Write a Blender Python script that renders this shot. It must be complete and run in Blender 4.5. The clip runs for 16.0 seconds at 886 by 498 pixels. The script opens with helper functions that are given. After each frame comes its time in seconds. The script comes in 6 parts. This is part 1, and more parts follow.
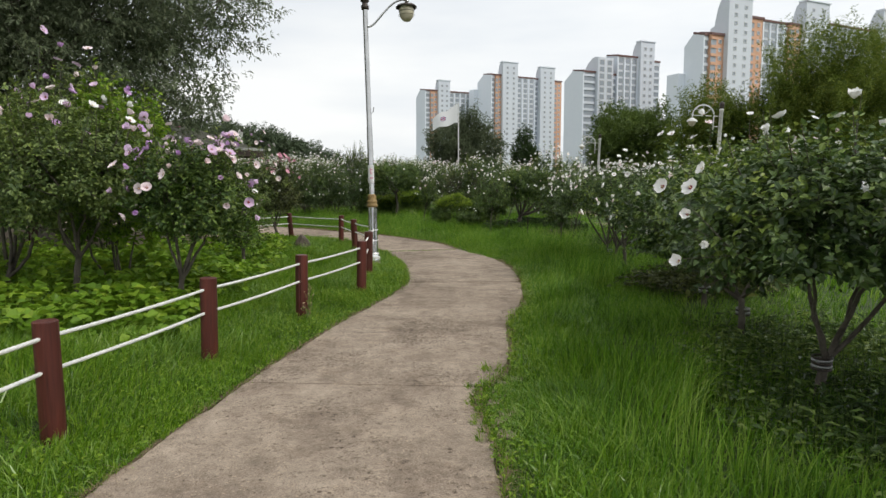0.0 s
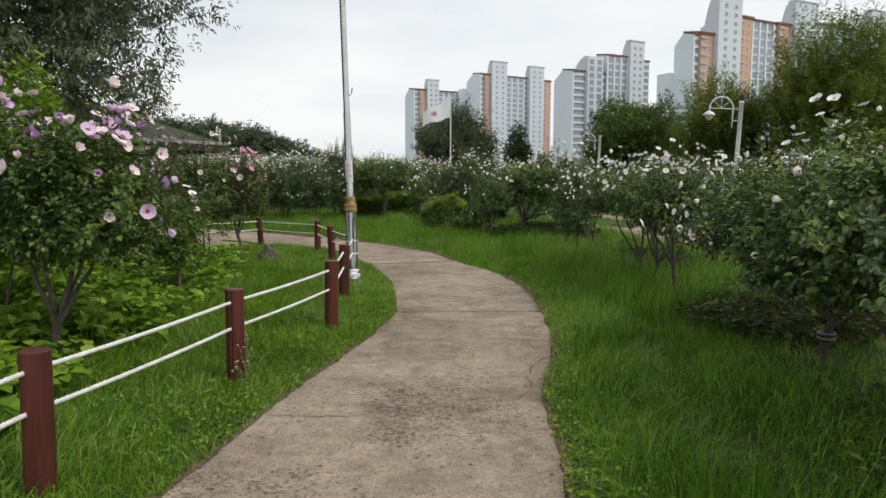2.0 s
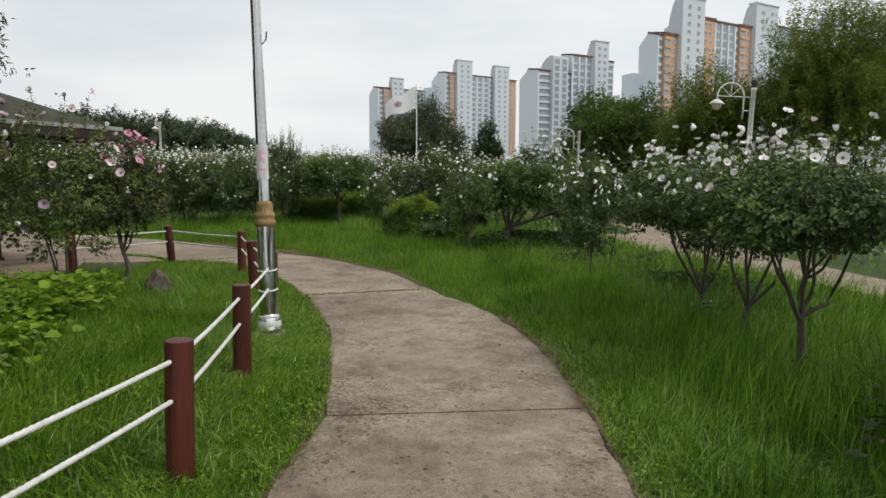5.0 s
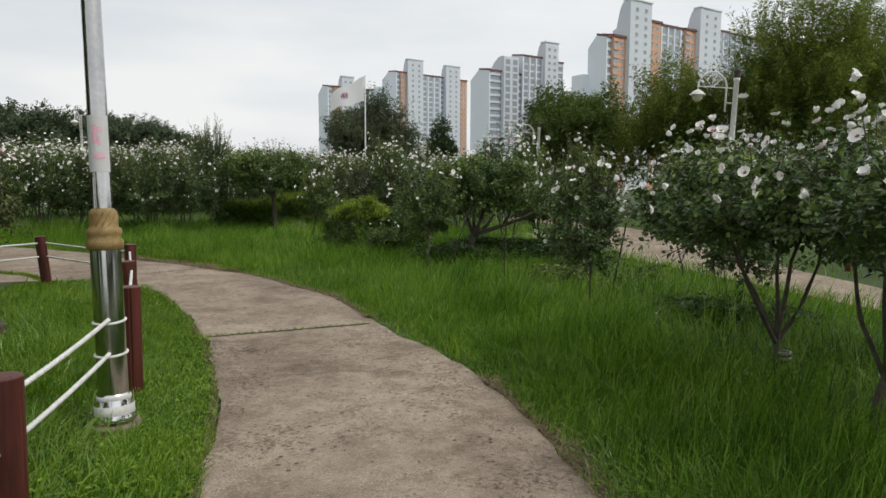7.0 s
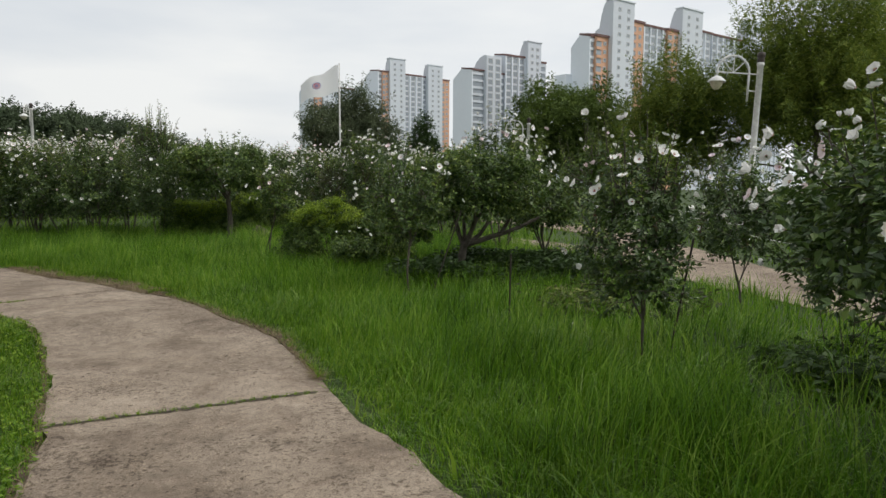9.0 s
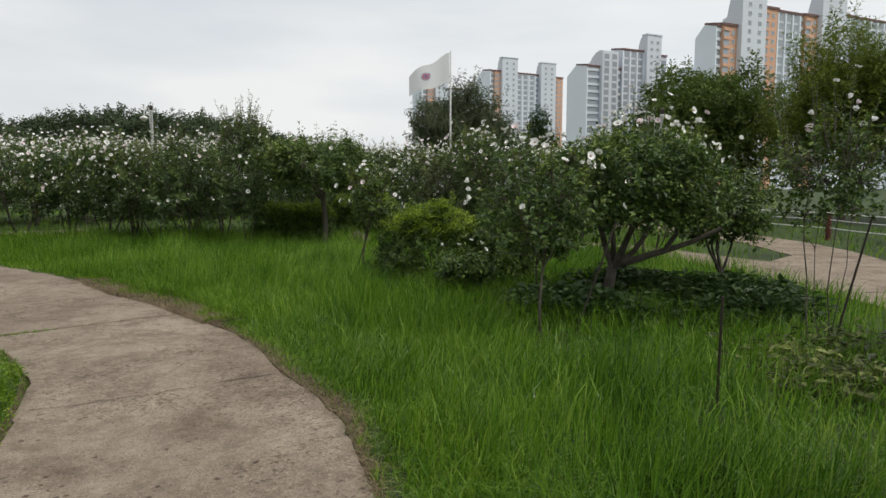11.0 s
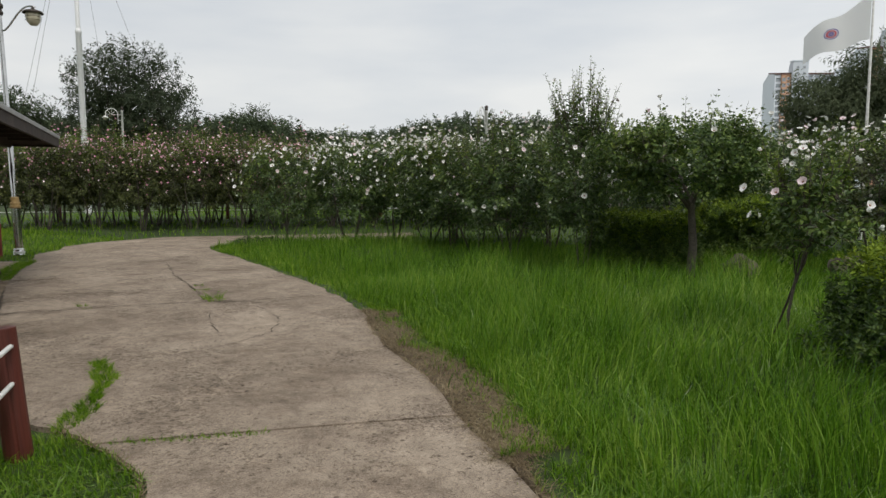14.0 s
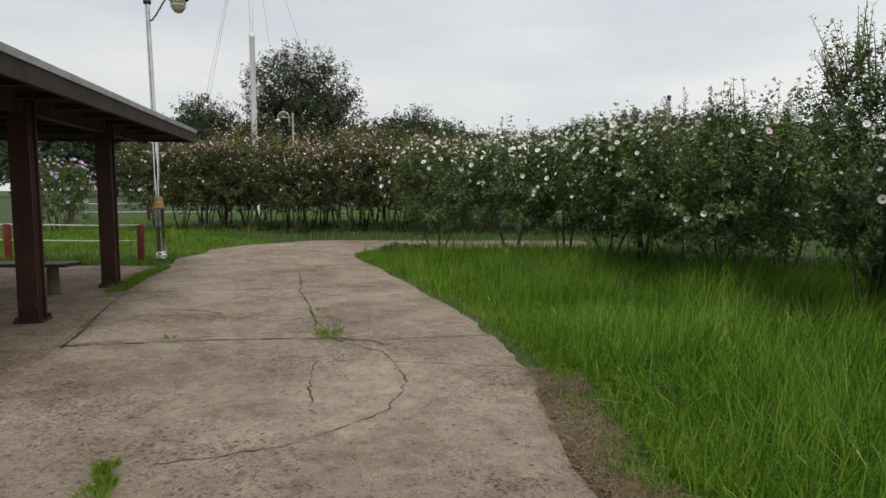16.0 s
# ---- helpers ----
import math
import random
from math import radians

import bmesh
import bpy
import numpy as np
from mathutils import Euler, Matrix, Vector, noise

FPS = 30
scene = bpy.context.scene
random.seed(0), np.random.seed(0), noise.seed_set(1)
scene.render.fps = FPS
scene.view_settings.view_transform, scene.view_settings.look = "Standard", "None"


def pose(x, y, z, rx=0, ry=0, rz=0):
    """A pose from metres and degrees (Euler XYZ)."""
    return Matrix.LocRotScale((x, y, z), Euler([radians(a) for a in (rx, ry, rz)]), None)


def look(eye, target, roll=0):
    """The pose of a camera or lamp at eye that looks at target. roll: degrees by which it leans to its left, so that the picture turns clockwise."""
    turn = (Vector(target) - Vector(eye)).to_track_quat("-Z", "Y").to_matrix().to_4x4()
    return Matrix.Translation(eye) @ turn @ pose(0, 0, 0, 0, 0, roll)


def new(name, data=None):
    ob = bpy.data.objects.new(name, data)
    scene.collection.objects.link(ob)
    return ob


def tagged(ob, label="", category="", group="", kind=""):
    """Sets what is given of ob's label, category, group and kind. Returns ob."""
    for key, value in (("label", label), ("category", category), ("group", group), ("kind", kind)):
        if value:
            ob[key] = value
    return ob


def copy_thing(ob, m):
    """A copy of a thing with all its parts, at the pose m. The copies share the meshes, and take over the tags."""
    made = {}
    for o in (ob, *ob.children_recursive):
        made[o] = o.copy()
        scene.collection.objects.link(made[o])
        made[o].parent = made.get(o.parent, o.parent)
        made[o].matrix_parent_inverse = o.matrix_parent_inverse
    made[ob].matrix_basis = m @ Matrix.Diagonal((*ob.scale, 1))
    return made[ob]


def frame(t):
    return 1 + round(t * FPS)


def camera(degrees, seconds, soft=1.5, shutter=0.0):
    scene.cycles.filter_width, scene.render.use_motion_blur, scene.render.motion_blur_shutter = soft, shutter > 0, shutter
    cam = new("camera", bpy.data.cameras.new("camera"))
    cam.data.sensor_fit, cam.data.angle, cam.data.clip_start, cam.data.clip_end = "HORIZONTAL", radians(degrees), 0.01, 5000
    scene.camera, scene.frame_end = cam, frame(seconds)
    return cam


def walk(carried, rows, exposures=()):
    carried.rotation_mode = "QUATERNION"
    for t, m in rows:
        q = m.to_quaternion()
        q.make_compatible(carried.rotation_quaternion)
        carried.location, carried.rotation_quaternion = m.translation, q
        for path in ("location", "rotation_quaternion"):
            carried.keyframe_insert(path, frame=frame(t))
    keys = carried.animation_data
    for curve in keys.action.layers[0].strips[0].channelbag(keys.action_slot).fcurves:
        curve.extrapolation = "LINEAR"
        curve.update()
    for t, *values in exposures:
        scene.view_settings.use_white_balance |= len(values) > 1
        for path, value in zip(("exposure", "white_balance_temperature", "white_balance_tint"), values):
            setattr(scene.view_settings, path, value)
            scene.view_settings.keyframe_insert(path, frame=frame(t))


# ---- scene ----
cam = camera(68.2, 16.0)
METRES, EYE, TILT, LEAN, TURN = 20.0, 1.55, 0.4, 0.0, 0.0
ROWS = [
    (0.0, 0.0, 0.0, 0.0, 0.0, -5.97, -0.04),
    (0.5, -0.001, 0.0306, -0.0002, 0.0, -5.97, -0.04),
    (1.0, -0.0035, 0.062, -0.0007, -0.02, -5.98, -0.06),
    (1.5, -0.0046, 0.0936, -0.0004, -0.29, -5.98, -0.05),
    (2.0, -0.0051, 0.1242, -0.0009, -0.96, -5.98, -0.05),
    (2.5, -0.0049, 0.1544, -0.0013, -1.57, -5.98, -0.09),
    (3.0, -0.0047, 0.1843, -0.0016, -2.27, -5.98, -0.11),
    (3.5, -0.0048, 0.2141, -0.0017, -2.67, -5.98, -0.1),
    (4.0, -0.0044, 0.2438, -0.0019, -3.03, -5.99, -0.12),
    (6.5, 0.0024, 0.3946, -0.004, -6.82, -5.98, -0.23),
    (7.0, 0.005, 0.425, -0.0044, -8.24, -5.97, -0.25),
    (7.5, 0.0083, 0.4549, -0.0052, -9.53, -5.95, -0.29),
    (8.0, 0.013, 0.4842, -0.0056, -10.14, -5.95, -0.31),
    (10.5, 0.0278, 0.6364, -0.0073, -4.43, -5.96, -0.12),
    (11.0, 0.0258, 0.6672, -0.0077, -0.16, -5.97, -0.06),
    (11.5, 0.0222, 0.6987, -0.008, 4.49, -5.95, 0.04),
    (12.0, 0.0165, 0.7308, -0.0077, 8.93, -5.95, 0.1),
    (12.5, 0.0078, 0.7629, -0.0079, 13.95, -5.91, 0.17),
    (13.0, -0.0042, 0.7933, -0.0081, 19.59, -5.87, 0.28),
    (13.5, -0.0181, 0.8232, -0.0081, 24.16, -5.85, 0.4),
    (14.0, -0.0334, 0.8527, -0.0085, 27.97, -5.79, 0.41),
    (14.5, -0.0504, 0.8808, -0.0098, 30.96, -5.71, 0.39),
    (15.0, -0.0702, 0.9077, -0.0101, 35.31, -5.65, 0.43),
    (15.5, -0.0917, 0.9341, -0.0103, 39.5, -5.6, 0.4),
    (16.0, -0.1138, 0.96, -0.0109, 41.92, -5.55, 0.39),
]
walk(cam, [(t, pose(0, 0, EYE, TILT, LEAN, TURN) @ pose(METRES * x, METRES * y, METRES * z, 90 + pitch, roll, yaw)) for t, x, y, z, yaw, pitch, roll in ROWS],
     [(0.0, 0.20), (3.5, 0.08), (7.0, 0.02), (11.0, 0.0), (14.0, -0.06), (16.0, -0.06)])


# ---- world, sun ----
SUN_EL, SUN_AZ = 50.0, 122.0          # degrees: height, and turn from +y towards +x
world = bpy.data.worlds.new("overcast_sky")
scene.world = world
world.use_nodes = True
wn, wl = world.node_tree.nodes, world.node_tree.links
wn.clear()
w_out = wn.new("ShaderNodeOutputWorld")
w_bg = wn.new("ShaderNodeBackground")
w_sky = wn.new("ShaderNodeTexSky")
w_sky.sky_type = "NISHITA"
w_sky.sun_disc = False
w_sky.sun_elevation, w_sky.sun_rotation = radians(SUN_EL), radians(SUN_AZ)
w_sky.dust_density = 4.0
w_gain = wn.new("ShaderNodeMix")
w_gain.data_type, w_gain.blend_type = "RGBA", "MULTIPLY"
w_gain.inputs[0].default_value = 1.0
w_gain.inputs[7].default_value = (0.10, 0.10, 0.10, 1)
w_geo = wn.new("ShaderNodeTexCoord")
w_map = wn.new("ShaderNodeMapping")
w_map.inputs["Scale"].default_value = (1.2, 1.2, 5.0)
w_noise = wn.new("ShaderNodeTexNoise")
w_noise.inputs["Scale"].default_value = 1.6
w_noise.inputs["Detail"].default_value = 5.0
w_ramp = wn.new("ShaderNodeValToRGB")
w_ramp.color_ramp.elements[0].position, w_ramp.color_ramp.elements[0].color = 0.36, (0.74, 0.78, 0.82, 1)
w_ramp.color_ramp.elements[1].position, w_ramp.color_ramp.elements[1].color = 0.64, (0.93, 0.94, 0.93, 1)
w_mix = wn.new("ShaderNodeMix")
w_mix.data_type = "RGBA"
w_mix.inputs[0].default_value = 0.93
w_bg.inputs["Strength"].default_value = 1.0
wl.new(w_sky.outputs[0], w_gain.inputs[6])
wl.new(w_geo.outputs["Generated"], w_map.inputs[0])
wl.new(w_map.outputs[0], w_noise.inputs["Vector"])
wl.new(w_noise.outputs["Fac"], w_ramp.inputs[0])
wl.new(w_gain.outputs[2], w_mix.inputs[6])
wl.new(w_ramp.outputs[0], w_mix.inputs[7])
w_sep = wn.new("ShaderNodeSeparateXYZ")
w_side = wn.new("ShaderNodeMath")
w_side.operation = "MULTIPLY_ADD"
w_side.inputs[1].default_value, w_side.inputs[2].default_value = 0.09, 1.0   # the cloud is brighter towards the sun
w_tone = wn.new("ShaderNodeMix")
w_tone.data_type, w_tone.blend_type = "RGBA", "MULTIPLY"
w_tone.inputs[0].default_value = 1.0
wl.new(w_geo.outputs["Generated"], w_sep.inputs[0])
wl.new(w_sep.outputs["X"], w_side.inputs[0])
wl.new(w_mix.outputs[2], w_tone.inputs[6])
wl.new(w_side.outputs[0], w_tone.inputs[7])
wl.new(w_tone.outputs[2], w_bg.inputs["Color"])
wl.new(w_bg.outputs[0], w_out.inputs[0])

sun = new("sun", bpy.data.lights.new("sun", "SUN"))
sun.data.energy, sun.data.angle, sun.data.color = 1.5, radians(14), (1.0, 0.95, 0.86)
_el, _az = radians(SUN_EL), radians(SUN_AZ)
sun.matrix_world = look((0, 0, 0), (-math.sin(_az) * math.cos(_el), -math.cos(_az) * math.cos(_el), -math.sin(_el)))


# ---- materials ----
def nodes_of(name):
    m = bpy.data.materials.new(name)
    m.use_nodes = True
    return m, m.node_tree.nodes, m.node_tree.links, m.node_tree.nodes["Principled BSDF"]


def surface(name, dark, light, scale=6.0, fine=60.0, rough=0.7, metal=0.0, bump=0.15, spread=(0.3, 0.7), tone=0.0, spec=0.4):
    """Two scales of noise between two colours, with fine relief. tone: how much each object differs."""
    m, n, l, b = nodes_of(name)
    tc = n.new("ShaderNodeTexCoord")
    a = n.new("ShaderNodeTexNoise")
    a.inputs["Scale"].default_value, a.inputs["Detail"].default_value = scale, 6.0
    f = n.new("ShaderNodeTexNoise")
    f.inputs["Scale"].default_value, f.inputs["Detail"].default_value = fine, 4.0
    l.new(tc.outputs["Object"], a.inputs["Vector"])
    l.new(tc.outputs["Object"], f.inputs["Vector"])
    add = n.new("ShaderNodeMath")
    add.operation = "MULTIPLY_ADD"
    add.inputs[1].default_value = 0.35
    l.new(f.outputs["Fac"], add.inputs[0])
    sub = n.new("ShaderNodeMath")
    sub.operation = "MULTIPLY_ADD"
    sub.inputs[1].default_value, sub.inputs[2].default_value = 0.65, 0.0
    l.new(a.outputs["Fac"], sub.inputs[0])
    l.new(sub.outputs[0], add.inputs[2])
    r = n.new("ShaderNodeValToRGB")
    e = r.color_ramp.elements
    e[0].position, e[0].color = spread[0], (*dark, 1)
    e[1].position, e[1].color = spread[1], (*light, 1)
    l.new(add.outputs[0], r.inputs[0])
    col = r.outputs[0]
    if tone:
        oi = n.new("ShaderNodeObjectInfo")
        mr = n.new("ShaderNodeMapRange")
        mr.inputs[3].default_value, mr.inputs[4].default_value = 1 - tone, 1 + tone
        l.new(oi.outputs["Random"], mr.inputs[0])
        mx = n.new("ShaderNodeMix")
        mx.data_type, mx.blend_type = "RGBA", "MULTIPLY"
        mx.inputs[0].default_value = 1.0
        l.new(col, mx.inputs[6])
        l.new(mr.outputs[0], mx.inputs[7])
        col = mx.outputs[2]
    l.new(col, b.inputs["Base Color"])
    b.inputs["Roughness"].default_value, b.inputs["Metallic"].default_value = rough, metal
    b.inputs["Specular IOR Level"].default_value = spec
    if bump:
        bp = n.new("ShaderNodeBump")
        bp.inputs["Strength"].default_value, bp.inputs["Distance"].default_value = bump, 0.01
        l.new(f.outputs["Fac"], bp.inputs["Height"])
        l.new(bp.outputs[0], b.inputs["Normal"])
    return m


def foliage(name, colours, rough=0.5, through_light=0.3, patch=0.6, spec=0.35):
    """Leaves or blades: each island takes its own colour from the ramp, and patches shift it; some light passes."""
    m, n, l, b = nodes_of(name)
    g = n.new("ShaderNodeNewGeometry")
    tc = n.new("ShaderNodeTexCoord")
    a = n.new("ShaderNodeTexNoise")
    a.inputs["Scale"].default_value, a.inputs["Detail"].default_value = patch, 3.0
    l.new(tc.outputs["Object"], a.inputs["Vector"])
    s = n.new("ShaderNodeMath")
    s.operation = "MULTIPLY_ADD"
    s.inputs[1].default_value = 0.75
    l.new(g.outputs["Random Per Island"], s.inputs[0])
    t = n.new("ShaderNodeMath")
    t.operation = "MULTIPLY_ADD"
    t.inputs[1].default_value, t.inputs[2].default_value = 0.9, -0.32
    l.new(a.outputs["Fac"], t.inputs[0])
    l.new(t.outputs[0], s.inputs[2])
    r = n.new("ShaderNodeValToRGB")
    e = r.color_ramp.elements
    while len(e) < len(colours):
        e.new(0.5)
    for i, c in enumerate(colours):
        e[i].position, e[i].color = i / (len(colours) - 1), (*c, 1)
    l.new(s.outputs[0], r.inputs[0])
    l.new(r.outputs[0], b.inputs["Base Color"])
    b.inputs["Roughness"].default_value, b.inputs["Specular IOR Level"].default_value = rough, spec
    tr = n.new("ShaderNodeBsdfTranslucent")
    l.new(r.outputs[0], tr.inputs["Color"])
    mx = n.new("ShaderNodeMixShader")
    mx.inputs[0].default_value = through_light
    l.new(b.outputs[0], mx.inputs[1])
    l.new(tr.outputs[0], mx.inputs[2])
    l.new(mx.outputs[0], n["Material Output"].inputs["Surface"])
    return m


def grained(m):
    """Draws the material's noise out along z, as the grain of upright wood."""
    n, l = m.node_tree.nodes, m.node_tree.links
    mp = n.new("ShaderNodeMapping")
    mp.inputs["Scale"].default_value = (1.0, 1.0, 0.07)
    tc = [x for x in n if x.bl_idname == "ShaderNodeTexCoord"][0]
    for t in [x for x in n if x.bl_idname == "ShaderNodeTexNoise"]:
        l.new(mp.outputs[0], t.inputs["Vector"])
    l.new(tc.outputs["Object"], mp.inputs["Vector"])
    return m


def plain(name, colour, rough=0.5, metal=0.0):
    m, n, l, b = nodes_of(name)
    b.inputs["Base Color"].default_value = (*colour, 1)
    b.inputs["Roughness"].default_value, b.inputs["Metallic"].default_value = rough, metal
    return m


M_SOIL = surface("soil_and_moss", (0.020, 0.032, 0.010), (0.060, 0.095, 0.022), 0.9, 14, 0.95, bump=0.6)
M_LITTER_SOIL = surface("dry_litter_soil", (0.042, 0.030, 0.018), (0.16, 0.115, 0.068), 9, 70, 0.95, bump=0.7)


def concrete(name, tint=(1.0, 1.0, 1.0)):
    """Worn concrete: wide stains, blotches, exposed grit and dark pits."""
    m, n, l, b = nodes_of(name)
    tc = n.new("ShaderNodeTexCoord")

    def noise_at(scale, detail, rough=0.55, warp=0.0):
        t = n.new("ShaderNodeTexNoise")
        t.inputs["Scale"].default_value, t.inputs["Detail"].default_value, t.inputs["Roughness"].default_value = scale, detail, rough
        t.inputs["Distortion"].default_value = warp
        l.new(tc.outputs["Object"], t.inputs["Vector"])
        return t.outputs["Fac"]

    def ramp(fac, p0, c0, p1, c1):
        r = n.new("ShaderNodeValToRGB")
        e = r.color_ramp.elements
        e[0].position, e[0].color, e[1].position, e[1].color = p0, (*c0, 1), p1, (*c1, 1)
        l.new(fac, r.inputs[0])
        return r.outputs[0]

    def mult(a, c, f=1.0):
        x = n.new("ShaderNodeMix")
        x.data_type, x.blend_type = "RGBA", "MULTIPLY"
        x.inputs[0].default_value = f
        l.new(a, x.inputs[6])
        l.new(c, x.inputs[7])
        return x.outputs[2]

    def cells(scale, p0, c0, p1, c1):
        v = n.new("ShaderNodeTexVoronoi")
        v.inputs["Scale"].default_value, v.inputs["Randomness"].default_value = scale, 1.0
        l.new(tc.outputs["Object"], v.inputs["Vector"])
        return ramp(v.outputs["Distance"], p0, c0, p1, c1), v.outputs["Distance"]

    def where(a, c, f0, f1, fac):
        """a where the noise is low, a times c where it is high."""
        x = n.new("ShaderNodeMix")
        x.data_type, x.blend_type = "RGBA", "MULTIPLY"
        m0 = n.new("ShaderNodeMapRange")
        m0.inputs[1].default_value, m0.inputs[2].default_value = f0, f1
        l.new(fac, m0.inputs[0])
        l.new(m0.outputs[0], x.inputs[0])
        l.new(a, x.inputs[6])
        l.new(c, x.inputs[7])
        return x.outputs[2]

    base = ramp(noise_at(0.6, 4, 0.55, 0.2), 0.32, tuple(a * b for a, b in zip((0.315, 0.257, 0.202), tint)), 0.68, tuple(a * b for a, b in zip((0.462, 0.388, 0.313), tint)))
    holes, hole_d = cells(13, 0.14, (0.37, 0.34, 0.32), 0.23, (1, 1, 1))
    stones, stone_d = cells(40, 0.20, (1.34, 1.31, 1.26), 0.32, (0.92, 0.92, 0.92))
    stains = ramp(noise_at(1.7, 12, 0.78, 0.2), 0.36, (0.60, 0.57, 0.555), 0.54, (1, 1, 1))
    pale = ramp(noise_at(3.1, 10, 0.74, 0.2), 0.50, (1, 1, 1), 0.68, (1.16, 1.15, 1.13))
    grit = noise_at(150, 4, 0.75)
    speck = ramp(grit, 0.36, (0.50, 0.48, 0.46), 0.54, (1.06, 1.05, 1.04))
    blot = ramp(noise_at(7, 8, 0.75), 0.34, (0.74, 0.73, 0.72), 0.62, (1.07, 1.06, 1.05))
    worn = n.new("ShaderNodeMath")
    worn.operation = "MULTIPLY_ADD"
    worn.inputs[1].default_value = 0.5
    l.new(noise_at(0.8, 5, 0.6, 0.3), worn.inputs[0])
    l.new(noise_at(34, 4, 0.75, 0.4), worn.inputs[2])
    pits = ramp(worn.outputs[0], 0.61, (0.44, 0.42, 0.40), 0.69, (1, 1, 1))
    fine = ramp(noise_at(70, 3, 0.7), 0.30, (0.55, 0.53, 0.51), 0.44, (1, 1, 1))
    col = mult(mult(mult(mult(mult(mult(base, stains), pale), blot), speck), pits), fine)
    col = where(col, holes, 0.46, 0.60, noise_at(2.6, 5, 0.6, 0.3))
    col = where(col, stones, 0.42, 0.62, noise_at(1.9, 6, 0.65, 0.3))
    l.new(col, b.inputs["Base Color"])
    b.inputs["Roughness"].default_value, b.inputs["Specular IOR Level"].default_value = 0.9, 0.25
    bp = n.new("ShaderNodeBump")
    bp.inputs["Strength"].default_value, bp.inputs["Distance"].default_value = 0.5, 0.006
    l.new(grit, bp.inputs["Height"])
    l.new(bp.outputs[0], b.inputs["Normal"])
    return m


M_CONCRETE = concrete("weathered_concrete", (0.985, 0.985, 0.985))
M_FLOOR = concrete("tan_shelter_concrete", (1.0, 0.97, 0.86))
M_CRACK = surface("crack_dirt", (0.034, 0.027, 0.019), (0.110, 0.088, 0.063), 14, 70, 0.95)
M_GRASS_TALL = foliage("tall_grass", [(0.022, 0.062, 0.007), (0.082, 0.196, 0.012), (0.175, 0.332, 0.022), (0.36, 0.49, 0.09)], 0.48, 0.42, 0.9, 0.28)
M_GRASS_SHORT = foliage("short_grass", [(0.030, 0.076, 0.006), (0.092, 0.206, 0.010), (0.188, 0.330, 0.018), (0.35, 0.46, 0.08)], 0.5, 0.40, 1.1, 0.25)
# Broad blades in paler greens; the pale colour stands in for sheen on the grass.
M_GRASS_BROAD = foliage("broad_grass_blade", [(0.055, 0.130, 0.012), (0.125, 0.255, 0.024), (0.22, 0.36, 0.055), (0.36, 0.49, 0.13)], 0.30, 0.40, 1.4, 0.55)
M_DRY = foliage("dry_grass", [(0.10, 0.07, 0.04), (0.22, 0.165, 0.095), (0.38, 0.31, 0.19)], 0.8, 0.1, 2.0)
M_WEED = foliage("broadleaf_weed", [(0.085, 0.170, 0.014), (0.175, 0.315, 0.024), (0.33, 0.45, 0.045)], 0.5, 0.40, 0.9)
M_LEAF = foliage("hibiscus_leaf", [(0.022, 0.048, 0.013), (0.056, 0.103, 0.023), (0.125, 0.195, 0.042), (0.30, 0.38, 0.085)], 0.38, 0.24, 0.9)
M_LEAF_FRESH = foliage("fresh_leaf", [(0.040, 0.090, 0.014), (0.075, 0.150, 0.022), (0.14, 0.22, 0.03), (0.22, 0.30, 0.05)], 0.45, 0.28, 0.9)
M_TIPS = foliage("yellow_green_tips", [(0.110, 0.190, 0.015), (0.200, 0.300, 0.025), (0.300, 0.400, 0.035), (0.42, 0.50, 0.07)], 0.45, 0.36, 1.2)
M_LEAF_YOUNG_LIT = foliage("young_lit_hibiscus_leaf", [(0.060, 0.105, 0.018), (0.120, 0.185, 0.030), (0.200, 0.270, 0.045), (0.30, 0.36, 0.075)], 0.42, 0.32, 1.2)
M_LEAF_DARK = foliage("dark_leaf", [(0.022, 0.046, 0.013), (0.042, 0.080, 0.020), (0.072, 0.125, 0.028)], 0.5, 0.3, 0.8)
M_LEAF_BRONZE = foliage("bronze_leaf", [(0.026, 0.034, 0.013), (0.054, 0.066, 0.022), (0.100, 0.120, 0.035), (0.24, 0.27, 0.07)], 0.5, 0.2, 0.8)
M_LEAF_FEATHER = foliage("feathery_leaf", [(0.050, 0.082, 0.014), (0.105, 0.155, 0.022), (0.180, 0.235, 0.034), (0.27, 0.31, 0.055)], 0.6, 0.45, 0.35)
M_LEAF_GREY = foliage("grey_green_leaf", [(0.032, 0.048, 0.024), (0.060, 0.082, 0.042), (0.105, 0.128, 0.070)], 0.55, 0.3, 0.4)
M_LEAF_OLIVE = foliage("olive_leaf", [(0.074, 0.098, 0.054), (0.150, 0.186, 0.102), (0.245, 0.280, 0.165)], 0.5, 0.38, 0.4)
M_LEAF_LILAC = foliage("lilac_hibiscus_leaf", [(0.040, 0.074, 0.022), (0.112, 0.166, 0.048), (0.200, 0.266, 0.075), (0.34, 0.41, 0.12)], 0.42, 0.26, 0.9)
M_LEAF_DEEP = foliage("deep_green_leaf", [(0.020, 0.043, 0.012), (0.042, 0.082, 0.020), (0.070, 0.122, 0.028), (0.115, 0.178, 0.040), (0.29, 0.38, 0.085)], 0.36, 0.22, 1.2, 0.5)
M_LEAF_WILLOW = foliage("willow_leaf", [(0.050, 0.072, 0.034), (0.095, 0.122, 0.060), (0.150, 0.178, 0.092)], 0.6, 0.35, 0.4)
M_LEAF_TREE = foliage("tree_leaf", [(0.048, 0.082, 0.015), (0.095, 0.148, 0.025), (0.150, 0.210, 0.040)], 0.6, 0.35, 0.35)
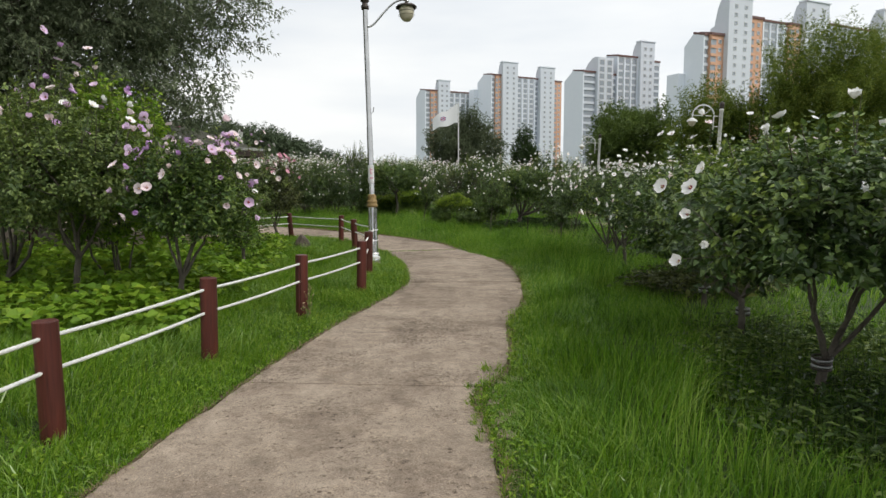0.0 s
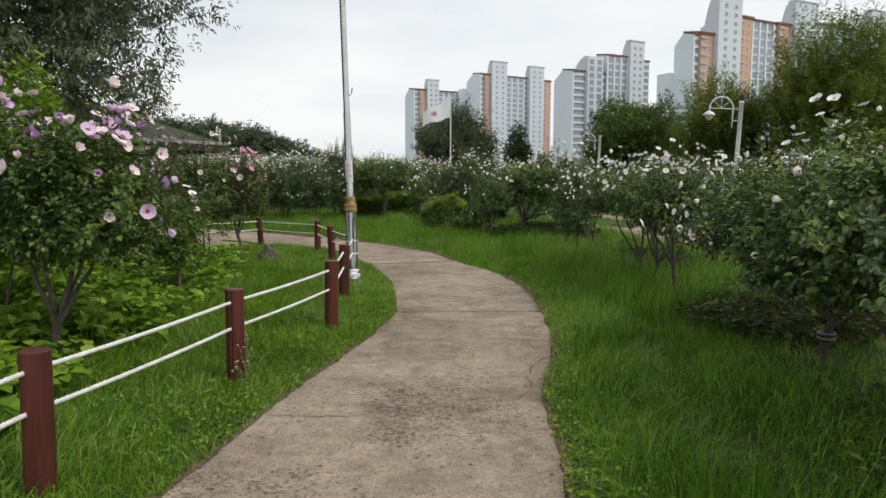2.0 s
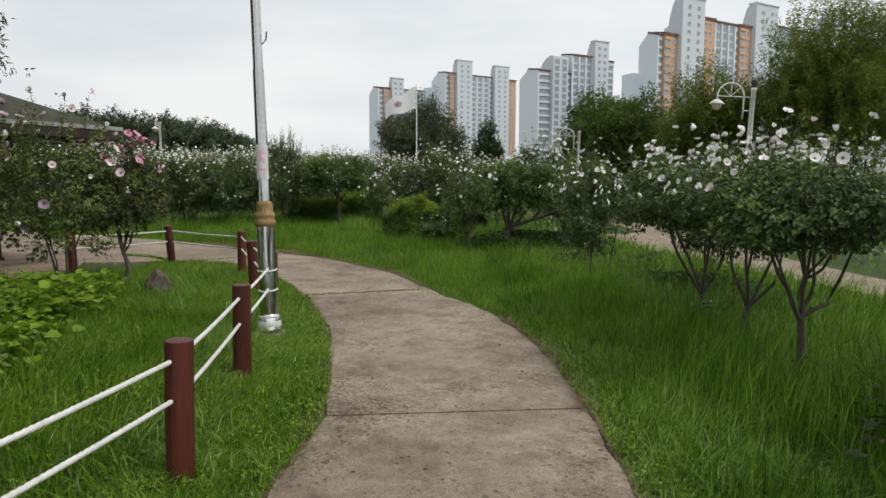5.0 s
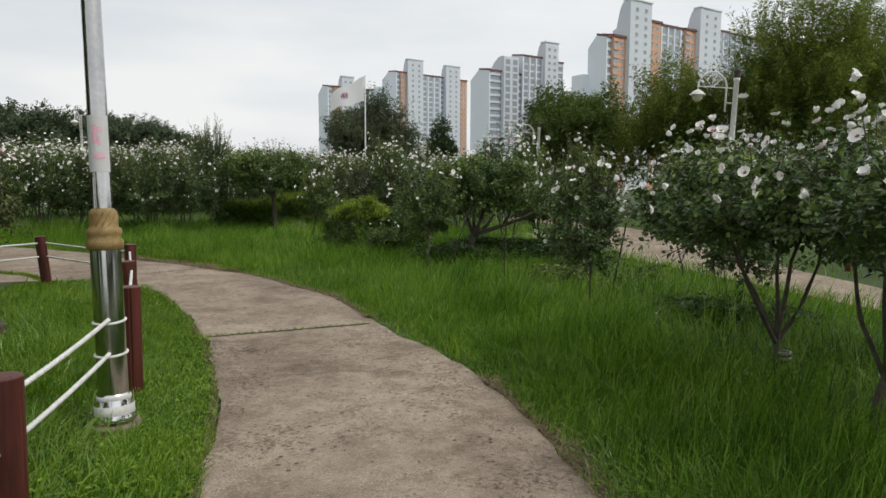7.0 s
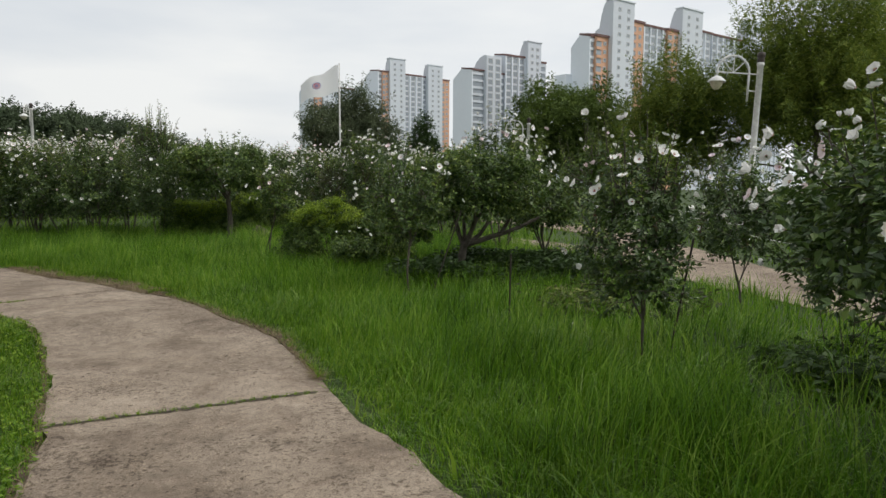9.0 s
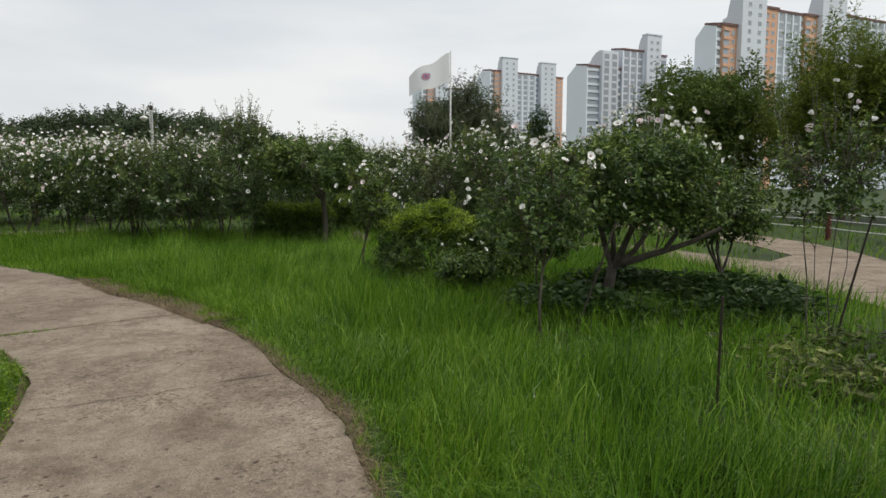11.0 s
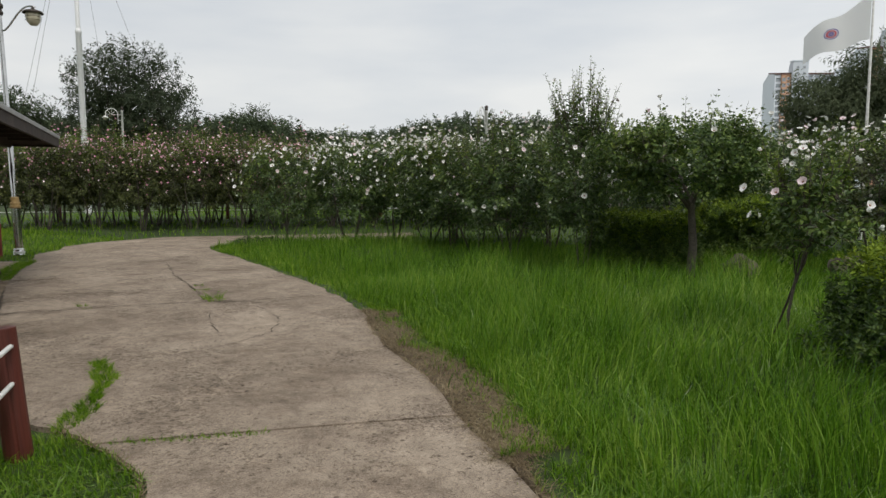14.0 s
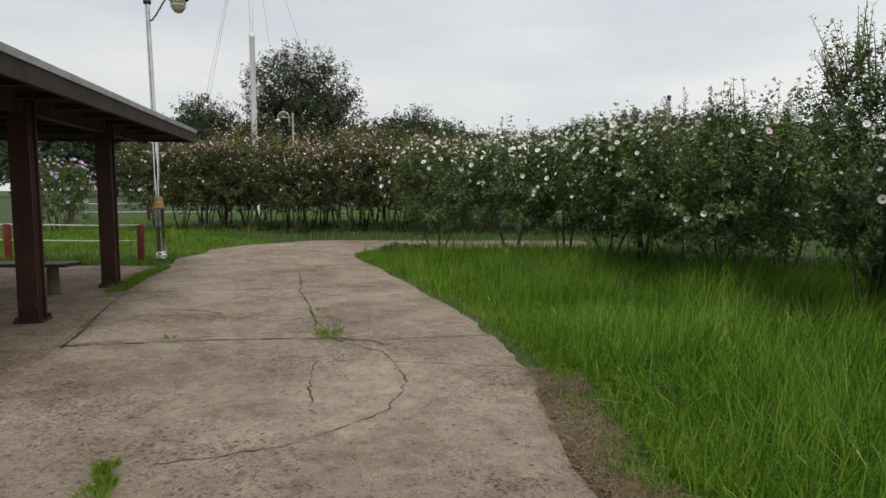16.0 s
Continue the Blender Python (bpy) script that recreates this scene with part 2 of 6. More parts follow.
# Distance haze is mixed into these leaf greens, lighter and bluer than near leaves.
M_LEAF_FAR = foliage("hazed_far_wood_leaf", [(0.046, 0.070, 0.036), (0.080, 0.114, 0.056), (0.120, 0.158, 0.080)], 0.65, 0.2, 0.15)
M_BARK = surface("grey_bark", (0.045, 0.038, 0.030), (0.15, 0.13, 0.105), 9, 40, 0.9, bump=0.6)
M_POST = surface("red_brown_wood_paint", (0.034, 0.009, 0.007), (0.130, 0.030, 0.020), 9, 60, 0.5, bump=0.45)
M_POST = grained(M_POST)
M_POST_RED = surface("faded_red_paint", (0.14, 0.022, 0.016), (0.26, 0.045, 0.032), 6, 45, 0.6, bump=0.3)
M_ROPE = surface("white_rope", (0.55, 0.55, 0.52), (0.82, 0.82, 0.80), 20, 160, 0.8, bump=0.4)
M_CHROME = surface("bright_polished_steel", (0.78, 0.78, 0.78), (0.90, 0.90, 0.89), 5, 40, 0.16, metal=1.0, bump=0.02)
M_STEEL = surface("stainless_steel", (0.42, 0.42, 0.41), (0.62, 0.62, 0.60), 3, 30, 0.13, metal=1.0, bump=0.02)
M_GALV = surface("galvanised_steel", (0.72, 0.73, 0.74), (0.84, 0.84, 0.84), 3, 30, 0.5, metal=0.15, bump=0.02)
M_GOLD = surface("tarnished_gold_paint", (0.16, 0.10, 0.035), (0.36, 0.25, 0.10), 14, 70, 0.6, bump=0.3)
M_WHITE_PAINT = surface("chipped_white_paint", (0.50, 0.49, 0.47), (0.80, 0.80, 0.78), 12, 60, 0.7)
M_DARK_METAL = plain("dark_bronze_metal", (0.045, 0.035, 0.028), 0.5, 0.3)
M_GLOBE = surface("milky_globe", (0.42, 0.38, 0.27), (0.62, 0.58, 0.44), 8, 30, 0.3, bump=0.0)
M_PETAL = {
    "white": foliage("white_petal", [(0.86, 0.85, 0.83), (0.94, 0.93, 0.91)], 0.6, 0.18, 2.0, 0.15),
    "blush": foliage("blush_petal", [(0.82, 0.66, 0.70), (0.90, 0.80, 0.82)], 0.6, 0.18, 2.0, 0.15),
    "pink": foliage("pink_petal", [(0.58, 0.25, 0.36), (0.74, 0.42, 0.50)], 0.6, 0.18, 2.0, 0.15),
    "lilac": foliage("lilac_petal", [(0.52, 0.30, 0.60), (0.68, 0.46, 0.74)], 0.6, 0.18, 2.0, 0.15),
    "mauve": foliage("mauve_petal", [(0.66, 0.46, 0.68), (0.80, 0.62, 0.80)], 0.6, 0.18, 2.0, 0.15),
}
M_EYE = plain("crimson_flower_eye", (0.28, 0.02, 0.06), 0.7)
M_STRAW = plain("dried_flower_head", (0.46, 0.36, 0.22), 0.8)
M_STAMEN = plain("cream_stamen", (0.75, 0.66, 0.36), 0.7)
M_BROWN_STEEL = surface("brown_painted_steel", (0.036, 0.017, 0.013), (0.078, 0.036, 0.027), 5, 60, 0.5, bump=0.1)
M_ROOF_WOOD = surface("dark_roof_timber", (0.018, 0.012, 0.010), (0.060, 0.040, 0.032), 5, 40, 0.75, bump=0.3)
M_ROOF_EDGE = surface("grey_roof_sheet", (0.22, 0.22, 0.22), (0.42, 0.42, 0.41), 4, 30, 0.5)
M_ROCK = surface("garden_rock", (0.045, 0.037, 0.028), (0.17, 0.142, 0.112), 5, 22, 0.9, bump=0.9)
M_CLOTH = foliage("white_flag_cloth", [(0.90, 0.90, 0.91), (0.94, 0.94, 0.94)], 0.8, 0.5, 2.0, 0.1)
M_RED = plain("red_print", (0.55, 0.04, 0.07), 0.7)
M_BLUE = plain("blue_print", (0.10, 0.10, 0.35), 0.7)
M_PINK = plain("pink_print", (0.78, 0.42, 0.52), 0.7)
M_WALL_BLUE = surface("pale_blue_render", (0.76, 0.81, 0.88), (0.82, 0.86, 0.92), 0.05, 0.6, 0.85, bump=0)
M_WALL_WHITE = surface("off_white_render", (0.60, 0.64, 0.70), (0.67, 0.71, 0.76), 0.05, 0.6, 0.85, bump=0)
M_WALL_ORANGE = surface("salmon_orange_render", (0.60, 0.34, 0.22), (0.68, 0.42, 0.29), 0.05, 0.6, 0.85, bump=0)
M_SHINGLE = surface("mossy_dark_shingle", (0.030, 0.032, 0.022), (0.085, 0.085, 0.060), 4, 25, 0.9, bump=0.6)
M_TILE_ROOF = surface("maroon_roof", (0.13, 0.075, 0.07), (0.20, 0.12, 0.11), 0.2, 2, 0.8)
M_GLASS_FAR = plain("dark_window_glass", (0.33, 0.37, 0.41), 0.2)
M_FRAME_FAR = plain("white_window_frame", (0.60, 0.61, 0.62), 0.6)


# ---- mesh building ----
class Geo:
    """Collects vertices and faces; faces carry a material slot."""

    def __init__(self):
        self.v, self.q, self.t, self.count = [], [], [], 0

    def add(self, v, quads=None, tris=None, slot=0):
        v = np.asarray(v, float).reshape(-1, 3)
        for store, f, k in ((self.q, quads, 4), (self.t, tris, 3)):
            if f is not None and len(f):
                f = np.asarray(f, int).reshape(-1, k) + self.count
                store.append((f, slot))
        self.v.append(v)
        self.count += len(v)
        return self

    def tube(self, pts, radii, sides=6, cap=True, slot=0):
        pts = np.asarray(pts, float)
        n = len(pts)
        radii = np.broadcast_to(np.asarray(radii, float), (n,))
        d = np.gradient(pts, axis=0)
        d /= np.linalg.norm(d, axis=1)[:, None] + 1e-9
        ref = np.where(np.abs(d[:, 2:3]) > 0.9, np.array([[1.0, 0, 0]]), np.array([[0, 0, 1.0]]))
        a = np.cross(d, ref)
        a /= np.linalg.norm(a, axis=1)[:, None] + 1e-9
        b = np.cross(d, a)
        ang = np.arange(sides) * 2 * math.pi / sides
        ring = a[:, None, :] * np.cos(ang)[None, :, None] + b[:, None, :] * np.sin(ang)[None, :, None]
        v = (pts[:, None, :] + ring * radii[:, None, None]).reshape(-1, 3)
        i, j = np.meshgrid(np.arange(n - 1), np.arange(sides), indexing="ij")
        k = (j + 1) % sides
        q = np.stack([i * sides + j, i * sides + k, (i + 1) * sides + k, (i + 1) * sides + j], -1).reshape(-1, 4)
        self.add(v, q, slot=slot)
        if cap:
            c = self.count - n * sides
            k = np.arange(sides)
            first, last = c + k, c + (n - 1) * sides + k
            self.t.append((np.stack([np.roll(first, -1), first, np.full(sides, self.count)], 1), slot))
            self.t.append((np.stack([last, np.roll(last, -1), np.full(sides, self.count + 1)], 1), slot))
            self.v.append(pts[[0, n - 1]])
            self.count += 2
        return self

    def lathe(self, profile, sides=20, origin=(0, 0, 0), slot=0):
        """profile: (radius, height) pairs from the bottom up."""
        p = np.asarray(profile, float)
        ang = np.arange(sides) * 2 * math.pi / sides
        v = np.stack([p[:, 0:1] * np.cos(ang), p[:, 0:1] * np.sin(ang), np.repeat(p[:, 1:2], sides, 1)], -1).reshape(-1, 3) + np.asarray(origin)
        n = len(p)
        i, j = np.meshgrid(np.arange(n - 1), np.arange(sides), indexing="ij")
        k = (j + 1) % sides
        q = np.stack([i * sides + j, i * sides + k, (i + 1) * sides + k, (i + 1) * sides + j], -1).reshape(-1, 4)
        return self.add(v, q, slot=slot)

    def box(self, lo, hi, slot=0, m=None):
        x0, y0, z0 = lo
        x1, y1, z1 = hi
        v = np.array([(x0, y0, z0), (x1, y0, z0), (x1, y1, z0), (x0, y1, z0), (x0, y0, z1), (x1, y0, z1), (x1, y1, z1), (x0, y1, z1)], float)
        if m is not None:
            v = np.array([m @ Vector(c) for c in v])
        return self.add(v, [(0, 3, 2, 1), (4, 5, 6, 7), (0, 1, 5, 4), (1, 2, 6, 5), (2, 3, 7, 6), (3, 0, 4, 7)], slot=slot)

    def leaves(self, p, axis, normal, length, ratio=0.55, fold=0.18, slot=0, simple=False):
        """Pointed, folded leaves: a base, two widths on each side and a tip; simple: one width."""
        n = len(p)
        axis = axis / (np.linalg.norm(axis, axis=1)[:, None] + 1e-9)
        side = np.cross(axis, normal)
        side /= np.linalg.norm(side, axis=1)[:, None] + 1e-9
        up = np.cross(side, axis)
        L = np.asarray(length, float).reshape(-1, 1)
        W = L * ratio * 0.5
        if simple:
            v = np.stack([p, p + axis * L * 0.45 + side * W + up * W * 0.35, p + axis * L - up * L * 0.1, p + axis * L * 0.45 - side * W + up * W * 0.35], 1).reshape(-1, 3)
            return self.add(v, np.arange(n)[:, None] * 4 + np.array([[0, 1, 2, 3]]), slot=slot)
        v = np.stack([p,
                      p + axis * L * 0.28 + side * W + up * W * fold * 2,
                      p + axis * L * 0.66 + side * W * 0.8 + up * W * fold,
                      p + axis * L - up * L * 0.12,
                      p + axis * L * 0.66 - side * W * 0.8 + up * W * fold,
                      p + axis * L * 0.28 - side * W + up * W * fold * 2], 1).reshape(-1, 3)
        o = np.arange(n)[:, None] * 6
        q = np.concatenate([o + np.array([[0, 1, 2, 3]]), o + np.array([[0, 3, 4, 5]])])
        return self.add(v, q, slot=slot)

    def blades(self, p, lean, height, width, bends=2, slot=0):
        """Grass blades: p roots, lean (n,2) how far the tip bows sideways as a share of the height."""
        n = len(p)
        height = np.asarray(height, float).reshape(-1, 1)
        width = np.asarray(width, float).reshape(-1, 1)
        lean = np.asarray(lean, float)
        face = np.random.rand(n) * 2 * math.pi
        side = np.stack([np.cos(face), np.sin(face), np.zeros(n)], 1)
        rows = []
        for k in range(bends + 1):
            s = k / (bends + 0.0)
            drop = 1 - 0.35 * (lean ** 2).sum(1)[:, None] * s
            c = p + np.concatenate([lean * height * s ** 2, height * s * np.clip(drop, 0.3, 1)], 1)
            if k < bends:
                w = width * (1 - 0.55 * s)
                rows += [c - side * w * 0.5, c + side * w * 0.5]
            else:
                rows += [c]
        m = len(rows)
        v = np.stack(rows, 1).reshape(-1, 3)
        o = np.arange(n)[:, None] * m
        q = np.concatenate([o + np.array([[2 * k, 2 * k + 1, 2 * k + 3, 2 * k + 2]]) for k in range(bends - 1)]) if bends > 1 else None
        t = o + np.array([[m - 3, m - 2, m - 1]])
        return self.add(v, q, t, slot=slot)

    def mesh(self, name, mats, smooth=False):
        me = bpy.data.meshes.new(name)
        v = np.concatenate(self.v) if self.v else np.zeros((0, 3))
        me.vertices.add(len(v))
        me.vertices.foreach_set("co", v.astype(np.float32).ravel())
        loops = np.concatenate([f.ravel() for f, _ in self.q] + [f.ravel() for f, _ in self.t])
        sizes = np.concatenate([np.full(len(f), 4) for f, _ in self.q] + [np.full(len(f), 3) for f, _ in self.t])
        slots = np.concatenate([np.full(len(f), s) for f, s in self.q] + [np.full(len(f), s) for f, s in self.t])
        me.loops.add(len(loops))
        me.loops.foreach_set("vertex_index", loops.astype(np.int32))
        me.polygons.add(len(sizes))
        me.polygons.foreach_set("loop_start", np.concatenate([[0], np.cumsum(sizes)[:-1]]).astype(np.int32))
        me.polygons.foreach_set("material_index", slots.astype(np.int32))
        me.polygons.foreach_set("use_smooth", np.full(len(sizes), smooth))
        for mt in (mats if isinstance(mats, (list, tuple)) else [mats]):
            me.materials.append(mt)
        me.update(calc_edges=True)
        return me


def part(name, geo, material, parent=None, label="", smooth=False):
    me = geo if isinstance(geo, bpy.types.Mesh) else geo.mesh(name, material, smooth)
    ob = new(name, me)
    ob.parent = parent
    return tagged(ob, label)


def thing(name, label, category, group="", kind="", at=(0, 0, 0), turn=0.0):
    ob = new(name)
    ob.matrix_basis = pose(*at, 0, 0, turn)
    ob.empty_display_size = 0.2
    return tagged(ob, label, category, group, kind)


# ---- plan of the concrete ----
LEFT = [(-2.1, -4), (-1.9, 1.0), (-1.78, 3.1), (-1.6, 4.6), (-1.47, 5.5), (-1.33, 6.2), (-1.15, 7.3), (-0.95, 8.1), (-0.76, 8.9), (-0.58, 9.9),
        (-0.54, 10.6), (-0.62, 11.7), (-0.73, 12.6), (-0.98, 14.0), (-1.33, 15.2), (-1.75, 16.3), (-2.15, 17.3), (-2.62, 18.2), (-3.22, 18.95), (-3.72, 19.3), (-4.6, 19.4)]
RIGHT = [(0.1, -4), (0.25, 1.0), (0.29, 3.1), (0.33, 3.6), (0.23, 4.25), (0.2, 4.8), (0.55, 5.3), (0.66, 6.5), (0.7, 7.3), (0.9, 7.9), (1.05, 8.6), (1.17, 9.5),
         (1.24, 10.4), (1.28, 11.5), (1.26, 12.4), (1.15, 13.4), (0.8, 14.5), (0.36, 15.7), (0.1, 16.7), (-0.2, 17.6), (-0.75, 18.4), (-1.2, 19.3), (-1.7, 20.0),
         (-2.4, 20.6), (-2.9, 21.2), (-3.75, 21.95), (-4.55, 22.65), (-5.13, 23.47), (-7.04, 24.94), (-9.24, 26.2), (-10.64, 27.05), (-13.2, 28.4), (-14.0, 29.2), (-13.6, 30.5)]
FAR_SIDE = [(-11.4, 32.6), (-10.6, 34.2), (-11.6, 35.4), (-17.4, 30.6), (-17.5, 28.4), (-17.0, 27.2), (-16.2, 26.6), (-15.8, 25.8),
            (-14.4, 24.9), (-15.6, 24.0), (-18.8, 20.5), (-9.6, 13.2), (-5.6, 17.4), (-6.2, 19.2)]
PATH_EAST = [(6.7, -4), (6.8, 8), (6.6, 15), (6.1, 20), (5.75, 23), (5.6, 25), (5.3, 26.8), (4.4, 28.6), (3.2, 30.0), (3.9, 30.9), (5.4, 29.4), (6.9, 26.0), (8.0, 27.2), (8.4, 30.5), (8.0, 34),
             (6.5, 38), (8.2, 38.8), (9.8, 34.5), (10.1, 30.5), (9.8, 28.0), (9.2, 25.8), (8.3, 21), (7.9, 16), (8.2, 8), (8.2, -4)]


def rough_outline(pts, step=0.10, jitter=0.022, seed=1):
    """The outline with crumbled edges."""
    rs = np.random.RandomState(seed)
    out = []
    for (x0, y0), (x1, y1) in zip(pts, pts[1:] + pts[:1]):
        d = math.hypot(x1 - x0, y1 - y0)
        near = y0 < 32 and x0 > -16
        k = max(1, int(d / (step if near else 0.6)))
        for i in range(k):
            s = i / k
            x, y = x0 + (x1 - x0) * s, y0 + (y1 - y0) * s
            w = 0.045 * noise.noise((x * 1.7, y * 1.7, seed)) + 0.02 * noise.noise((x * 6, y * 6, seed))
            out.append((x + w + rs.uniform(-jitter, jitter) * 0.5, y + w + rs.uniform(-jitter, jitter) * 0.5))
    return out


def smooth_line(pts, rounds=2):
    """Rounds the corners of an open line."""
    for _ in range(rounds):
        out = [pts[0]]
        for (x0, y0), (x1, y1) in zip(pts, pts[1:]):
            out += [(0.75 * x0 + 0.25 * x1, 0.75 * y0 + 0.25 * y1), (0.25 * x0 + 0.75 * x1, 0.25 * y0 + 0.75 * y1)]
        pts = out + [pts[-1]]
    return pts


OUTLINE = rough_outline(smooth_line(RIGHT) + FAR_SIDE + smooth_line(LEFT)[::-1])
OUTLINE_EAST = rough_outline(PATH_EAST, 0.3, 0.02, 5)


def inside(poly, x, y):
    """Which points (arrays) lie in the polygon."""
    p = np.asarray(poly)
    r = np.zeros(x.shape, bool)
    for (x0, y0), (x1, y1) in zip(p, np.roll(p, -1, 0)):
        if y0 == y1:
            continue
        hit = ((y0 > y) != (y1 > y)) & (x < (x1 - x0) * (y - y0) / (y1 - y0) + x0)
        r ^= hit
    return r


def distance(poly, x, y):
    p = np.asarray(poly)
    best = np.full(x.shape, 1e9)
    for (x0, y0), (x1, y1) in zip(p, np.roll(p, -1, 0)):
        dx, dy = x1 - x0, y1 - y0
        s = np.clip(((x - x0) * dx + (y - y0) * dy) / (dx * dx + dy * dy + 1e-9), 0, 1)
        best = np.minimum(best, np.hypot(x - x0 - s * dx, y - y0 - s * dy))
    return best


COARSE = smooth_line(RIGHT, 1) + FAR_SIDE + smooth_line(LEFT, 1)[::-1]


def ground_z(x, y):
    """Height of the soil: just under the concrete beside it, a little higher away from it."""
    x, y = np.asarray(x, float), np.asarray(y, float)
    d = np.minimum(distance(COARSE, x, y), distance(PATH_EAST, x, y))
    d = np.where(inside(COARSE, x, y) | inside(PATH_EAST, x, y), 0, d)
    s = np.clip((d - 0.25) / 3.0, 0, 1)
    return np.where(d > 0, -0.004, -0.03) + 0.125 * s * s * (3 - 2 * s)


def gz(x, y):
    return float(ground_z(np.array([x]), np.array([y]))[0])


# ---- ground and concrete ----
def ground_sheet():
    xs = np.unique(np.concatenate([np.arange(-34, 20.01, 0.5), np.linspace(-900, -34, 14), np.linspace(20, 900, 14)]))
    ys = np.unique(np.concatenate([np.arange(-6, 46.01, 0.5), np.linspace(-600, -6, 10), np.linspace(46, 1500, 16)]))
    X, Y = np.meshgrid(xs, ys, indexing="ij")
    Z = ground_z(X.ravel(), Y.ravel())
    nx, ny = X.shape
    i, j = np.meshgrid(np.arange(nx - 1), np.arange(ny - 1), indexing="ij")
    q = np.stack([i * ny + j, (i + 1) * ny + j, (i + 1) * ny + j + 1, i * ny + j + 1], -1).reshape(-1, 4)
    ob = part("ground", Geo().add(np.stack([X.ravel(), Y.ravel(), Z], 1), q), M_SOIL, smooth=True)
    tagged(ob, "mossy dark soil under grass, reaching the horizon", "ground", "", "structure")


ground_sheet()


def cut_panels(outline, lines, gap=0.022):
    """Cuts the outline into panels at the lines ((x, y), (dx, dy)), first to last; each keeps a joint's gap."""
    def sheet():
        bm = bmesh.new()
        bm.faces.new([bm.verts.new((x, y, 0)) for x, y in outline])
        return bm

    def trim(bm, line, keep_left, g):
        (x, y), (dx, dy) = line
        nrm = Vector((-dy, dx, 0)).normalized()
        if not keep_left:
            nrm = -nrm
        bmesh.ops.bisect_plane(bm, geom=bm.verts[:] + bm.edges[:] + bm.faces[:], plane_co=Vector((x, y, 0)) + nrm * g * 0.5, plane_no=nrm, clear_inner=True)

    panels = []
    for k in range(len(lines) + 1):
        bm = sheet()
        for j, line in enumerate(lines):
            if j < k:
                trim(bm, line, True, gap)
            elif j == k:
                trim(bm, line, False, gap)
        if bm.faces:
            panels.append(bm)
        else:
            bm.free()
    return panels


def slab_from(bm, top, thick, parent, name="slab"):
    faces = bm.faces[:]
    r = bmesh.ops.extrude_face_region(bm, geom=faces)
    bmesh.ops.translate(bm, verts=[g for g in r["geom"] if isinstance(g, bmesh.types.BMVert)], vec=(0, 0, thick))
    bmesh.ops.translate(bm, verts=bm.verts[:], vec=(0, 0, top - thick))
    bmesh.ops.triangulate(bm, faces=[f for f in bm.faces if len(f.verts) > 4])
    bmesh.ops.recalc_face_normals(bm, faces=bm.faces[:])
    me = bpy.data.meshes.new(name)
    bm.to_mesh(me)
    bm.free()
    me.materials.append(M_CONCRETE)
    return part(name, me, None, parent)


path = thing("path", "weathered grey concrete path with joints, winding to a wider paved place", "path", kind="structure")
JOINTS = [((-1.4, 5.0), (1, -0.06)), ((0, 10.35), (1, 0.02)), ((-1.3, 15.15), (1.6, 0.42)), ((-4.06, 19.49), (1.4, 1.18)), ((-6.9, 22.55), (1.0, 0.62)), ((-10.5, 24.6), (0.62, 0.78))]
for i, bm in enumerate(cut_panels(OUTLINE, JOINTS)):
    slab_from(bm, 0.012 - 0.003 * (i % 2), 0.14, path)
floor_bm = bmesh.new()
floor_bm.faces.new([floor_bm.verts.new((x, y, 0)) for x, y in [(-6.7, 19.75), (-9.0, 21.28), (-11.6, 22.9), (-14.25, 24.65), (-15.5, 23.9), (-18.6, 20.55), (-9.65, 13.4), (-5.9, 17.4)]])
floor_slab = slab_from(floor_bm, 0.0175, 0.02, None, "shelter_floor")
floor_slab.data.materials.clear()
floor_slab.data.materials.append(M_FLOOR)
tagged(floor_slab, "tan concrete floor under the shelter", "floor", "", "structure")
path_east = thing("path_east", "pale grey concrete path behind the white-flowering bushes", "path", kind="structure")
for i, bm in enumerate(cut_panels(OUTLINE_EAST, [((0, 4.0), (1, 0)), ((0, 10.0), (1, 0)), ((0, 16.0), (1, 0)), ((0, 22.0), (1, 0.05)), ((0, 27.4), (1, 0.1))])):
    slab_from(bm, 0.012 - 0.003 * (i % 2), 0.14, path_east)


def crack(points, width, seed, lift=0.0165):
    """A jagged dirt-filled crack on the concrete."""
    rs = np.random.RandomState(seed)
    pts = []
    for (x0, y0), (x1, y1) in zip(points, points[1:]):
        k = max(2, int(math.hypot(x1 - x0, y1 - y0) / 0.07))
        for i in range(k):
            s = i / k
            pts.append((x0 + (x1 - x0) * s + rs.uniform(-1, 1) * 0.022, y0 + (y1 - y0) * s + rs.uniform(-1, 1) * 0.018))
    p = np.array(pts)
    d = np.gradient(p, axis=0)
    d /= np.linalg.norm(d, axis=1)[:, None] + 1e-9
    w = width * (0.10 + 0.9 * rs.rand(len(p)) + 1.0 * np.clip([noise.noise((x * 2.3, y * 2.3, seed)) for x, y in p], 0, 1))[:, None]
    nrm = np.stack([-d[:, 1], d[:, 0]], 1)
    a, b = p + nrm * w * 0.5, p - nrm * w * 0.5
    n = len(p)
    v = np.concatenate([np.column_stack([a, np.full(n, lift)]), np.column_stack([b, np.full(n, lift)])])
    i = np.arange(n - 1)
    ob = part("crack", Geo().add(v, np.stack([i, n + i, n + i + 1, i + 1], 1)), M_CRACK, path)
    return ob


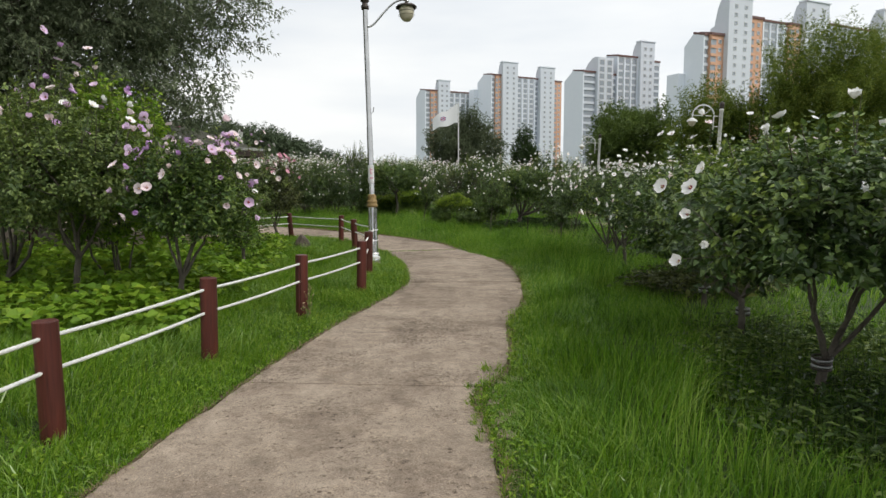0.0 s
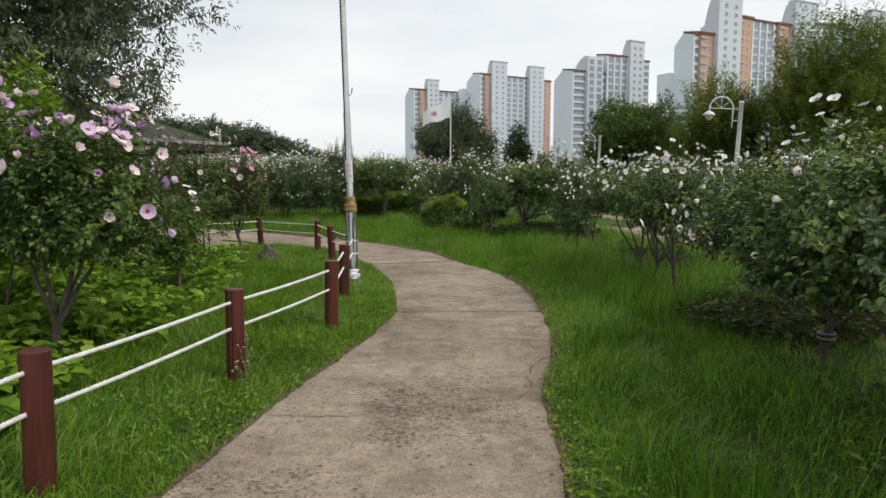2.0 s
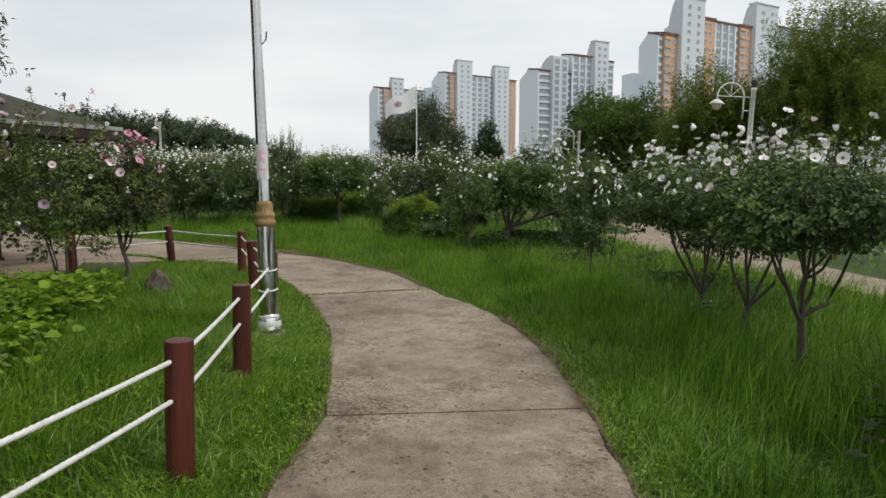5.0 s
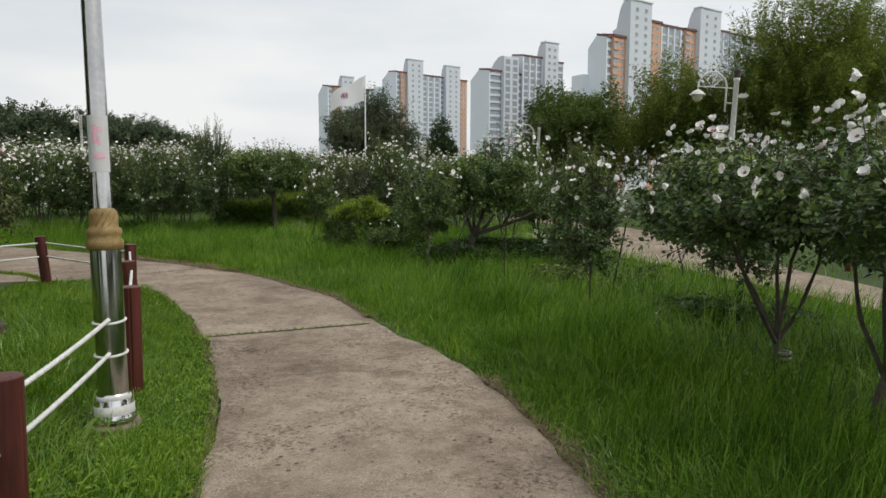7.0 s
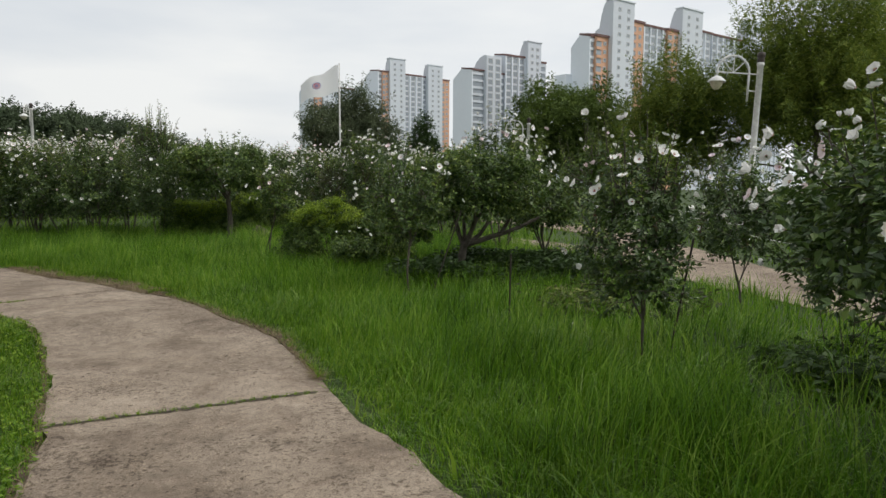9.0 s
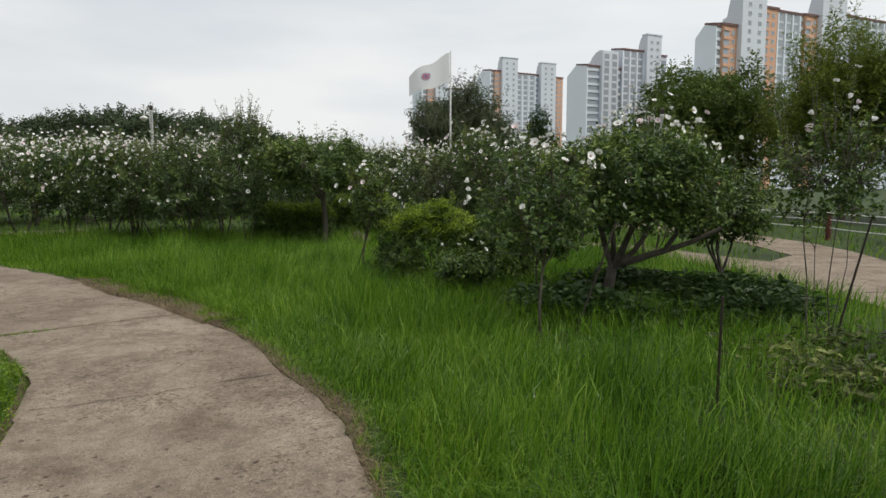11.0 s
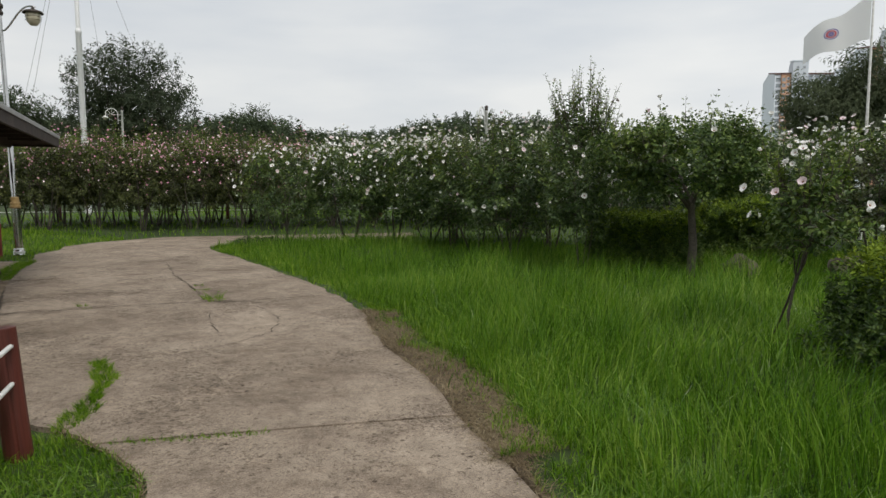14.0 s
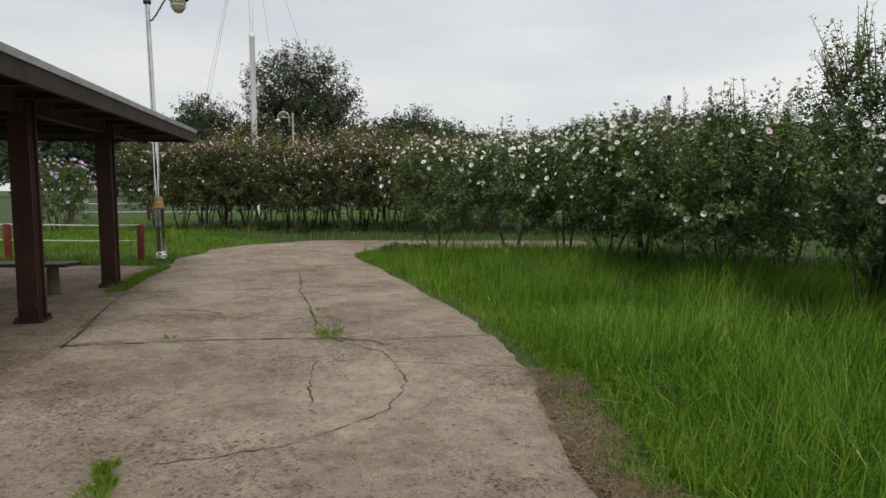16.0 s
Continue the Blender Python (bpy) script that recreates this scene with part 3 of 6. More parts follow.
crack([(-11.47, 25.81), (-9.97, 24.72), (-8.96, 24.12), (-7.78, 23.36)], 0.026, 1)
crack([(-7.42, 23.14), (-6.48, 23.12), (-5.71, 22.62), (-5.35, 22.06), (-5.34, 21.63), (-5.35, 21.26), (-5.69, 20.58)], 0.014, 2)
crack([(-8.92, 21.36), (-8.44, 22.13), (-7.71, 23.19), (-7.11, 23.16), (-6.2, 24.3)], 0.016, 3)
crack([(-9.88, 22.74), (-8.57, 23.18)], 0.012, 4)
crack([(-1.19, 6.74), (-0.86, 6.73), (-0.49, 6.74)], 0.012, 5)
crack([(0.95, 8.26), (0.73, 7.89), (0.65, 7.53), (0.68, 7.36), (0.53, 7.07), (0.4, 7.0)], 0.011, 6)
crack([(0.97, 7.62), (0.86, 7.60), (0.70, 7.45)], 0.014, 26)
crack([(1.02, 8.30), (0.95, 8.26)], 0.03, 27)
crack([(-2.17, 17.52), (-1.86, 17.68), (-1.52, 17.88), (-1.12, 18.16), (-0.75, 18.4)], 0.014, 7)
crack([(-1.32, 15.13), (-0.5, 15.35), (0.38, 15.6)], 0.05, 13)
crack([(-0.4, 13.7), (0.1, 13.75), (0.7, 13.62)], 0.010, 8)
crack([(-8.81, 21.25), (-11.56, 22.85), (-14.2, 24.7)], 0.04, 9)
crack([(-15.4, 28.0), (-15.1, 28.1)], 0.07, 10)
crack([(-15.9, 29.2), (-15.1, 29.5)], 0.06, 11)

crack([(-9.35, 20.89), (-8.89, 21.32), (-8.26, 22.16), (-7.72, 22.75), (-7.29, 23.17)], 0.03, 21)
crack([(-7.24, 23.21), (-6.89, 23.33), (-6.62, 23.33)], 0.026, 22)
crack([(-6.74, 22.55), (-6.37, 22.21), (-5.82, 21.81), (-5.58, 21.67)], 0.01, 23)
crack([(-9.95, 22.9), (-9.56, 23.06), (-9.18, 23.11)], 0.022, 24)
crack([(-6.6, 23.81), (-6.19, 24.37)], 0.008, 25)

def litter_strip(points, width, seed):
    """Bare soil with dry grass where the lawn has died back from the concrete."""
    rs = np.random.RandomState(seed)
    p = np.array(smooth_line(points, 4))
    d = np.gradient(p, axis=0)
    d /= np.linalg.norm(d, axis=1)[:, None]
    nrm = np.stack([-d[:, 1], d[:, 0]], 1)
    n, m = len(p), 7
    w = width * np.array([[0.85 + 0.9 * noise.noise((x * 1.7, y * 1.7, seed)) + 0.25 * noise.noise((x * 6, y * 6, seed))] for x, y in p])
    w *= np.clip(np.sin(np.linspace(0, math.pi, n)), 0.02, 1)[:, None] ** 0.45
    u = np.linspace(-0.45, 1.0, m)
    q = p[:, None, :] + nrm[:, None, :] * w[:, None, :] * u[None, :, None]
    z = ground_z(q[..., 0].ravel(), q[..., 1].ravel()) + 0.012
    z += np.array([0.016 * abs(noise.noise((x * 9, y * 9, 3.0))) for x, y in q.reshape(-1, 2)])
    i, k = np.meshgrid(np.arange(n - 1), np.arange(m - 1), indexing="ij")
    quads = np.stack([i * m + k, i * m + k + 1, (i + 1) * m + k + 1, (i + 1) * m + k], -1).reshape(-1, 4)[:, ::-1]
    tagged(part("dirt_strip", Geo().add(np.column_stack([q.reshape(-1, 2), z]), quads), M_LITTER_SOIL), "bare brown soil strip beside the concrete", "soil", "", "structure")
    for name, mat, label, k, hi in (("dry_grass", M_DRY, "dry straw-coloured grass litter on bare soil", int(24000 * width), 0.085), ("edge_grass", M_GRASS_SHORT, "thin short grass at the edge of bare soil", int(7000 * width), 0.10)):
        j = rs.randint(0, n - 1, k)
        s, v = rs.rand(k, 1), rs.rand(k, 1)
        v = v * 1.3 - 0.1 if mat is M_DRY else 1.45 - 0.95 * v ** 1.3
        b = p[j] * (1 - s) + p[j + 1] * s + nrm[j] * w[j] * v
        if mat is not M_DRY:
            b = b[np.array([noise.noise((x * 3.5, y * 3.5, 5.0)) > -0.15 for x, y in b])]
        ang = rs.rand(len(b)) * 6.28
        np.random.seed(seed)
        flat = rs.uniform(1.0, 3.0, (len(b), 1)) if mat is M_DRY else rs.uniform(0.2, 1.2, (len(b), 1))
        g = Geo().blades(np.column_stack([b, ground_z(b[:, 0], b[:, 1]) + 0.016]), np.column_stack([np.cos(ang), np.sin(ang)]) * flat, rs.uniform(0.015, hi, len(b)), 0.006)
        tagged(part(name, g, mat), label, "grass", "", "stuff")


litter_strip([(-5.15, 23.45), (-4.6, 22.65), (-3.75, 22.0), (-2.95, 21.25), (-2.45, 20.65), (-2.1, 20.2)], 0.50, 1)
litter_strip([(-2.0, 20.3), (-1.25, 19.4), (-0.8, 18.5), (-0.25, 17.7), (0.05, 16.8), (0.3, 15.9)], 0.12, 2)
litter_strip([q for q in LEFT if 2.0 < q[1] < 19.5], 0.06, 4)
litter_strip([q for q in RIGHT if 2.5 < q[1] < 10.5][::-1], 0.06, 5)
litter_strip([(1.15, 13.4), (1.25, 12.4), (1.27, 11.5), (1.23, 10.4)], 0.10, 3)


# ---- plants: shared helpers ----
def unit(v):
    return v / (np.linalg.norm(v, axis=-1, keepdims=True) + 1e-9)


def limb(g, start, end, r0, r1, rs, sides=6, bend=0.12, steps=5):
    """A limb that wanders a little."""
    start, end = np.asarray(start, float), np.asarray(end, float)
    s = np.linspace(0, 1, steps)[:, None]
    length = np.linalg.norm(end - start)
    off = rs.uniform(-1, 1, (1, 3)) * bend * length
    p = start + (end - start) * s + off * np.sin(s * math.pi) + rs.uniform(-1, 1, (steps, 3)) * 0.02 * length * np.sin(s * math.pi)
    g.tube(p, np.linspace(r0, r1, steps), sides, cap=False)
    return p


def flower_mesh(kind, opened, seed):
    """Five overlapping petals round a crimson eye, with a cream stamen; 9 cm across when open."""
    rs = np.random.RandomState(seed)
    g = Geo()
    for k in range(5):
        a = k * 2 * math.pi / 5 + rs.uniform(-0.1, 0.1)
        ca, sa = math.cos(a), math.sin(a)
        rows = []
        for s, wd in ((0.05, 0.20), (0.20, 0.40), (0.66, 0.92), (1.0, 0.66)):
            rad = 0.050 * s * opened
            z = 0.012 + 0.045 * s * (1.05 - opened) + 0.012 * s * s * (1 if opened > 0.8 else 2) + rs.uniform(-0.003, 0.003)
            for u in (-1, 0, 1):
                t = u * wd * 0.034 * (0.45 + 0.55 * opened)
                zz = z + (0.005 if u else 0) + rs.uniform(-0.005, 0.005) * s + (0.003 if (u == 1) else 0)
                rows.append((rad * ca - t * sa, rad * sa + t * ca, zz))
        q0, q1 = [], []
        for r in range(3):
            for c in range(2):
                (q0 if r == 0 else q1).append((r * 3 + c, (r + 1) * 3 + c, (r + 1) * 3 + c + 1, r * 3 + c + 1))
        g.add(rows, q1, slot=0)
        g.add(rows, q0, slot=1)
    g.tube([(0, 0, 0.005), (0.001, 0, 0.030)], [0.005, 0.004], 4, cap=False, slot=2)
    g.tube([(0, 0, -0.012), (0, 0, 0.014)], [0.005, 0.009], 4, cap=False, slot=3)
    return g.mesh("flower", [M_PETAL[kind], M_EYE, M_STAMEN, M_LEAF_FRESH], True)


FLOWERS = {k: [flower_mesh(k, o, 10 + i) for i, o in enumerate((0.95, 0.82, 0.6, 0.38))] for k in M_PETAL}
RING = np.array([(0, 0, 0.0)] + [(math.cos(a) * 0.05, math.sin(a) * 0.05, 0.018) for a in np.arange(5) * 1.2566])


def put_flowers(parent, spots, out, kinds, rs, single=True, size=1.0):
    """Flowers at spots, facing out: each a part near by, one joined part far off."""
    if single:
        for p, o in zip(spots, out):
            k = kinds[rs.randint(len(kinds))]
            me = FLOWERS[k][rs.choice(4, p=(0.25, 0.33, 0.25, 0.17))]
            ob = part("flower", me, None, parent)
            q = Vector(o).to_track_quat("Z", "Y").to_matrix().to_4x4()
            s = size * rs.uniform(0.8, 1.12)
            ob.matrix_basis = Matrix.Translation(p) @ q @ Matrix.Rotation(rs.uniform(0, 6.28), 4, "Z") @ Matrix.Diagonal((s, s, s, 1))
    elif len(spots):
        for ki, k in enumerate(kinds):
            sel = [i for i in range(len(spots)) if i % len(kinds) == ki]
            if not sel:
                continue
            g = Geo()
            for i in sel:
                m = Vector(out[i]).to_track_quat("Z", "Y").to_matrix()
                s = size * rs.uniform(0.6, 1.1)
                g.add([np.array(m @ Vector(c)) * s + spots[i] for c in RING], tris=[(0, j, j % 5 + 1) for j in range(1, 6)])
            ob = part("blossoms", g, M_PETAL[k], parent)
            tagged(ob, kind="stuff")


def crown_points(rs, n, rx, rz, seed, ry=None, low=-0.75, rough=0.28, inner=0.55, boxy=1.0):
    """Clump centres in an uneven crown round the origin, with their outward directions."""
    d = unit(rs.normal(size=(n * 2, 3)))
    d = d[d[:, 2] > low][:n]
    k = np.clip(np.array([0.95 + rough * 2 * noise.noise((c[0] * 1.6 + seed, c[1] * 1.6, c[2] * 1.6)) for c in d]), 0.5, 1.08)
    rad = inner + (1 - inner) * rs.rand(len(d)) ** 0.6
    q = d * (rad * k)[:, None]
    q = np.sign(q) * np.abs(q) ** boxy
    return q * np.array([rx, ry or rx, rz]), d, rad * k


def clump_leaves(g, base, axis, count, reach, size, rs, droop=0.15, ratio=0.55, spreadout=1.0, simple=False):
    """Leaves along short shoots: base and axis per shoot, count leaves each."""
    n = len(base)
    s = rs.rand(n, count) ** 0.8
    ref = unit(np.cross(axis, rs.normal(size=(n, 3))))
    ref2 = np.cross(axis, ref)
    a = rs.rand(n, count) * 2 * math.pi
    radial = ref[:, None, :] * np.cos(a)[..., None] + ref2[:, None, :] * np.sin(a)[..., None]
    reach = np.broadcast_to(np.asarray(reach, float).reshape(-1, 1), (n, 1))
    p = base[:, None, :] + axis[:, None, :] * (s * reach)[..., None] + radial * (size * 0.25)
    la = radial * (0.9 * spreadout) + axis[:, None, :] * (0.25 + 0.5 * s)[..., None] + rs.normal(size=(n, count, 3)) * 0.3
    la[..., 2] -= droop
    nm = axis[:, None, :] * 0.7 + np.array([0, 0, 0.8]) + rs.normal(size=(n, count, 3)) * 0.35
    ln = size * (1.1 - 0.45 * s) * rs.uniform(0.7, 1.2, (n, count))
    g.leaves(p.reshape(-1, 3), la.reshape(-1, 3), nm.reshape(-1, 3), ln.reshape(-1), ratio, simple=simple)


def bush(x, y, h, r, low, seed, leaves=3000, size=0.075, kinds=("white",), flowers=25, mat=None, stems=1, lean=(0, 0), single=True, label="", group="hibiscus bushes",
         shoots=0.25, ry=None, name="hibiscus_bush", category="bush", fl_top=0.22, rough=0.34, simple=False, twigs=70, fl_size=1.0, girth=1.0, boxy=0.88, wands=12, tips=1.0, fresh=0.35, split=None):
    """A flowering shrub: stem, limbs, twigs, a crown of shoots with leaves, and flowers. low: where the crown begins."""
    rs = np.random.RandomState(seed)
    ob = thing(name, label, category, group, at=(x, y, gz(x, y) - 0.02), turn=0)
    rz = (h - 0.12 - low) / 2
    c = np.array([lean[0], lean[1], low + rz])
    n = max(24, leaves // 15)
    p, d, k = crown_points(rs, n, r, rz, seed, ry, low=-0.9, rough=rough, inner=0.42, boxy=boxy)
    p = p + c
    wood = Geo()
    fork = split if split else max(0.12, low * (rs.uniform(0.55, 0.8) if low < 1 and r > 0.5 else 0.95))
    tr = (0.022 + 0.012 * h) * girth
    ends = []
    if stems == 1:
        a = rs.rand() * 6.28
        top = np.array([lean[0] * 0.3, lean[1] * 0.3, fork]) + np.array([math.cos(a), math.sin(a), 0]) * 0.02
        g = Geo()
        limb(g, (0, 0, -0.05), top, tr * 1.25, tr * 0.9, rs, 8, (0.10 if girth < 1.2 else 0.03) if low < 1 else 0.03)
        trunk = part("stem", g, M_BARK, ob, "grey-brown forked stem", True)
        for b in range(5):
            aa = a + (b + rs.rand() * 0.6) * 6.28 / 5
            e = c + np.array([math.cos(aa) * r * 0.5, math.sin(aa) * (ry or r) * 0.5, rs.uniform(-0.1, 0.5) * rz])
            g = Geo()
            pts = limb(g, top - np.array([0, 0, rs.uniform(0.0, 0.12) * fork]), e, tr * 0.62, tr * 0.2, rs, 7, 0.16, 8)
            part("branch", g, M_BARK, trunk, smooth=True)
            ends += list(pts[3:])
    else:
        for b in range(2 * stems):
            a = (b + rs.rand() * 0.7) * 6.28 / (2 * stems)
            out = np.array([math.cos(a), math.sin(a), 0])
            e = c + np.array([out[0] * r, out[1] * (ry or r), 0]) * rs.uniform(0.30, 0.62) + np.array([0, 0, rs.uniform(-0.1, 0.55) * rz])
            thick = tr * rs.uniform(0.35, 0.62)
            g = Geo()
            pts = limb(g, out * rs.uniform(0.03, 0.13) + np.array([0, 0, -0.05]), e, thick, thick * 0.3, rs, 6, 0.07, 7)
            part("stem", g, M_BARK, ob, "grey-brown slender stem", True)
            ends += list(pts[3:])
    ends = np.array(ends)
    for i in rs.permutation(len(p))[: min(len(p), twigs)]:
        e = ends[np.argmin(((ends - p[i]) ** 2).sum(1))]
        wood.tube([e, (e + p[i]) / 2 + rs.uniform(-1, 1, 3) * 0.04, p[i]], [0.007, 0.005, 0.003], 3, cap=False)
    axis = unit(d * 0.75 + np.array([0, 0, 0.65]) + rs.normal(size=d.shape) * 0.3)
    reach = np.where(rs.rand(len(p)) < shoots, 0.34, 0.18) * (h / 2.2) ** 0.5 * rs.uniform(0.7, 1.3, len(p))
    reach = np.where((d[:, 2] > 0.6) & (k > 0.85), reach * (1 + 0.8 * shoots), reach)
    tall = (d[:, 2] > 0.45) & (k > 0.8)
    axis[tall] = unit(axis[tall] + np.array([0, 0, 0.8]))
    for i in np.nonzero(reach > 0.27)[0][:60]:
        wood.tube([p[i] - axis[i] * 0.06, p[i] + axis[i] * reach[i] * 0.97], [0.004, 0.002], 3, cap=False)
    g = Geo()
    # Upper shoots get paler leaves: young growth, and top light put into the colour.
    light = (k > 0.78) & (d[:, 2] > -0.1) & (rs.rand(len(p)) < fresh * np.clip(0.30 + 1.0 * d[:, 2], 0, 1))
    clump_leaves(g, (p - axis * 0.06)[~light], axis[~light], 15, reach[~light], size, rs, 0.15, 0.66, simple=simple)
    y = Geo()
    if light.any():
        clump_leaves(y, (p - axis * 0.03)[light], axis[light], 13, reach[light] * 1.1, size * 0.85, rs, 0.1, 0.62, simple=simple)
    high = np.nonzero((d[:, 2] > 0.35) & (k > 0.7))[0]
    if wands and len(high):
        w = high[rs.randint(len(high), size=wands)]
        up = unit(np.column_stack([d[w, 0] * 0.35, d[w, 1] * 0.35, np.ones(wands)]) + rs.normal(size=(wands, 3)) * 0.10)
        rise = (0.12 + 0.26 * rs.rand(wands) ** 2) * tips * (h / 2.2) ** 0.5
        for q, u, v in zip(p[w], up, rise):
            wood.tube([q - u * 0.1, q + u * v * 0.5 + rs.uniform(-1, 1, 3) * 0.015, q + u * v], [0.006, 0.004, 0.002], 4, cap=False)
        clump_leaves(y if fresh > 0.2 else g, p[w], up, 20 if tips > 1.2 else 14, rise, size * 0.72, rs, 0.1, 0.6, simple=simple)
    tagged(part("brushwood", wood, M_BARK, ob), kind="stuff")
    tagged(part("leaves", g, mat or M_LEAF, ob), kind="stuff")
    if y.count:
        tagged(part("young_leaves", y, M_LEAF_YOUNG_LIT, ob, "lighter leaves of young shoots and the lit upper crown"), kind="stuff")
    if flowers:
        score = k + fl_top * d[:, 2] - 1.0 * (d[:, 2] < -0.45) + rs.rand(len(p)) * 0.9
        best = np.argsort(-score)[:flowers]
        spots = p[best] + axis[best] * (reach[best] * 0.85)[:, None] + d[best] * 0.07
        out = unit(d[best] + rs.normal(size=(len(best), 3)) * 0.35 + np.array([0, 0, 0.15]))
        put_flowers(ob, spots, out, kinds, rs, single, fl_size)
    return ob


def tree(x, y, h, r, low, seed, leaves=6000, size=0.22, mat=None, label="", name="tree", rough=0.35, droop=0.2, ratio=0.45, reach=0.6, up=0.5, clumps=None, ry=None, trunk_r=None, group="trees", inner=0.35, per=16, base=None, lean=(0, 0), twigs=90):
    """A tree: tapered trunk, limbs, branches and a crown of leafy shoots with gaps."""
    rs = np.random.RandomState(seed)
    z0 = gz(x, y) if base is None else base
    ob = thing(name, label, "tree", group, at=(x, y, z0 - 0.03))
    rz = (h - low) / 2
    c = np.array([lean[0], lean[1], low + rz])
    n = clumps or leaves // per
    p, d, k = crown_points(rs, n, r, rz, seed, ry, low=-0.85, rough=rough, inner=inner)
    p = p + c
    wood, g = Geo(), Geo()
    tr = trunk_r or 0.02 + 0.022 * h
    spine = limb(g, (0, 0, -0.1), c + np.array([0, 0, rz * 0.6]), tr, tr * 0.2, rs, 9, 0.04, 9)
    trunk = part("trunk", g, M_BARK, ob, smooth=True)
    ends = [spine[-1]]
    for b in range(11 if twigs > 20 else 5):
        s0 = spine[rs.randint(2, 8)]
        j = rs.randint(len(p))
        g = Geo()
        pts = limb(g, s0, s0 + (p[j] - s0) * 0.8, tr * 0.42, tr * 0.08, rs, 6, 0.1, 6)
        part("branch", g, M_BARK, trunk, smooth=True)
        ends += list(pts[2:])
    ends = np.array(ends)
    for i in rs.permutation(len(p))[:twigs]:
        e = ends[np.argmin(((ends - p[i]) ** 2).sum(1))]
        wood.tube([e, (e + p[i]) / 2, p[i]], [tr * 0.09, tr * 0.06, tr * 0.03], 3, cap=False)
    axis = unit(d * 0.6 + np.array([0, 0, up]) + rs.normal(size=d.shape) * 0.35)
    g = Geo()
    clump_leaves(g, p, axis, per, reach * rs.uniform(0.6, 1.3, len(p)), size, rs, droop, ratio, simple=True)
    tagged(part("brushwood", wood, M_BARK, ob), kind="stuff")
    part("crown", g, mat or M_LEAF_FAR, ob)
    return ob


# ---- rope fences ----
def post_mesh(mat, h=0.745, r=0.072):
    """A turned log: rounded top edge, slightly out of round, with drying splits down its sides."""
    sides, g = 44, Geo()
    levels = [(-0.2, 1.0)] + [(h * k / 8.0 - 0.005, 1.0) for k in range(9)] + [(h - 0.001, 0.93), (h + 0.003, 0.55)]
    v = []
    for z, f in levels:
        for k in range(sides):
            a = 2 * math.pi * k / sides
            q = 1 + 0.03 * noise.noise((math.cos(a) * 1.3, math.sin(a) * 1.3, z * 2.0))
            if k in (5, 29) and f > 0.9:
                q -= (0.15 if k == 5 else 0.09) * (0.4 + 0.6 * z / h if k == 5 else 1.0 - 0.8 * z / h)
            v.append((r * f * q * math.cos(a), r * f * q * math.sin(a), z))
    v.append((0, 0, h + 0.003))
    n = len(levels)
    quads = [(m * sides + k, m * sides + (k + 1) % sides, (m + 1) * sides + (k + 1) % sides, (m + 1) * sides + k) for m in range(n - 1) for k in range(sides)]
    g.add(v, quads, [((n - 1) * sides + k, (n - 1) * sides + (k + 1) % sides, n * sides) for k in range(sides)])
    return g.mesh("post", mat, False)


def twisted_rope(pts, r, strands=3, lay=0.105):
    """A laid rope: three strands winding round the line of points."""
    p = np.array(pts, float)
    length = np.linalg.norm(p[-1] - p[0])
    k = max(8, int(length / 0.0105))
    s = np.linspace(0, 1, k)
    c = np.stack([np.interp(s, np.linspace(0, 1, len(p)), p[:, i]) for i in range(3)], 1)
    d = unit(np.gradient(c, axis=0))
    side = unit(np.cross(d, np.array([0, 0, 1.0])))
    up = np.cross(side, d)
    a = np.arange(12) * math.pi / 6
    rad = r * (0.82 + 0.30 * np.abs(np.cos(0.5 * strands * (a[None, :] - 2 * math.pi * s[:, None] * length / lay))))
    v = c[:, None, :] + rad[..., None] * (np.cos(a)[None, :, None] * side[:, None, :] + np.sin(a)[None, :, None] * up[:, None, :])
    i, j = np.meshgrid(np.arange(k - 1), np.arange(12), indexing="ij")
    quads = np.stack([i * 12 + j, i * 12 + (j + 1) % 12, (i + 1) * 12 + (j + 1) % 12, (i + 1) * 12 + j], -1).reshape(-1, 4)
    return Geo().add(v.reshape(-1, 3), quads)


POST, POST_RED = post_mesh(M_POST), post_mesh(M_POST_RED)


def rope_fence(name, points, label, heights=(0.44, 0.645), post=POST, sag=0.012, group="rope fences", end_post=True, tilt={}, lift={}):
    ob = thing(name, label, "fence", group)
    for x, y in points if end_post else points[:-1]:
        p = part("post", post, None, ob)
        lx, ly = tilt.get((x, y), (random.uniform(-1.2, 1.2), random.uniform(-1.2, 1.2)))
        p.matrix_basis = pose(x, y, gz(x, y) + lift.get((x, y), 0.0), lx, ly, 0) @ pose(0, 0, 0, 0, 0, random.uniform(0, 360))
    tops = [(x, y, gz(x, y) + lift.get((x, y), 0.0)) for x, y in points]
    for (x0, y0, z0), (x1, y1, z1) in zip(tops, tops[1:]):
        for h in heights:
            s = np.linspace(0, 1, 7)
            pts = np.column_stack([x0 + (x1 - x0) * s, y0 + (y1 - y0) * s, z0 + (z1 - z0) * s + h - 4 * sag * s * (1 - s)])
            near = abs(x0) < 6 and y0 < 20
            part("rope", twisted_rope(pts, 0.0125) if near else Geo().tube(pts, 0.0125, 8), M_ROPE, ob, smooth=True)
    return ob


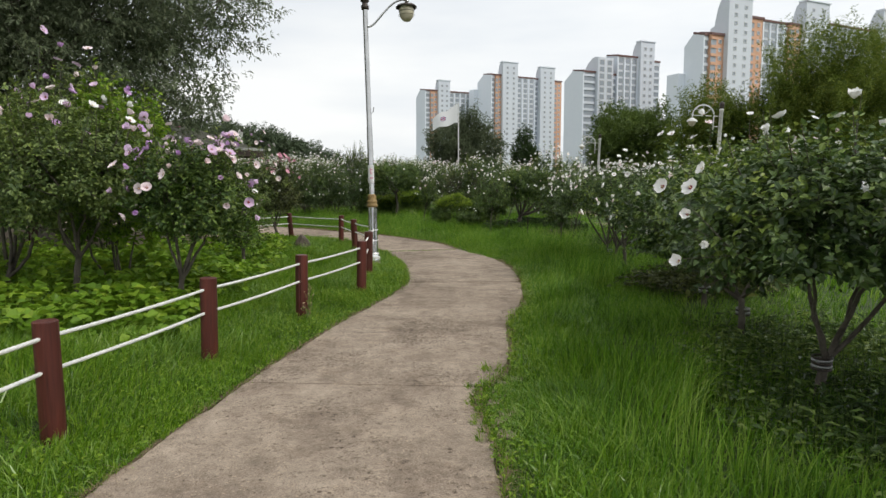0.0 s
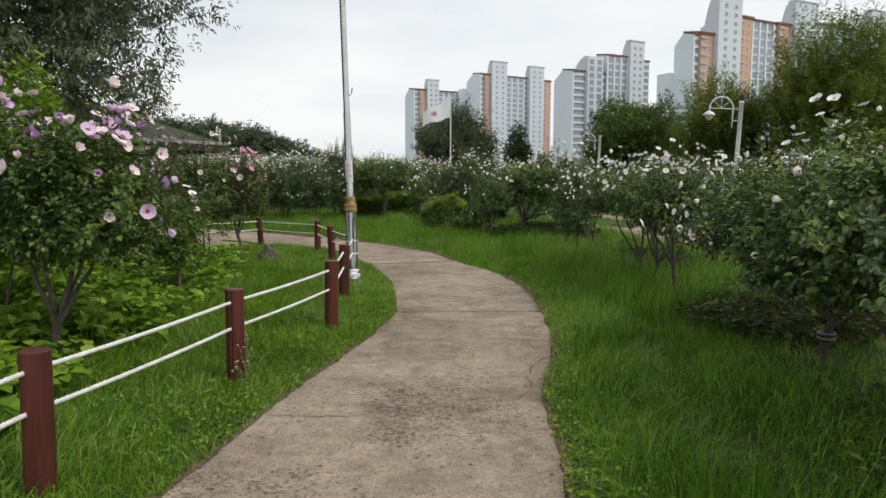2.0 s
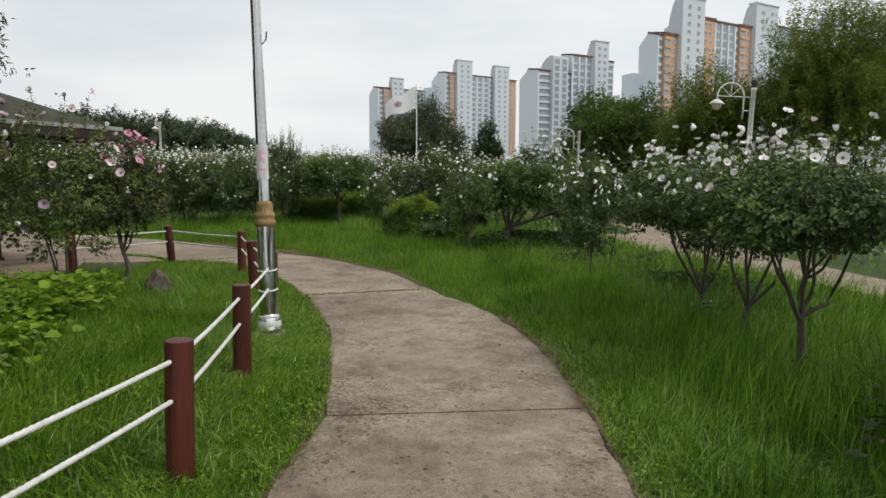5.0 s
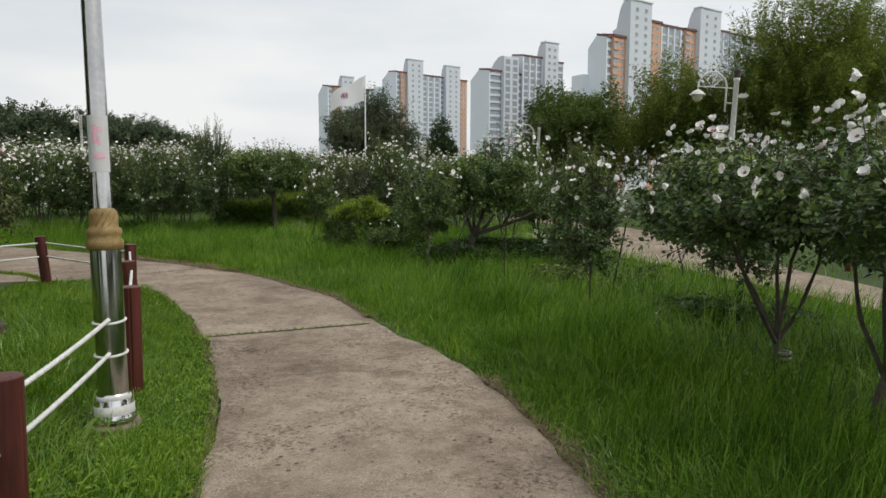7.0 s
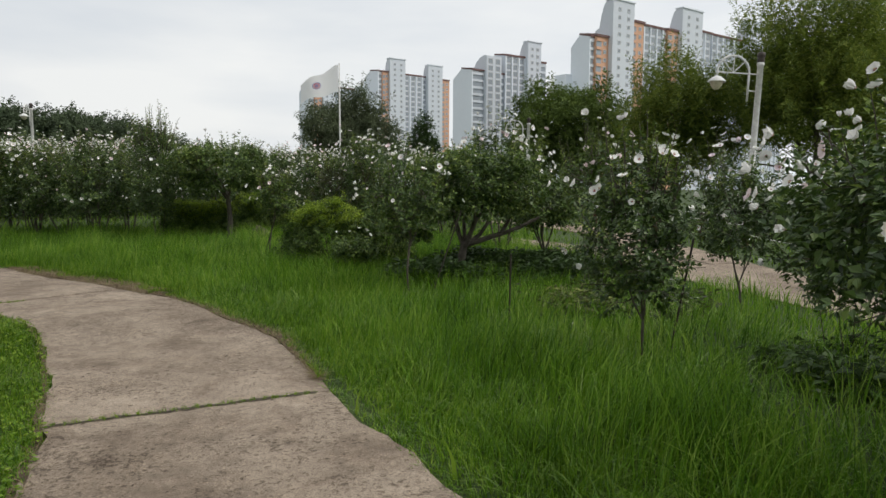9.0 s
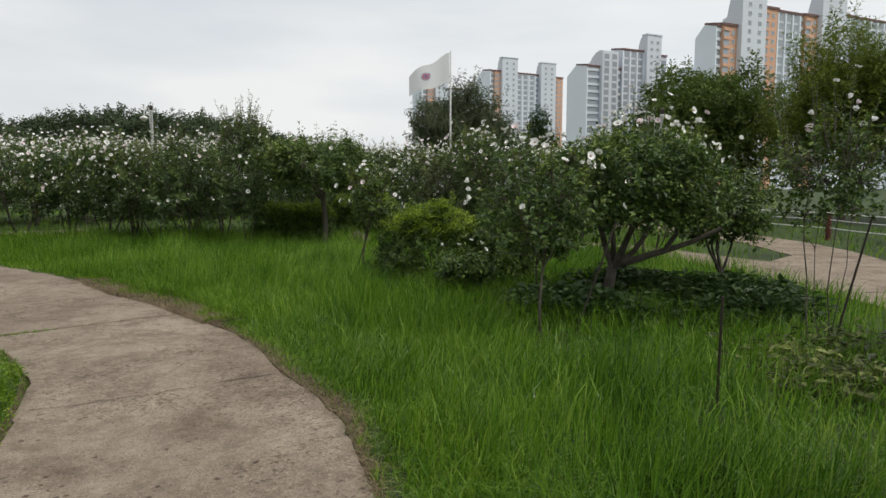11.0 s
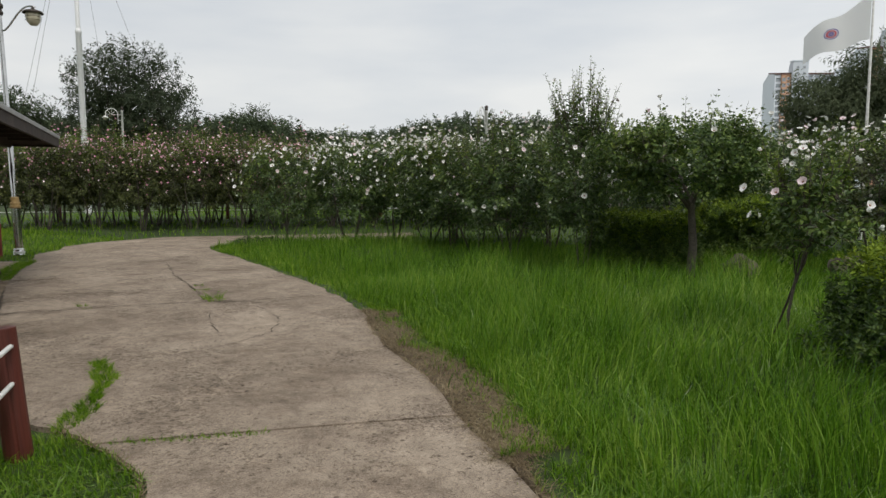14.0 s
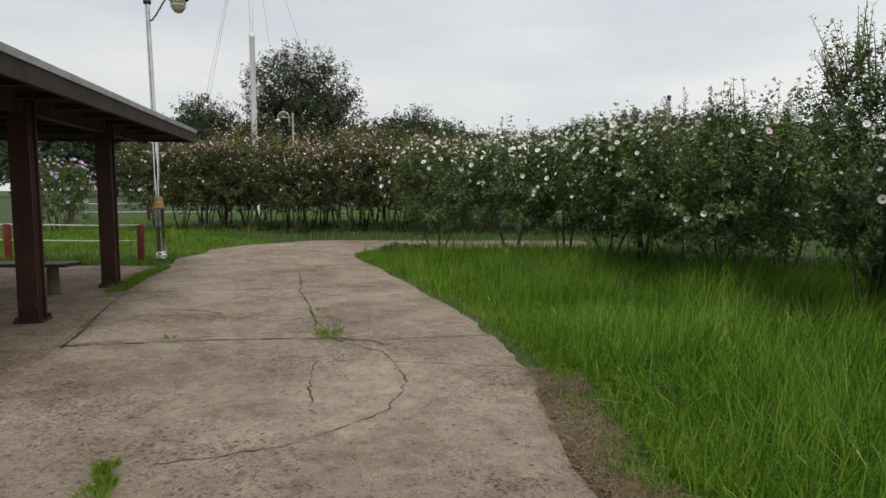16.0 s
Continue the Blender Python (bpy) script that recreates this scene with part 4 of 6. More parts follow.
rope_fence("rope_fence", [(-2.75, 0.0), (-2.6, 1.95), (-2.36, 3.84), (-2.06, 5.66), (-1.65, 7.55), (-1.19, 9.46), (-1.30, 11.32), (-1.34, 12.66)],
           "dark red-brown round wooden posts joined by two white ropes", end_post=False, lift={(-1.34, 12.66): 0.06})
rope_fence("rope_fence", [(-1.46, 13.4), (-2.09, 15.5), (-2.73, 17.5), (-4.42, 19.06), (-5.6, 17.6)], "dark red-brown posts with two white ropes at the bend", tilt={(-4.42, 19.06): (2.0, -4.0), (-2.09, 15.5): (1.5, -2.0)}, lift={(-1.46, 13.4): 0.05})
rope_fence("rope_fence", [(8.9, 4.0), (8.9, 7.0), (8.9, 10.0), (8.8, 13.0), (8.75, 16.0), (9.0, 19.0), (9.5, 22.0), (10.2, 25.0), (10.9, 28.0), (11.0, 31.0), (10.4, 34.5)], "brown posts with white ropes along the far path", (0.34, 0.56, 0.74))
rope_fence("rope_fence", [(-15.8, 25.0), (-17.9, 23.2), (-20.0, 21.4), (-22.1, 19.6)], "faded red posts with two white ropes beside the shelter", post=POST_RED, heights=(0.42, 0.74))
rope_fence("rope_fence", [(-33 + 2.6 * i, 29.5 + 2.15 * i) for i in range(12)], "brown posts with white ropes far behind the bushes", (0.4, 0.75))


# ---- lamps ----
def arm_lamp(x, y, tilt, turn, label, rise=0.0, back=0.0, lift=0.02):
    """Stainless post with a gold collar, a curved arm and a hooded lantern."""
    ob = thing("street_lamp", label, "street lamp", "garden lamps")
    ob.matrix_basis = pose(x, y, gz(x, y) + lift, back, tilt, turn)
    foot = part("foot", Geo().lathe([(0.0, 0), (0.126, 0.0), (0.126, 0.02), (0.115, 0.045), (0.112, 0.10), (0.101, 0.125), (0.098, 0.15), (0.088, 0.165)], 28), M_CHROME, ob, "bright two-stepped bell foot", True)
    for lo, hi, r in ((0.035, 0.095, 0.117), (0.13, 0.152, 0.101)):
        part("paint_band", Geo().lathe([(r - 0.004, lo - 0.004), (r, lo), (r - 0.003, hi), (r - 0.006, hi + 0.004)], 28), M_WHITE_PAINT, foot, "chipped white paint", True)
    part("base", Geo().lathe([(0.087, 0.14), (0.087, 1.06)], 28), M_STEEL, ob, "polished stainless sleeve", True)
    g = Geo().lathe([(0.082, 1.04), (0.104, 1.06), (0.107, 1.10), (0.088, 1.12), (0.099, 1.14), (0.101, 1.17), (0.077, 1.19), (0.072, 1.24), (0.080, 1.28), (0.060, 1.30)], 24)
    ribs = []
    for k in range(14):
        a0 = k * 2 * math.pi / 14
        ribs.append(Geo().tube([(0.075 * math.cos(a0 + s * 0.6), 0.075 * math.sin(a0 + s * 0.6), 1.185 + s * 0.085) for s in np.linspace(0, 1, 4)], 0.007, 4))
    collar = part("collar", g, M_GOLD, ob, "gold painted moulded collar", True)
    for r in ribs:
        part("rib", r, M_GOLD, collar)
    part("pole", Geo().lathe([(0.058, 1.28), (0.056, 2.6), (0.050, 2.62), (0.048, 4.95 + rise)], 24), M_STEEL, ob, "slim stainless pole", True)
    part("finial", Geo().lathe([(0.048, 4.82), (0.075, 4.84), (0.078, 4.90), (0.055, 4.92), (0.055, 4.96), (0.085, 4.99), (0.085, 5.05), (0.05, 5.09), (0.05, 5.14), (0.07, 5.2), (0.05, 5.28), (0.0, 5.31)], 18, (0, 0, rise)), M_DARK_METAL, ob, "dark turned finial", True)
    s = np.linspace(0, 1, 24)
    ax = 0.05 + 0.80 * s
    az = 4.50 + rise + 0.05 * s + 0.43 * np.sin(np.clip((s - 0.05) / 0.95, 0, 1) * math.pi * 0.62) ** 1.4
    arm = part("arm", Geo().tube(np.column_stack([ax, 0 * s, az]), 0.019, 8), M_STEEL, ob, "curved tubular arm", True)
    lx, lz = 0.80, 4.86 + rise
    lan = part("lantern", Geo().lathe([(0.0, lz - 0.30), (0.07, lz - 0.29), (0.125, lz - 0.22), (0.145, lz - 0.13), (0.14, lz - 0.06), (0.12, lz - 0.02)], 20, (lx, 0, 0)), M_GLOBE, ob, "milky yellowed glass globe", True)
    part("hood", Geo().lathe([(0.20, lz - 0.045), (0.205, lz - 0.03), (0.17, lz), (0.08, lz + 0.03), (0.03, lz + 0.045), (0.022, lz + 0.11), (0.0, lz + 0.12)], 22, (lx, 0, 0)), M_DARK_METAL, lan, "dark hood", True)
    for z in (lz - 0.19, lz - 0.12):
        part("cage_ring", Geo().tube([(lx + 0.149 * math.cos(a), 0.149 * math.sin(a), z) for a in np.linspace(0, 6.283, 25)], 0.004, 5, cap=False), M_DARK_METAL, lan)
    part("bracket", Geo().tube([(0.05, 0.0, 2.86), (0.09, 0.0, 2.90), (0.10, 0, 2.98)], 0.008, 6), M_DARK_METAL, ob)
    return ob


def rope_loop(lamp, z):
    """White rope wound round the sleeve of the lamp."""
    g = Geo().tube([(0.091 * math.cos(a), 0.091 * math.sin(a), z + 0.012 * math.sin(a)) for a in np.linspace(0, 2 * math.pi, 25)], 0.008, 8, cap=False)
    part("rope_loop", g, M_ROPE, lamp, "white rope tied round the sleeve", True)


lamp_near = arm_lamp(-1.34, 12.68, -2.2, -4, "stainless street lamp with gold collar and hooded globe beside the path", 0.025, -3.6, 0.075)
arm_lamp(-15.75, 25.4, -1.2, 20, "stainless street lamp with gold collar beside the shelter", 0.36)
for z in (0.41, 0.61):
    rope_loop(lamp_near, z)


def sticker(lamp):
    """A paper notice wrapped round the pole, with pink printed shapes."""
    a = np.linspace(-2.6, -0.1, 12)
    def wrap(r, a, z0, z1):
        v = np.concatenate([np.column_stack([r * np.cos(a), r * np.sin(a), np.full(len(a), z0)]), np.column_stack([r * np.cos(a), r * np.sin(a), np.full(len(a), z1)])])
        i = np.arange(len(a) - 1)
        return Geo().add(v, np.stack([i, i + 1, len(a) + i + 1, len(a) + i], 1))
    ob = part("notice", wrap(0.0605, a, 1.52, 1.86), M_CLOTH, lamp, "white paper notice with pink print")
    part("print", wrap(0.0625, np.linspace(-1.75, -0.75, 8), 1.60, 1.63), M_PINK, ob)
    part("print", wrap(0.0625, np.linspace(-1.7, -1.35, 5), 1.69, 1.80), M_PINK, ob)
    part("print", wrap(0.0625, np.linspace(-1.3, -0.9, 5), 1.76, 1.79), M_PINK, ob)
    part("print", wrap(0.0625, np.linspace(-1.25, -1.05, 4), 1.68, 1.73), M_PINK, ob)


sticker(lamp_near)


def arch_lamp(x, y, top, turn, label, tilt=1.5):
    """Grey post with a ribbed half-round arm and a bell lantern."""
    ob = thing("arch_lamp", label, "street lamp", "garden lamps")
    ob.matrix_basis = pose(x, y, gz(x, y), 0, tilt, turn)
    t = top
    part("pole", Geo().lathe([(0.11, 0), (0.11, 1.0), (0.075, 1.05), (0.07, t - 0.35), (0.085, t - 0.34), (0.085, t - 0.28), (0.065, t - 0.26)], 16), M_WHITE_PAINT, ob, "pale grey pole", True)
    part("finial", Geo().lathe([(0.075, t - 0.27), (0.09, t - 0.22), (0.07, t - 0.17), (0.095, t - 0.13), (0.09, t - 0.04), (0.0, t)], 16), M_DARK_METAL, ob, "dark ball finial", True)
    for z in (t - 0.55, t - 0.95):
        part("rung", Geo().tube([(-0.06, 0, z), (-0.27, 0, z)], 0.016, 6), M_WHITE_PAINT, ob)
    cx, cz, R = -0.67, t - 0.55, 0.40
    arc = [(cx + R * math.cos(a), 0, cz + R * math.sin(a)) for a in np.linspace(0, math.pi, 22)]
    part("arch", Geo().tube([(-0.27, 0, t - 1.2)] + arc + [(cx - R, 0, cz - 0.08)], 0.026, 8), M_WHITE_PAINT, ob, "", True)
    part("chord", Geo().tube([(-0.27, 0, cz), (cx - R, 0, cz)], 0.016, 6), M_WHITE_PAINT, ob)
    for a in (0.25, 0.5, 0.75):
        part("spoke", Geo().tube([(cx, 0, cz), (cx + R * math.cos(a * math.pi), 0, cz + R * math.sin(a * math.pi))], 0.011, 5), M_WHITE_PAINT, ob)
    lx, lz = cx - R, cz - 0.08
    lan = part("lantern", Geo().lathe([(0.0, lz - 0.34), (0.06, lz - 0.33), (0.13, lz - 0.24), (0.145, lz - 0.14)], 16, (lx, 0, 0)), M_GLOBE, ob, "", True)
    part("hood", Geo().lathe([(0.21, lz - 0.16), (0.20, lz - 0.13), (0.12, lz - 0.06), (0.05, lz - 0.02), (0.0, lz)], 18, (lx, 0, 0)), M_WHITE_PAINT, lan, "", True)
    return ob


arch_lamp(10.45, 25.4, 4.7, -4, "white park lamp with a ribbed half-round arm", 2.5)
arch_lamp(9.6, 41.0, 4.6, -10, "white park lamp with a half-round arm among far trees")
arch_lamp(-14.6, 48.0, 5.5, 95, "white park lamp rising above the white-flowering hedge", 0.5)
arch_lamp(-42.0, 47.3, 7.0, 42, "white park lamp in front of a dark tree", 0.5)


# ---- shelter ----
def shelter():
    """Open shelter: brown steel columns, a dark timber roof with a grey sheet edge."""
    ob = thing("shelter", "open shelter with brown steel columns and a dark low-pitched timber roof", "shelter", at=(-11.4, 22.25, 0.012), turn=-38.1)
    # local x runs along the eave towards the path, local y out over the paving
    for cx in (-1.43, 1.24, 4.2):
        for cy in (0.0, -3.8):
            prof = [(-0.145, -0.12), (-0.105, -0.12), (-0.105, -0.085), (-0.012, -0.085), (-0.012, -0.10), (0.012, -0.10), (0.012, -0.085), (0.105, -0.085), (0.105, -0.12), (0.145, -0.12)]
            prof = [(px * 0.78, py * 0.85) for px, py in prof]
            prof = prof + [(-px, -py) for px, py in prof]
            n = len(prof)
            g = Geo()
            g.add([(cx + px, cy + py, z) for z in (0.02, 2.45) for px, py in prof], [(k, (k + 1) % n, n + (k + 1) % n, n + k) for k in range(n)])
            col = part("column", g, M_BROWN_STEEL, ob, "brown painted steel column")
            b = Geo()
            b.box((cx - 0.15, cy - 0.14, 0.0), (cx + 0.15, cy + 0.14, 0.03))
            for sx in (-1, 1):
                for sy in (-1, 1):
                    b.lathe([(0.0, 0.18), (0.022, 0.18), (0.022, 0.23), (0.0, 0.235)], 8, (cx + sx * 0.125, cy + sy * 0.07, 0))
                    b.lathe([(0.018, 0.03), (0.018, 0.07), (0.0, 0.075)], 8, (cx + sx * 0.13, cy + sy * 0.115, 0))
            part("base_plate", b, M_BROWN_STEEL, col)
    x0, x1, y0, y1, zr = -3.65, 7.5, 0.85, -4.65, 3.70
    ym = (y0 + y1) / 2
    ze = 2.50
    top = Geo().add([(x0, y0, ze), (x1, y0, ze), (x1, y1, ze), (x0, y1, ze), (x0 + 2.7, ym, zr), (x1 - 2.7, ym, zr)],
                    [(0, 1, 5, 4), (2, 3, 4, 5)], [(1, 2, 5), (3, 0, 4)])
    roof = part("roof", top, M_SHINGLE, ob, "mossy dark shingles")
    und = Geo().add([(x0, y0, ze - 0.16), (x1, y0, ze - 0.16), (x1, y1, ze - 0.16), (x0, y1, ze - 0.16), (x0 + 2.7, ym, zr - 0.22), (x1 - 2.7, ym, zr - 0.22)],
                    [(4, 5, 1, 0), (5, 4, 3, 2)], [(5, 2, 1), (4, 0, 3)])
    part("ceiling_panel", und, M_ROOF_WOOD, ob, "dark stained boarding")
    fas = [((x0, y0), (x1, y0)), ((x1, y0), (x1, y1)), ((x1, y1), (x0, y1)), ((x0, y1), (x0, y0))]
    for (ax, ay), (bx, by) in fas:
        d = Vector((bx - ax, by - ay, 0)).normalized()
        nrm = Vector((-d.y, d.x, 0)) * 0.025
        for name, za, zb, m, off in (("fascia", ze - 0.19, ze - 0.03, M_ROOF_WOOD, 0.0), ("roof_edge", ze - 0.03, ze + 0.035, M_ROOF_EDGE, 0.02)):
            g = Geo()
            o = nrm * (1 + off * 40)
            v = []
            for (px, py) in ((ax, ay), (bx, by)):
                for z in (za, zb):
                    v += [(px - o.x, py - o.y, z), (px + o.x, py + o.y, z)]
            g.add(v, [(0, 1, 3, 2), (4, 6, 7, 5), (0, 4, 5, 1), (2, 3, 7, 6), (0, 2, 6, 4), (1, 5, 7, 3)])
            part(name, g, m, ob)
    for cy in (0.0, -3.8):
        part("beam", Geo().box((x0 + 0.1, cy - 0.07, 2.28), (x1 - 0.1, cy + 0.07, 2.46)), M_ROOF_WOOD, ob)
    for cx in np.linspace(x0 + 0.4, x1 - 0.4, 12):
        part("rafter", Geo().box((cx - 0.035, y1 + 0.05, 2.40), (cx + 0.035, y0 - 0.05, 2.47)), M_ROOF_WOOD, ob)
    return ob


shelter()


def bench(x, y, turn):
    ob = thing("bench", "dark plank bench on two concrete feet under the shelter", "bench", "shelter benches", at=(x, y, 0.012), turn=turn)
    for k in range(3):
        part("plank", Geo().box((-0.9, -0.2 + k * 0.14, 0.40), (0.9, -0.08 + k * 0.14, 0.445)), M_DARK_METAL, ob)
    for sx in (-0.6, 0.6):
        part("foot", Geo().lathe([(0.10, 0.0), (0.085, 0.03), (0.075, 0.38), (0.095, 0.40)], 12, (sx, 0, 0)), M_ROCK, ob, "concrete foot", True)
    return ob


bench(-12.8, 21.9, 41)
bench(-10.4, 20.0, 41)


# ---- flowering bushes ----
W, P, L2C, MV = ("white",) * 6 + ("blush",), ("pink", "blush", "pink"), ("lilac", "mauve"), ("mauve", "lilac", "blush")
WHITE_NEAR = "dark green hibiscus bush with large white flowers standing in tall grass"
def white_bush(x, y, h, r, low, seed, lv, sz, nf, st=1, ln=(0, 0), **more):
    set_to = dict(simple=y > 7, girth=0.27 if r <= 0.52 else 0.7, fl_size=1.05 if y < 6 else 0.76, boxy=0.92, tips=1.0, wands=22, fl_top=0.30 if y > 9 else 0.08)
    set_to.update(more)
    if 7 < y < 19:
        lv, sz, nf = int(lv * 1.4), sz * 0.85, int(nf * 1.25)
    return bush(x, y, h, r, low, seed, lv, sz, W, nf, M_LEAF_DEEP if y < 18 or y > 26 else M_LEAF, st, ln, True, WHITE_NEAR, "white hibiscus bushes", **set_to)


white_bush(3.15, 2.7, 1.98, 1.0, 0.6, 10, 12000, 0.070, 26, 1, (0.1, 0.0))
white_bush(2.58, 4.36, 1.90, 1.12, 0.68, 11, 21000, 0.066, 40, 1, (0.15, 0.1), split=0.30)
white_bush(2.90, 6.24, 1.82, 1.02, 0.62, 12, 17000, 0.066, 50, 1, (0.0, 0.0), split=0.42)
white_bush(3.08, 7.62, 1.78, 1.10, 0.62, 13, 17000, 0.068, 60, 1, (0.05, 0.0), split=0.40)
white_bush(3.75, 9.25, 1.80, 0.92, 0.60, 33, 9500, 0.070, 44, 2, (0.1, 0.0))
white_bush(3.00, 10.74, 1.76, 0.78, 1.00, 14, 8000, 0.066, 60, 1, (-0.05, 0.0), split=0.52, fresh=0.14)
white_bush(3.07, 11.75, 1.80, 0.80, 1.12, 15, 4600, 0.074, 54, 1, (0.18, 0.0), split=0.40, fresh=0.14, girth=0.6)
white_bush(3.28, 12.85, 1.86, 0.88, 0.94, 16, 10500, 0.070, 84, 1, (-0.16, 0.05), split=0.32, tips=1.2, fresh=0.14)
white_bush(4.51, 13.08, 1.80, 0.80, 0.74, 30, 5600, 0.078, 50, 1, (0.1, 0.0))
white_bush(4.41, 15.29, 1.82, 0.50, 0.30, 17, 4600, 0.076, 40, 2, (0.0, 0.0))
white_bush(2.83, 15.58, 1.86, 0.40, 0.44, 18, 4200, 0.068, 32, 1, (-0.06, 0.0), wands=30, tips=1.2)
white_bush(5.05, 17.6, 1.86, 0.52, 0.60, 19, 3600, 0.074, 44, 1, (-0.05, 0.0))
white_bush(3.79, 18.91, 2.05, 0.42, 0.95, 22, 1700, 0.068, 11, 2, (0.0, 0.0), wands=20, tips=1.4)
white_bush(1.43, 19.20, 1.74, 0.50, 0.78, 23, 3600, 0.064, 26, 1, (-0.03, 0.0), wands=18)
white_bush(0.80, 21.24, 0.66, 0.36, 0.22, 20, 3400, 0.064, 5, 1, (0.0, 0.0), fresh=0.1, wands=4)
white_bush(1.72, 21.40, 1.40, 0.42, 0.45, 34, 3600, 0.066, 10, 1, (0.0, 0.0))
white_bush(3.94, 21.29, 1.74, 0.56, 0.64, 24, 5200, 0.074, 10, 1, (0.0, 0.0), tips=0.7)
white_bush(-0.65, 23.10, 1.70, 0.32, 0.72, 25, 1900, 0.068, 20, 1, (0.12, 0.0), wands=24, tips=1.5)
white_bush(-3.48, 26.95, 2.95, 0.50, 0.40, 26, 9000, 0.062, 46, 2, (-0.05, 0.0), fl_top=-0.35, wands=70, tips=1.6, boxy=0.8)
white_bush(-5.02, 27.84, 2.45, 0.98, 0.42, 27, 9500, 0.074, 85, 2, (0.0, 0.0), wands=46, tips=2.0)
white_bush(-6.2, 28.9, 2.42, 0.90, 0.42, 28, 8500, 0.075, 85, 2, (0.0, 0.0), wands=40, tips=1.8)
white_bush(-7.59, 30.48, 2.45, 0.90, 0.42, 29, 8000, 0.078, 85, 2, (0.0, 0.0), wands=34, tips=1.5)
# the broad dark tree-like one with a heavy leaning limb
old_hibiscus = bush(2.38, 20.63, 1.98, 0.92, 0.90, 21, 15000, 0.074, W, 10, M_LEAF, 1, (0.22, 0.0), True, "broad dark green hibiscus with a thick forked trunk and few flowers", "white hibiscus bushes", 0.12, simple=True, girth=1.35, boxy=0.75, tips=0.5, fresh=0.22, split=0.50)
heavy = Geo()
limb(heavy, (0.03, -0.02, 0.50), (1.20, -0.15, 0.92), 0.046, 0.022, np.random.RandomState(3), 8, 0.08, 9)
part("limb", heavy, M_BARK, old_hibiscus, "heavy low side limb", True)
fork = Geo()
limb(fork, (0.62, -0.10, 0.70), (0.90, -0.05, 1.25), 0.03, 0.012, np.random.RandomState(4), 6, 0.10, 6)
part("limb", fork, M_BARK, old_hibiscus, "", True)
bush(-1.89, 26.84, 2.36, 1.10, 1.22, 31, 17000, 0.076, W, 14, M_LEAF, 1, (-0.12, 0.0), True, "round-headed dark hibiscus on one straight pale trunk", "white hibiscus bushes", 0.2, simple=True, girth=1.05, boxy=0.7, tips=0.6, fresh=0.25)


def lilac_bush(x, y, h, r, low, seed, lv, sz, kinds, nf, st, ln, mt, lab, **more):
    return bush(x, y, h - 0.05, r, low, seed, int(lv * 1.7), sz, kinds, int(nf * 1.8), mt, st, ln, True, lab, "hibiscus behind the fence", fl_top=more.pop("fl_top", 0.30), fl_size=1.2, simple=True, wands=30, rough=0.45, boxy=0.85, girth=0.75, **more)


lilac_bush(-3.14, 7.63, 2.12, 0.62, 0.78, 41, 6600, 0.070, MV, 52, 1, (0.20, 0.05), M_LEAF, "lilac-flowering hibiscus bush above leafy weeds", split=0.42, fl_top=0.25)
lilac_bush(-4.45, 7.95, 2.50, 0.86, 0.82, 42, 7600, 0.070, ("blush", "mauve", "white"), 14, 1, (-0.05, 0.0), M_LEAF_LILAC, "tall hibiscus bush with scattered lilac and pink flowers", split=0.6)
lilac_bush(-5.75, 8.4, 3.0, 0.95, 0.5, 43, 5200, 0.078, L2C, 16, 1, (0.4, 0.0), M_LEAF_LILAC, "tall hibiscus with a leaning trunk and purple flowers")
lilac_bush(-4.45, 8.95, 2.90, 0.72, 0.5, 44, 5200, 0.100, MV, 4, 2, (0.0, 0.0), M_WEED, "light green broad-leaved bush among the hibiscus")
lilac_bush(-3.27, 10.61, 1.50, 0.36, 0.40, 45, 2200, 0.062, W, 5, 1, (0.0, 0.0), M_LEAF_FRESH, "small young hibiscus bush with white buds")
lilac_bush(-4.63, 15.44, 2.55, 0.62, 0.36, 46, 3800, 0.066, ("blush", "mauve", "white"), 18, 2, (0.0, 0.0), M_LEAF_LILAC, "hibiscus bush with mixed pale flowers")
lilac_bush(-4.15, 16.18, 2.08, 0.62, 0.72, 47, 4200, 0.064, ("pink", "pink", "blush"), 30, 1, (0.0, 0.0), M_LEAF_BRONZE, "bronze-green hibiscus with pink flowers on a thin trunk")
lilac_bush(-5.6, 13.2, 2.6, 0.80, 0.45, 48, 3800, 0.072, ("mauve", "pink", "white"), 18, 2, (0.0, 0.0), M_LEAF_LILAC, "dark hibiscus bush with pink and white flowers")
lilac_bush(-7.4, 14.4, 2.8, 0.95, 0.5, 49, 3200, 0.075, ("mauve", "pink"), 10, 2, (0.0, 0.0), M_LEAF_DARK, "dark hibiscus bush with few pink flowers")
lilac_bush(-7.0, 9.9, 3.1, 0.95, 0.45, 50, 4000, 0.080, L2C, 10, 1, (0.0, 0.0), M_LEAF_LILAC, "hibiscus bush with purple flowers above weeds")
lilac_bush(-5.7, 15.6, 2.65, 0.75, 0.4, 51, 3000, 0.07, ("blush", "mauve"), 16, 2, (0.0, 0.0), M_LEAF_LILAC, "hibiscus bush with pale pink flowers")

# long rows behind: a few built once, then repeated
def row_kind(seed, h, r, low, kinds, mat, label, nf=60, lv=3900, single=False, size=1.2, top=0.7, fresh=0.5):
    return [bush(0, -60 - 3 * k, h * (1 + 0.05 * k), r, low, seed + k, lv, 0.090, kinds, nf, mat, 2, (0, 0), single, label, "far hibiscus rows", 0.4, simple=True, twigs=26, fl_size=size, girth=1.05, boxy=0.72, wands=40, tips=1.25, fresh=fresh, fl_top=top) for k in range(3)]


